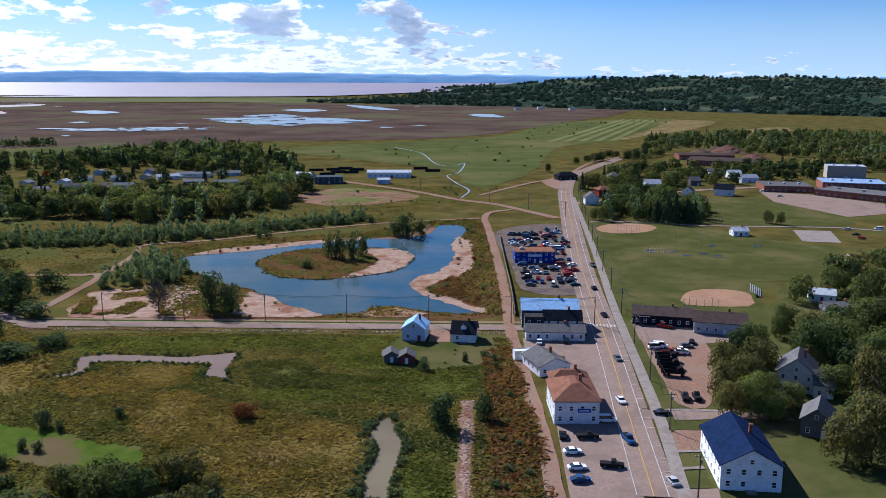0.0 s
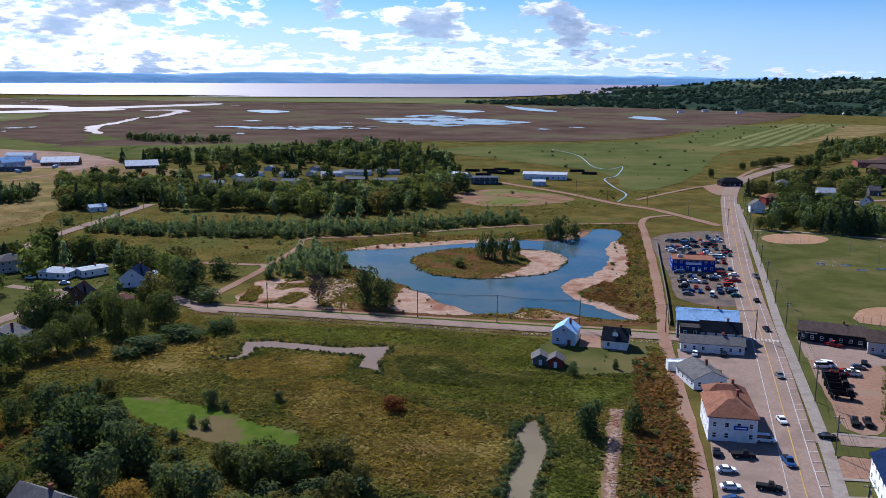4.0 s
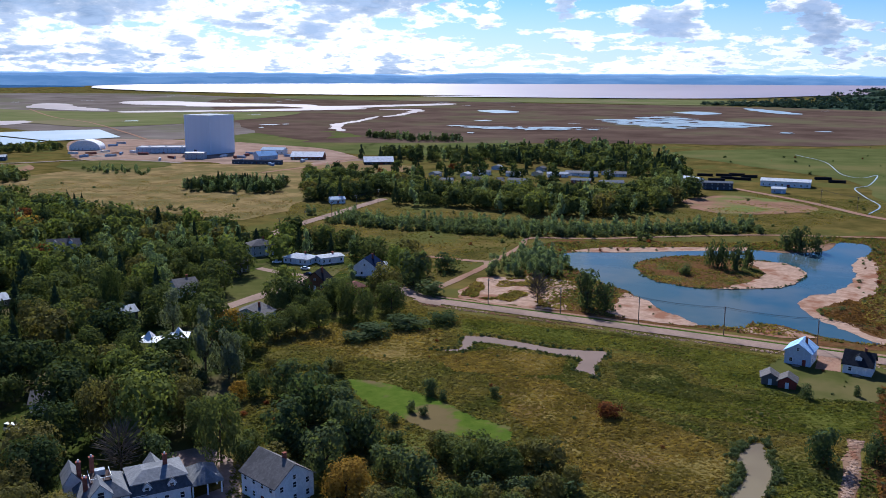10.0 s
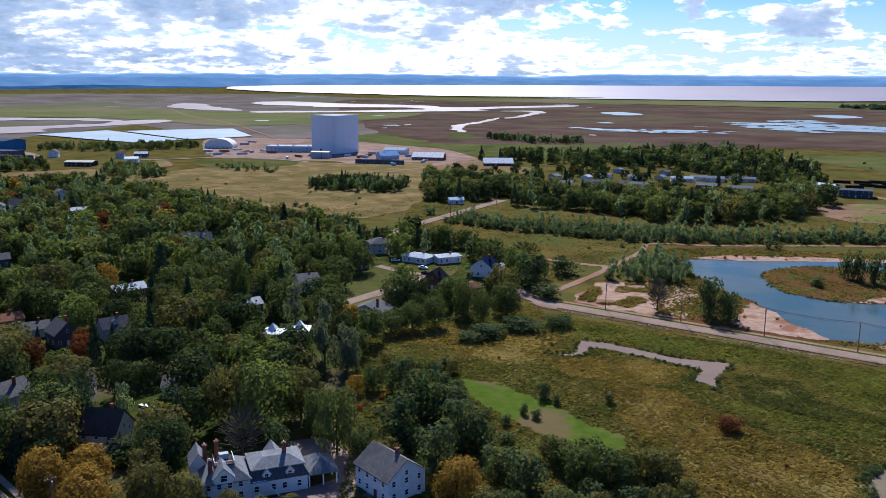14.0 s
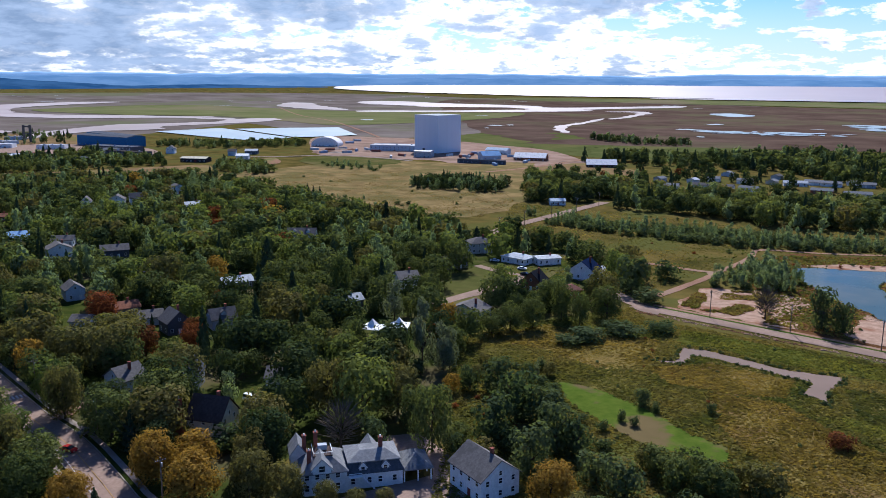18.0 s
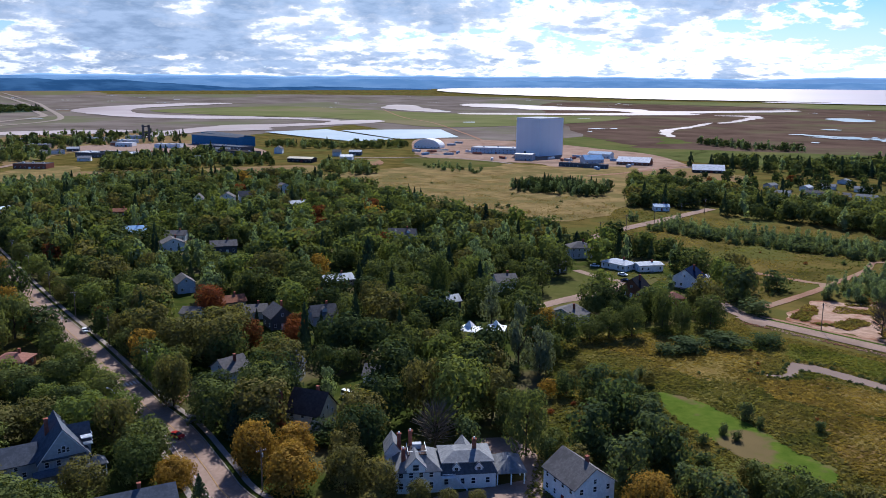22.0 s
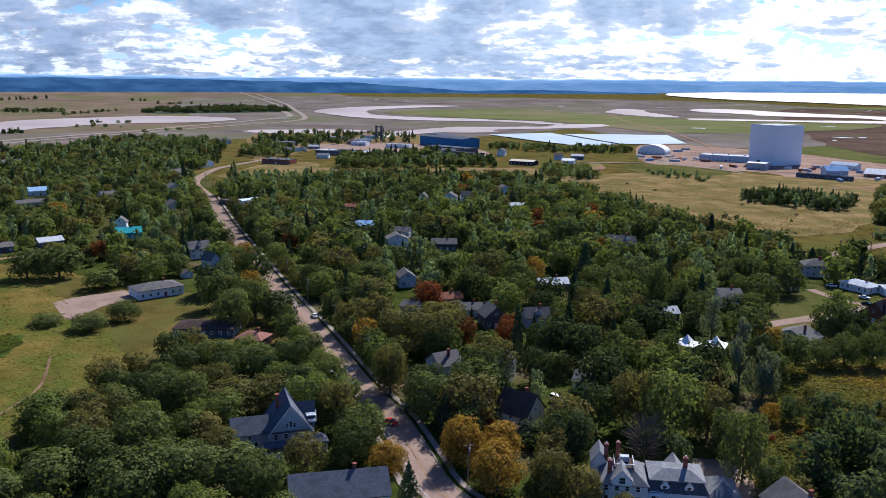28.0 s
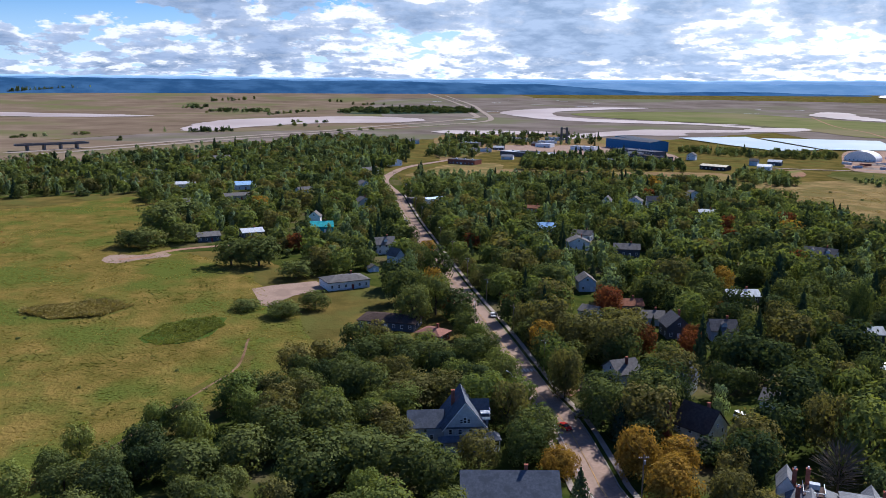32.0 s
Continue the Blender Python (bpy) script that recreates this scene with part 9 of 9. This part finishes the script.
                bm.faces.new([bm.verts.new(v + Vector((0, 0, 0.32))) for v in (c - right * 0.3 - way * 1.4, c + right * 0.3 - way * 1.4, c + right * 0.3 + way * 1.4, c - right * 0.3 + way * 1.4)])
                part("bar", bm, PAINT_WHITE, holder)
        done += step


crossing(TREE_STREET, 108.0, 4.2)
crossing(MAIN_STREET, 128.0, 5.0)


# ---- vehicles ----
RUBBER = material("black_rubber", (0.015, 0.015, 0.015), (0.03, 0.03, 0.03), 3.0, rough=0.8, bump=0)
PAINTS = [coat("car_paint_" + k, c, 0.3, 0.05) for k, c in (("white", (0.7, 0.7, 0.7)), ("black", (0.02, 0.02, 0.022)), ("silver", (0.38, 0.39, 0.4)),
          ("blue", (0.03, 0.07, 0.18)), ("red", (0.32, 0.03, 0.025)), ("grey", (0.12, 0.125, 0.13)), ("green", (0.03, 0.09, 0.08)))]
HUES = ["white", "black", "silver", "dark blue", "red", "grey", "dark green"]
LIGHT_GLASS = coat("lamp_glass", (0.6, 0.58, 0.52), 0.2)


def body_shape(bm, rings):
    solid(bm, [[(x, y, z) for y, z in ring] for x, ring in rings])
    bmesh.ops.recalc_face_normals(bm, faces=bm.faces[:])


def car(kind):
    """A car or pickup, nose towards +x, built once and copied."""
    long = {"car": 4.5, "pickup": 5.5, "van": 5.0}[kind]
    top = tagged(new({"car": "car", "pickup": "pickup_truck", "van": "van"}[kind]), "", {"car": "car", "pickup": "truck", "van": "van"}[kind], "parked and driving vehicles")
    a, w = long / 2, 0.9

    def ring(z0, z1, k):
        return [(-k, z0), (k, z0), (k + 0.02, (z0 + z1) / 2), (k - 0.06, z1), (-k + 0.06, z1), (-k - 0.02, (z0 + z1) / 2)]
    bm = bmesh.new()
    hood = 0.95 if kind == "car" else 1.1
    body_shape(bm, [(-a, ring(0.4, hood - 0.15, w - 0.1)), (-a + 0.2, ring(0.28, hood, w)), (a * 0.45, ring(0.28, hood, w)), (a - 0.25, ring(0.28, hood - 0.14, w)), (a, ring(0.4, hood - 0.3, w - 0.15))])
    part("body", bm, PAINTS[0], top)
    roof = 1.45 if kind == "car" else 1.85 if kind == "pickup" else 2.0
    span = {"car": (-a * 0.75, -a * 0.4, a * 0.15, a * 0.5), "pickup": (-a * 0.12, -a * 0.05, a * 0.3, a * 0.5), "van": (-a * 0.95, -a * 0.9, a * 0.4, a * 0.65)}[kind]
    bm = bmesh.new()
    solid(bm, [[(span[0], -w + 0.08, hood), (span[3], -w + 0.08, hood), (span[3], w - 0.08, hood), (span[0], w - 0.08, hood)],
               [(span[1], -w + 0.2, roof - 0.06), (span[2], -w + 0.2, roof - 0.06), (span[2], w - 0.2, roof - 0.06), (span[1], w - 0.2, roof - 0.06)]])
    bmesh.ops.recalc_face_normals(bm, faces=bm.faces[:])
    part("cabin_glass", bm, GLASS, top, "dark tinted glass")
    bm = bmesh.new()
    block(bm, span[1] - 0.05, span[2] + 0.05, -w + 0.18, w - 0.18, roof - 0.06, roof)
    part("roof", bm, PAINTS[0], top)
    if kind == "pickup":
        bm = bmesh.new()
        block(bm, -a + 0.1, -a * 0.15, -w + 0.14, w - 0.14, hood, hood + 0.012)
        part("cargo_bed", bm, RUBBER, top)
    for x in (-a * 0.6, a * 0.6):
        for y in (-w + 0.08, w - 0.08):
            bm = bmesh.new()
            tube(bm, (x, y - 0.11, 0.34), (x, y + 0.11, 0.34), 0.34, 0.34, 10)
            wheel = part("wheel", bm, RUBBER, top)
            bm = bmesh.new()
            s = math.copysign(0.115, y)
            tube(bm, (x, y + s * 0.5, 0.34), (x, y + s, 0.34), 0.2, 0.19, 8)
            part("rim", bm, STEEL, wheel)
    for y in (-0.6, 0.6):
        bm = bmesh.new()
        block(bm, a - 0.12, a + 0.01, y - 0.2, y + 0.2, 0.55, 0.68)
        part("headlight", bm, LIGHT_GLASS, top)
    for ob in top.children:
        if ob.name.split(".")[0] in ("body", "roof"):
            ob.material_slots[0].link = "OBJECT"
            ob.material_slots[0].material = PAINTS[0]
    return top


FIRST_CARS = {}


def park(kind, x, y, turn, hue, where="parked on the asphalt"):
    m = pose(x, y, 0.22, 0, 0, turn)
    if kind not in FIRST_CARS:
        ob = FIRST_CARS[kind] = car(kind)
        ob.matrix_world = m
    else:
        ob = copy_thing(FIRST_CARS[kind], m)
    for c in ob.children:
        if c.name.split(".")[0] in ("body", "roof"):
            c.material_slots[0].material = PAINTS[hue]
    tagged(ob, f"{HUES[hue]} {'pickup truck' if kind == 'pickup' else kind} {where}")


for kind, x, y, turn, hue in CARS_MAIN + CARS_YARD + CARS_TOWN:
    park(kind, x, y, turn, hue)

rng_yard = random.Random(12)


def yard_spots():
    """Rows of cars across the dealer's yard."""
    xs, ys = [p[0] for p in SALVAGE_INNER], [p[1] for p in SALVAGE_INNER]
    spots = [(x + rng_yard.uniform(-0.8, 0.8), y + rng_yard.uniform(-0.8, 0.8)) for x in np.arange(min(xs), max(xs), 4.6) for y in np.arange(min(ys), max(ys), 5.6)]
    return [p for p in spots if inside(p, SALVAGE_INNER) and rng_yard.random() < 0.72]


for i, (p, hue) in enumerate([(p, rng_yard.randrange(7)) for p in yard_spots()]):
    if math.hypot(p[0] - 44.4, p[1] - 406.6) > 11.0 and i < 130:
        park(("car", "car", "pickup", "van")[i % 4], *p, rng_yard.choice((0, 90, 80, 8, 180)), hue, "standing in the dealer's yard")


# ---- playing field ----
def goal(x, y, turn):
    top = tagged(new("soccer_goal"), "white metal soccer goal on the playing field", "goal", "soccer goals")
    top.matrix_world = pose(x, y, 0.1, 0, 0, turn)
    for name, a, b in (("post", (-3.6, 0, 0), (-3.6, 0, 2.4)), ("post", (3.6, 0, 0), (3.6, 0, 2.4)), ("crossbar", (-3.6, 0, 2.4), (3.6, 0, 2.4)),
                       ("stay", (-3.6, 0, 2.4), (-3.6, 2, 0)), ("stay", (3.6, 0, 2.4), (3.6, 2, 0)), ("base_bar", (-3.6, 2, 0.05), (3.6, 2, 0.05))):
        bm = bmesh.new()
        tube(bm, a, b, 0.08, 0.08)
        part(name, bm, TRIM, top)


def backstop(x, y, turn):
    top = tagged(new("backstop"), "tall wire backstop behind home plate", "fence", "ball field backstops")
    top.matrix_world = pose(x, y, 0.1, 0, 0, turn)
    for k in range(7):
        t = radians(-75 + 25 * k)
        p = (7 * math.sin(t), 7 - 7 * math.cos(t))
        bm = bmesh.new()
        tube(bm, (*p, 0), (*p, 4.5), 0.06, 0.06)
        part("post", bm, STEEL, top)
        if k:
            for z in (0.1, 1.5, 3.0, 4.4):
                bm = bmesh.new()
                tube(bm, (*last, z), (*p, z), 0.03, 0.03, 4)
                part("rail", bm, STEEL, top)
        last = p


def bench(x, y, turn):
    top = tagged(new("field_bench"), "low blue bench beside the playing field", "bench", "field benches")
    top.matrix_world = pose(x, y, 0.1, 0, 0, turn)
    for name, box_size in (("seat", (-2.2, 2.2, -0.25, 0.25, 0.45, 0.52)), ("leg", (-1.8, -1.65, -0.2, 0.2, 0, 0.45)), ("leg", (1.65, 1.8, -0.2, 0.2, 0, 0.45)), ("backrest", (-2.2, 2.2, 0.22, 0.3, 0.6, 0.95))):
        bm = bmesh.new()
        block(bm, *box_size)
        part(name, bm, WALLS["slate_blue"], top)


for k, spot in enumerate(GOALS):
    goal(*spot, 80 * k)
for k, spot in enumerate(BACKSTOPS):
    backstop(*spot, 200 * k - 20)
for spot in BENCHES:
    bench(*spot, -8)



# ---- single buildings and works ----
STORE_SKIN = material("cold_store_panels", (0.66, 0.71, 0.78), (0.69, 0.73, 0.79), 0.3, 0.5, third=(0.63, 0.67, 0.74), big=0.03, bump=0, vary=0.015)


def cold_store(x, y, turn, side, high):
    top = tagged(new("cold_store"), "huge windowless pale blue cold store block above the yard", "building")
    top.matrix_world = pose(x, y, 0, 0, 0, turn)
    a, n = side / 2, 14
    bm = bmesh.new()
    block(bm, -a + 0.2, a - 0.2, -a + 0.2, a - 0.2, -0.5, high - 0.3)
    part("core", bm, STORE_SKIN, top)
    for face in range(4):
        m = pose(0, 0, 0, 0, 0, 90 * face)
        for k in range(n):
            u0, u1 = -a + side * k / n + 0.012, -a + side * (k + 1) / n - 0.012
            ob = placed("wall_panel", shared("store_panel", lambda bm: block(bm, -0.5, 0.5, -0.12, 0.1, 0, 1)), STORE_SKIN, top,
                        m @ pose((u0 + u1) / 2, -a + 0.1, 0.2) @ Matrix.Diagonal((u1 - u0, 1, high - 0.4, 1)))
    bm = bmesh.new()
    block(bm, -a - 0.1, a + 0.1, -a - 0.1, a + 0.1, high - 0.3, high + 0.2)
    part("roof", bm, COVERS["pale_grey"], top)
    bm = bmesh.new()
    block(bm, -a * 0.3, -a * 0.1, -a - 0.15, -a, 0.2, 5.2)
    part("door", bm, WALLS["slate"], top)


cold_store(-688, 790, -4, 40, 45)
for row in SHOP_ROWS:
    house(*row)


def canopy(x, y, turn, w):
    """A white peaked canopy on posts."""
    top = tagged(new("peaked_canopy"), "bright white peaked canopy roof on posts among trees", "canopy", "white canopies")
    top.matrix_world = pose(x, y, 0, 0, 0, turn)
    a = w / 2
    bm = bmesh.new()
    solid(bm, [[(-a, -a, 3.6), (a, -a, 3.6), (a, a, 3.6), (-a, a, 3.6)], [(-a, -a, 3.75), (a, -a, 3.75), (a, a, 3.75), (-a, a, 3.75)],
               [(-a * 0.4, -a * 0.4, 4.6), (a * 0.4, -a * 0.4, 4.6), (a * 0.4, a * 0.4, 4.6), (-a * 0.4, a * 0.4, 4.6)],
               [(-0.1, -0.1, 6.6), (0.1, -0.1, 6.6), (0.1, 0.1, 6.6), (-0.1, 0.1, 6.6)]])
    part("canopy", bm, CANVAS, top)
    for sx in (-1, 1):
        for sy in (-1, 1):
            bm = bmesh.new()
            tube(bm, (sx * a * 0.93, sy * a * 0.93, 0), (sx * a * 0.93, sy * a * 0.93, 3.6), 0.08, 0.08)
            part("post", bm, STEEL, top)


CANVAS = coat("white_canvas", (0.82, 0.82, 0.80), 0.35, 0.03)
canopy(*CANOPIES[0], 20, 7.6), canopy(*CANOPIES[1], 35, 7.0)


def dump_truck():
    top = tagged(new("dump_truck"), "black dump truck parked in the gravel yard", "truck", "black trucks in the yard")
    bm = bmesh.new()
    block(bm, -3.6, 3.4, -0.5, 0.5, 0.7, 1.05)
    part("chassis", bm, RUBBER, top)
    bm = bmesh.new()
    solid(bm, [[(1.3, -1.15, 1.05), (3.2, -1.15, 1.05), (3.2, 1.15, 1.05), (1.3, 1.15, 1.05)], [(1.3, -1.1, 2.0), (3.0, -1.1, 2.0), (3.0, 1.1, 2.0), (1.3, 1.1, 2.0)],
               [(1.3, -1.0, 2.9), (2.5, -1.0, 2.9), (2.5, 1.0, 2.9), (1.3, 1.0, 2.9)]])
    part("cab", bm, PAINTS[1], top)
    bm = bmesh.new()
    solid(bm, [[(-3.7, -1.15, 1.15), (1.0, -1.15, 1.15), (1.0, 1.15, 1.15), (-3.7, 1.15, 1.15)], [(-3.8, -1.25, 2.5), (1.1, -1.25, 2.5), (1.1, 1.25, 2.5), (-3.8, 1.25, 2.5)],
               [(-3.65, -1.1, 2.5), (0.95, -1.1, 2.5), (0.95, 1.1, 2.5), (-3.65, 1.1, 2.5)], [(-3.6, -1.05, 1.6), (0.9, -1.05, 1.6), (0.9, 1.05, 1.6), (-3.6, 1.05, 1.6)]])
    part("dump_box", bm, PAINTS[1], top)
    for x in (-2.6, -1.4, 2.5):
        for y in (-1.0, 1.0):
            bm = bmesh.new()
            tube(bm, (x, y - 0.15, 0.5), (x, y + 0.15, 0.5), 0.5, 0.5, 10)
            part("wheel", bm, RUBBER, top)
    return top


TRUCK = dump_truck()
TRUCK.matrix_world = pose(*TRUCKS[0], 0.15, 0, 0, -12)
for spot in TRUCKS[1:]:
    copy_thing(TRUCK, pose(*spot, 0.15, 0, 0, -12))


def yard_fence(points):
    top = tagged(new("yard_fence"), "grey board fence between the trail and the dealer's yard", "fence")
    line = curve(points, False, 3.0)
    for a, b in zip(line, line[1:]):
        turn = math.degrees(math.atan2((b - a).y, (b - a).x))
        size = (b - a).length
        placed("post", shared("fence_post", lambda bm: block(bm, -0.07, 0.07, -0.07, 0.07, 0, 2.1)), WOOD_POLE, top, pose(a.x, a.y, 0, 0, 0, turn))
        placed("panel", shared("fence_panel", lambda bm: block(bm, 0, 1, -0.03, 0.03, 0.1, 1.95)), CONCRETE, top, pose(a.x, a.y, 0, 0, 0, turn) @ Matrix.Diagonal((size, 1, 1, 1)))


yard_fence(FENCE)


def bleachers(x, y, turn):
    top = tagged(new("bleachers"), "grey metal bleachers beside the ball field", "bleachers")
    top.matrix_world = pose(x, y, 0, 0, 0, turn)
    for k in range(6):
        bm = bmesh.new()
        block(bm, -7, 7, k * 0.8, k * 0.8 + 0.35, 0.4 + k * 0.42, 0.46 + k * 0.42)
        part("bench", bm, STEEL, top)
    for x in (-6.5, 0, 6.5):
        bm = bmesh.new()
        tube(bm, (x, 4.2, 0), (x, 4.2, 2.6), 0.06, 0.06), tube(bm, (x, 0.1, 0.2), (x, 4.2, 2.5), 0.05, 0.05)
        part("support", bm, STEEL, top)


bleachers(*BLEACHERS[0], 70)


def mound(x, y, r, h, seed, mat=None, label="dark red heap of clay behind the brick works"):
    rng, rows, n = random.Random(seed), [], 18
    bm = bmesh.new()
    for j in range(5):
        s = j / 5
        rows.append([bm.verts.new((x + r * (1 - s) * rng.uniform(0.85, 1.1) * math.cos(6.2832 * k / n), y + r * (1 - s) * rng.uniform(0.85, 1.1) * math.sin(6.2832 * k / n), h * s ** 0.9 * rng.uniform(0.92, 1.05))) for k in range(n)])
    tip = bm.verts.new((x, y, h))
    for a, b in zip(rows, rows[1:]):
        for k in range(n):
            bm.faces.new([a[k], a[(k + 1) % n], b[(k + 1) % n], b[k]])
    for k in range(n):
        bm.faces.new([rows[-1][k], rows[-1][(k + 1) % n], tip])
    me = bpy.data.meshes.new("clay_mound")
    bm.to_mesh(me)
    bm.free()
    me.materials.append(mat or SPOIL)
    tagged(new("clay_mound", me), label, "heap", "heaps of soil")


SPOIL = material("spoil_clay", (0.10, 0.055, 0.042), (0.16, 0.085, 0.062), 0.3, third=(0.07, 0.06, 0.04), big=0.05, bump=0.8, reach=0.5)
for k, spot in enumerate(MOUNDS):
    mound(*spot, (17, 24, 15, 10, 16)[k], (6, 9.5, 5.5, 3, 6.5)[k], k)


for k, spot in enumerate([(-786.3, 680.5), (-788.4, 697.3), (-765.6, 691.8), (-768.6, 711.6), (-780.6, 733.4), (-803.1, 733.0), (-752.0, 730.9)]):
    mound(*spot, 7 + 2 * (k % 3), 2.2 + 0.6 * (k % 2), 20 + k, (WORKS_SOIL, SPOIL, CONCRETE)[k % 3], "low heap of soil and rubble in the works yard")


def container(k, x, y, turn):
    top = tagged(new("shipping_container"), f"{('white', 'rust red', 'grey', 'blue')[k % 4]} steel container standing in the works yard", "container", "containers in the works yard")
    top.matrix_world = pose(x, y, 0.1, 0, 0, turn)
    mat = (WALLS["white"], WALLS["brick"], WALLS["pale_grey"], WALLS["slate_blue"])[k % 4]
    bm = bmesh.new()
    block(bm, -6, 6, -1.2, 1.2, 0.15, 2.7)
    part("shell", bm, mat, top)
    for x0 in (-5, -2.5, 0, 2.5, 5):
        placed("rib", shared("container_rib", lambda bm: block(bm, -0.12, 0.12, -1.26, 1.26, 0.15, 2.74)), mat, top, pose(x0, 0, 0))
    bm = bmesh.new()
    block(bm, 6.0, 6.08, -1.1, 1.1, 0.25, 2.6)
    part("door", bm, WALLS["pale_grey"], top)


for k, spot in enumerate(SHIPPING):
    container(k, *spot, 15 + 37 * k)


def bridge(a, b):
    """A highway bridge on piers over the river road."""
    top = tagged(new("road_bridge"), "long grey highway bridge on concrete piers", "bridge")
    a, b = Vector((*a, 0)), Vector((*b, 0))
    top.matrix_world = pose(a.x, a.y, 0, 0, 0, math.degrees(math.atan2((b - a).y, (b - a).x)))
    n = (b - a).length
    bm = bmesh.new()
    block(bm, -4, n + 4, -5.5, 5.5, 6.6, 8.2)
    part("deck", bm, WALLS["slate"], top)
    for y in (-5.4, 5.4):
        bm = bmesh.new()
        block(bm, -4, n + 4, y - 0.15, y + 0.15, 8.2, 9.1)
        part("parapet", bm, CONCRETE, top)
    for k in range(4):
        bm = bmesh.new()
        x = n * (k + 0.5) / 4
        block(bm, x - 1.0, x + 1.0, -4.5, 4.5, -0.5, 6.6)
        part("pier", bm, CONCRETE, top)


bridge(BRIDGE[0], BRIDGE[1])


def gate_tower(x, y):
    top = tagged(new("gate_tower"), "grey twin-legged steel tower beside the river", "tower")
    top.matrix_world = pose(x, y, 0, 0, 0, 60)
    for dx in (-4, 4):
        bm = bmesh.new()
        block(bm, dx - 1.6, dx + 1.6, -0.9, 0.9, 0, 24)
        part("leg", bm, WALLS["grey"], top)
    for z in (12, 21):
        bm = bmesh.new()
        block(bm, -2.5, 2.5, -0.7, 0.7, z, z + 1.6)
        part("beam", bm, WALLS["grey"], top)


for spot in TOWERS[:1]:
    gate_tower(*spot)


def wind_turbine(az, el, tall):
    r = 4480.0
    x, y, z = -math.sin(radians(az)) * r, math.cos(radians(az)) * r, EYE + r * math.tan(radians(el))
    top = tagged(new("wind_turbine"), "tiny white wind turbine on the far shore", "wind turbine", "wind turbines on the far shore")
    top.matrix_world = pose(x, y, z, 0, 0, az)
    bm = bmesh.new()
    tube(bm, (0, 0, -6), (0, 0, tall), 1.2, 0.6)
    part("tower", bm, TRIM, top)
    for k in range(3):
        t = radians(120 * k + az * 37)
        bm = bmesh.new()
        tube(bm, (0, -1.5, tall), (math.sin(t) * tall * 0.5, -1.5, tall + math.cos(t) * tall * 0.5), 0.8, 0.2, 4)
        part("blade", bm, TRIM, top)


for k in range(13):
    wind_turbine(52.0 + k * 0.62 + 0.2 * math.sin(k * 5), -0.55, 26 + 5 * math.sin(k * 3))


# ---- stones along the marsh road and the ditch ----
def stones(points, side, count, seed, size, name, label):
    rng, verts, faces = random.Random(seed), [], []
    line = curve(points, False, 2.0)
    for _ in range(count):
        i = rng.randrange(len(line) - 1)
        way = (line[i + 1] - line[i]).normalized()
        p = line[i].lerp(line[i + 1], rng.random()) + Vector((way.y, -way.x, 0)) * (side + rng.gauss(0, 0.7))
        r, base = rng.uniform(0.4, 1.0) * size, len(verts)
        for z, k in ((0.0, 1.0), (0.5, 0.85)):
            for j in range(6):
                t = 6.2832 * j / 6 + rng.random() * 0.5
                verts.append((p.x + r * k * math.cos(t), p.y + r * k * math.sin(t), z * r))
        verts.append((p.x, p.y, r * 0.75))
        for j in range(6):
            faces += [(base + j, base + (j + 1) % 6, base + 6 + (j + 1) % 6, base + 6 + j), (base + 6 + j, base + 6 + (j + 1) % 6, base + 12)]
    tagged(mesh_object(name, verts, faces, SAND), label, "stones", kind="stuff")


stones(MARSH_ROAD[1:6], -6.5, 700, 8, 0.45, "roadside_stones", "pale broken stones along the road bank")
stones(STONY_DITCH, 0, 520, 9, 0.55, "ditch_stones", "pale stones in the reedy ditch")


def pipe_stack(x, y, turn, long):
    """Dark pipes stored in a low stack."""
    top = tagged(new("pipe_stack"), "low stack of long black pipes behind the depot", "pipes", "stored pipes")
    top.matrix_world = pose(x, y, 0, 0, 0, turn)
    for k, (px, pz) in enumerate(((-1.4, 0.6), (0, 0.6), (1.4, 0.6), (-0.7, 1.7), (0.7, 1.7))):
        bm = bmesh.new()
        tube(bm, (-long / 2, px, pz), (long / 2, px, pz), 0.6, 0.6, 8)
        part("pipe", bm, RUBBER, top)


for k, spot in enumerate(PIPES):
    pipe_stack(*spot, 8 * (k % 3), 14)


# ---- signs ----
def shop_sign(x, y, z, turn, wide, high, mat, label):
    """A board with plain bars for its lettering."""
    top = tagged(new("shop_sign"), label, "sign", "shop signs")
    top.matrix_world = pose(x, y, z, 0, 0, turn)
    bm = bmesh.new()
    block(bm, -wide / 2, wide / 2, -0.08, 0.0, 0, high)
    part("board", bm, mat, top)
    bm = bmesh.new()
    block(bm, -wide * 0.38, wide * 0.38, -0.1, -0.085, high * 0.35, high * 0.62)
    part("lettering", bm, TRIM, top)


shop_sign(36.5, 205.55, 3.4, 0.3, 3.4, 1.0, WALLS["royal_blue"], "blue shop sign on the white wall")
shop_sign(44.4, 399.95, 3.2, 0.6, 7.0, 1.1, TRIM, "white sign on the blue dealer's building")
shop_sign(73.0, 296.2, 2.7, -13.3, 5.0, 0.9, WALLS["red"], "red sign over the store front")
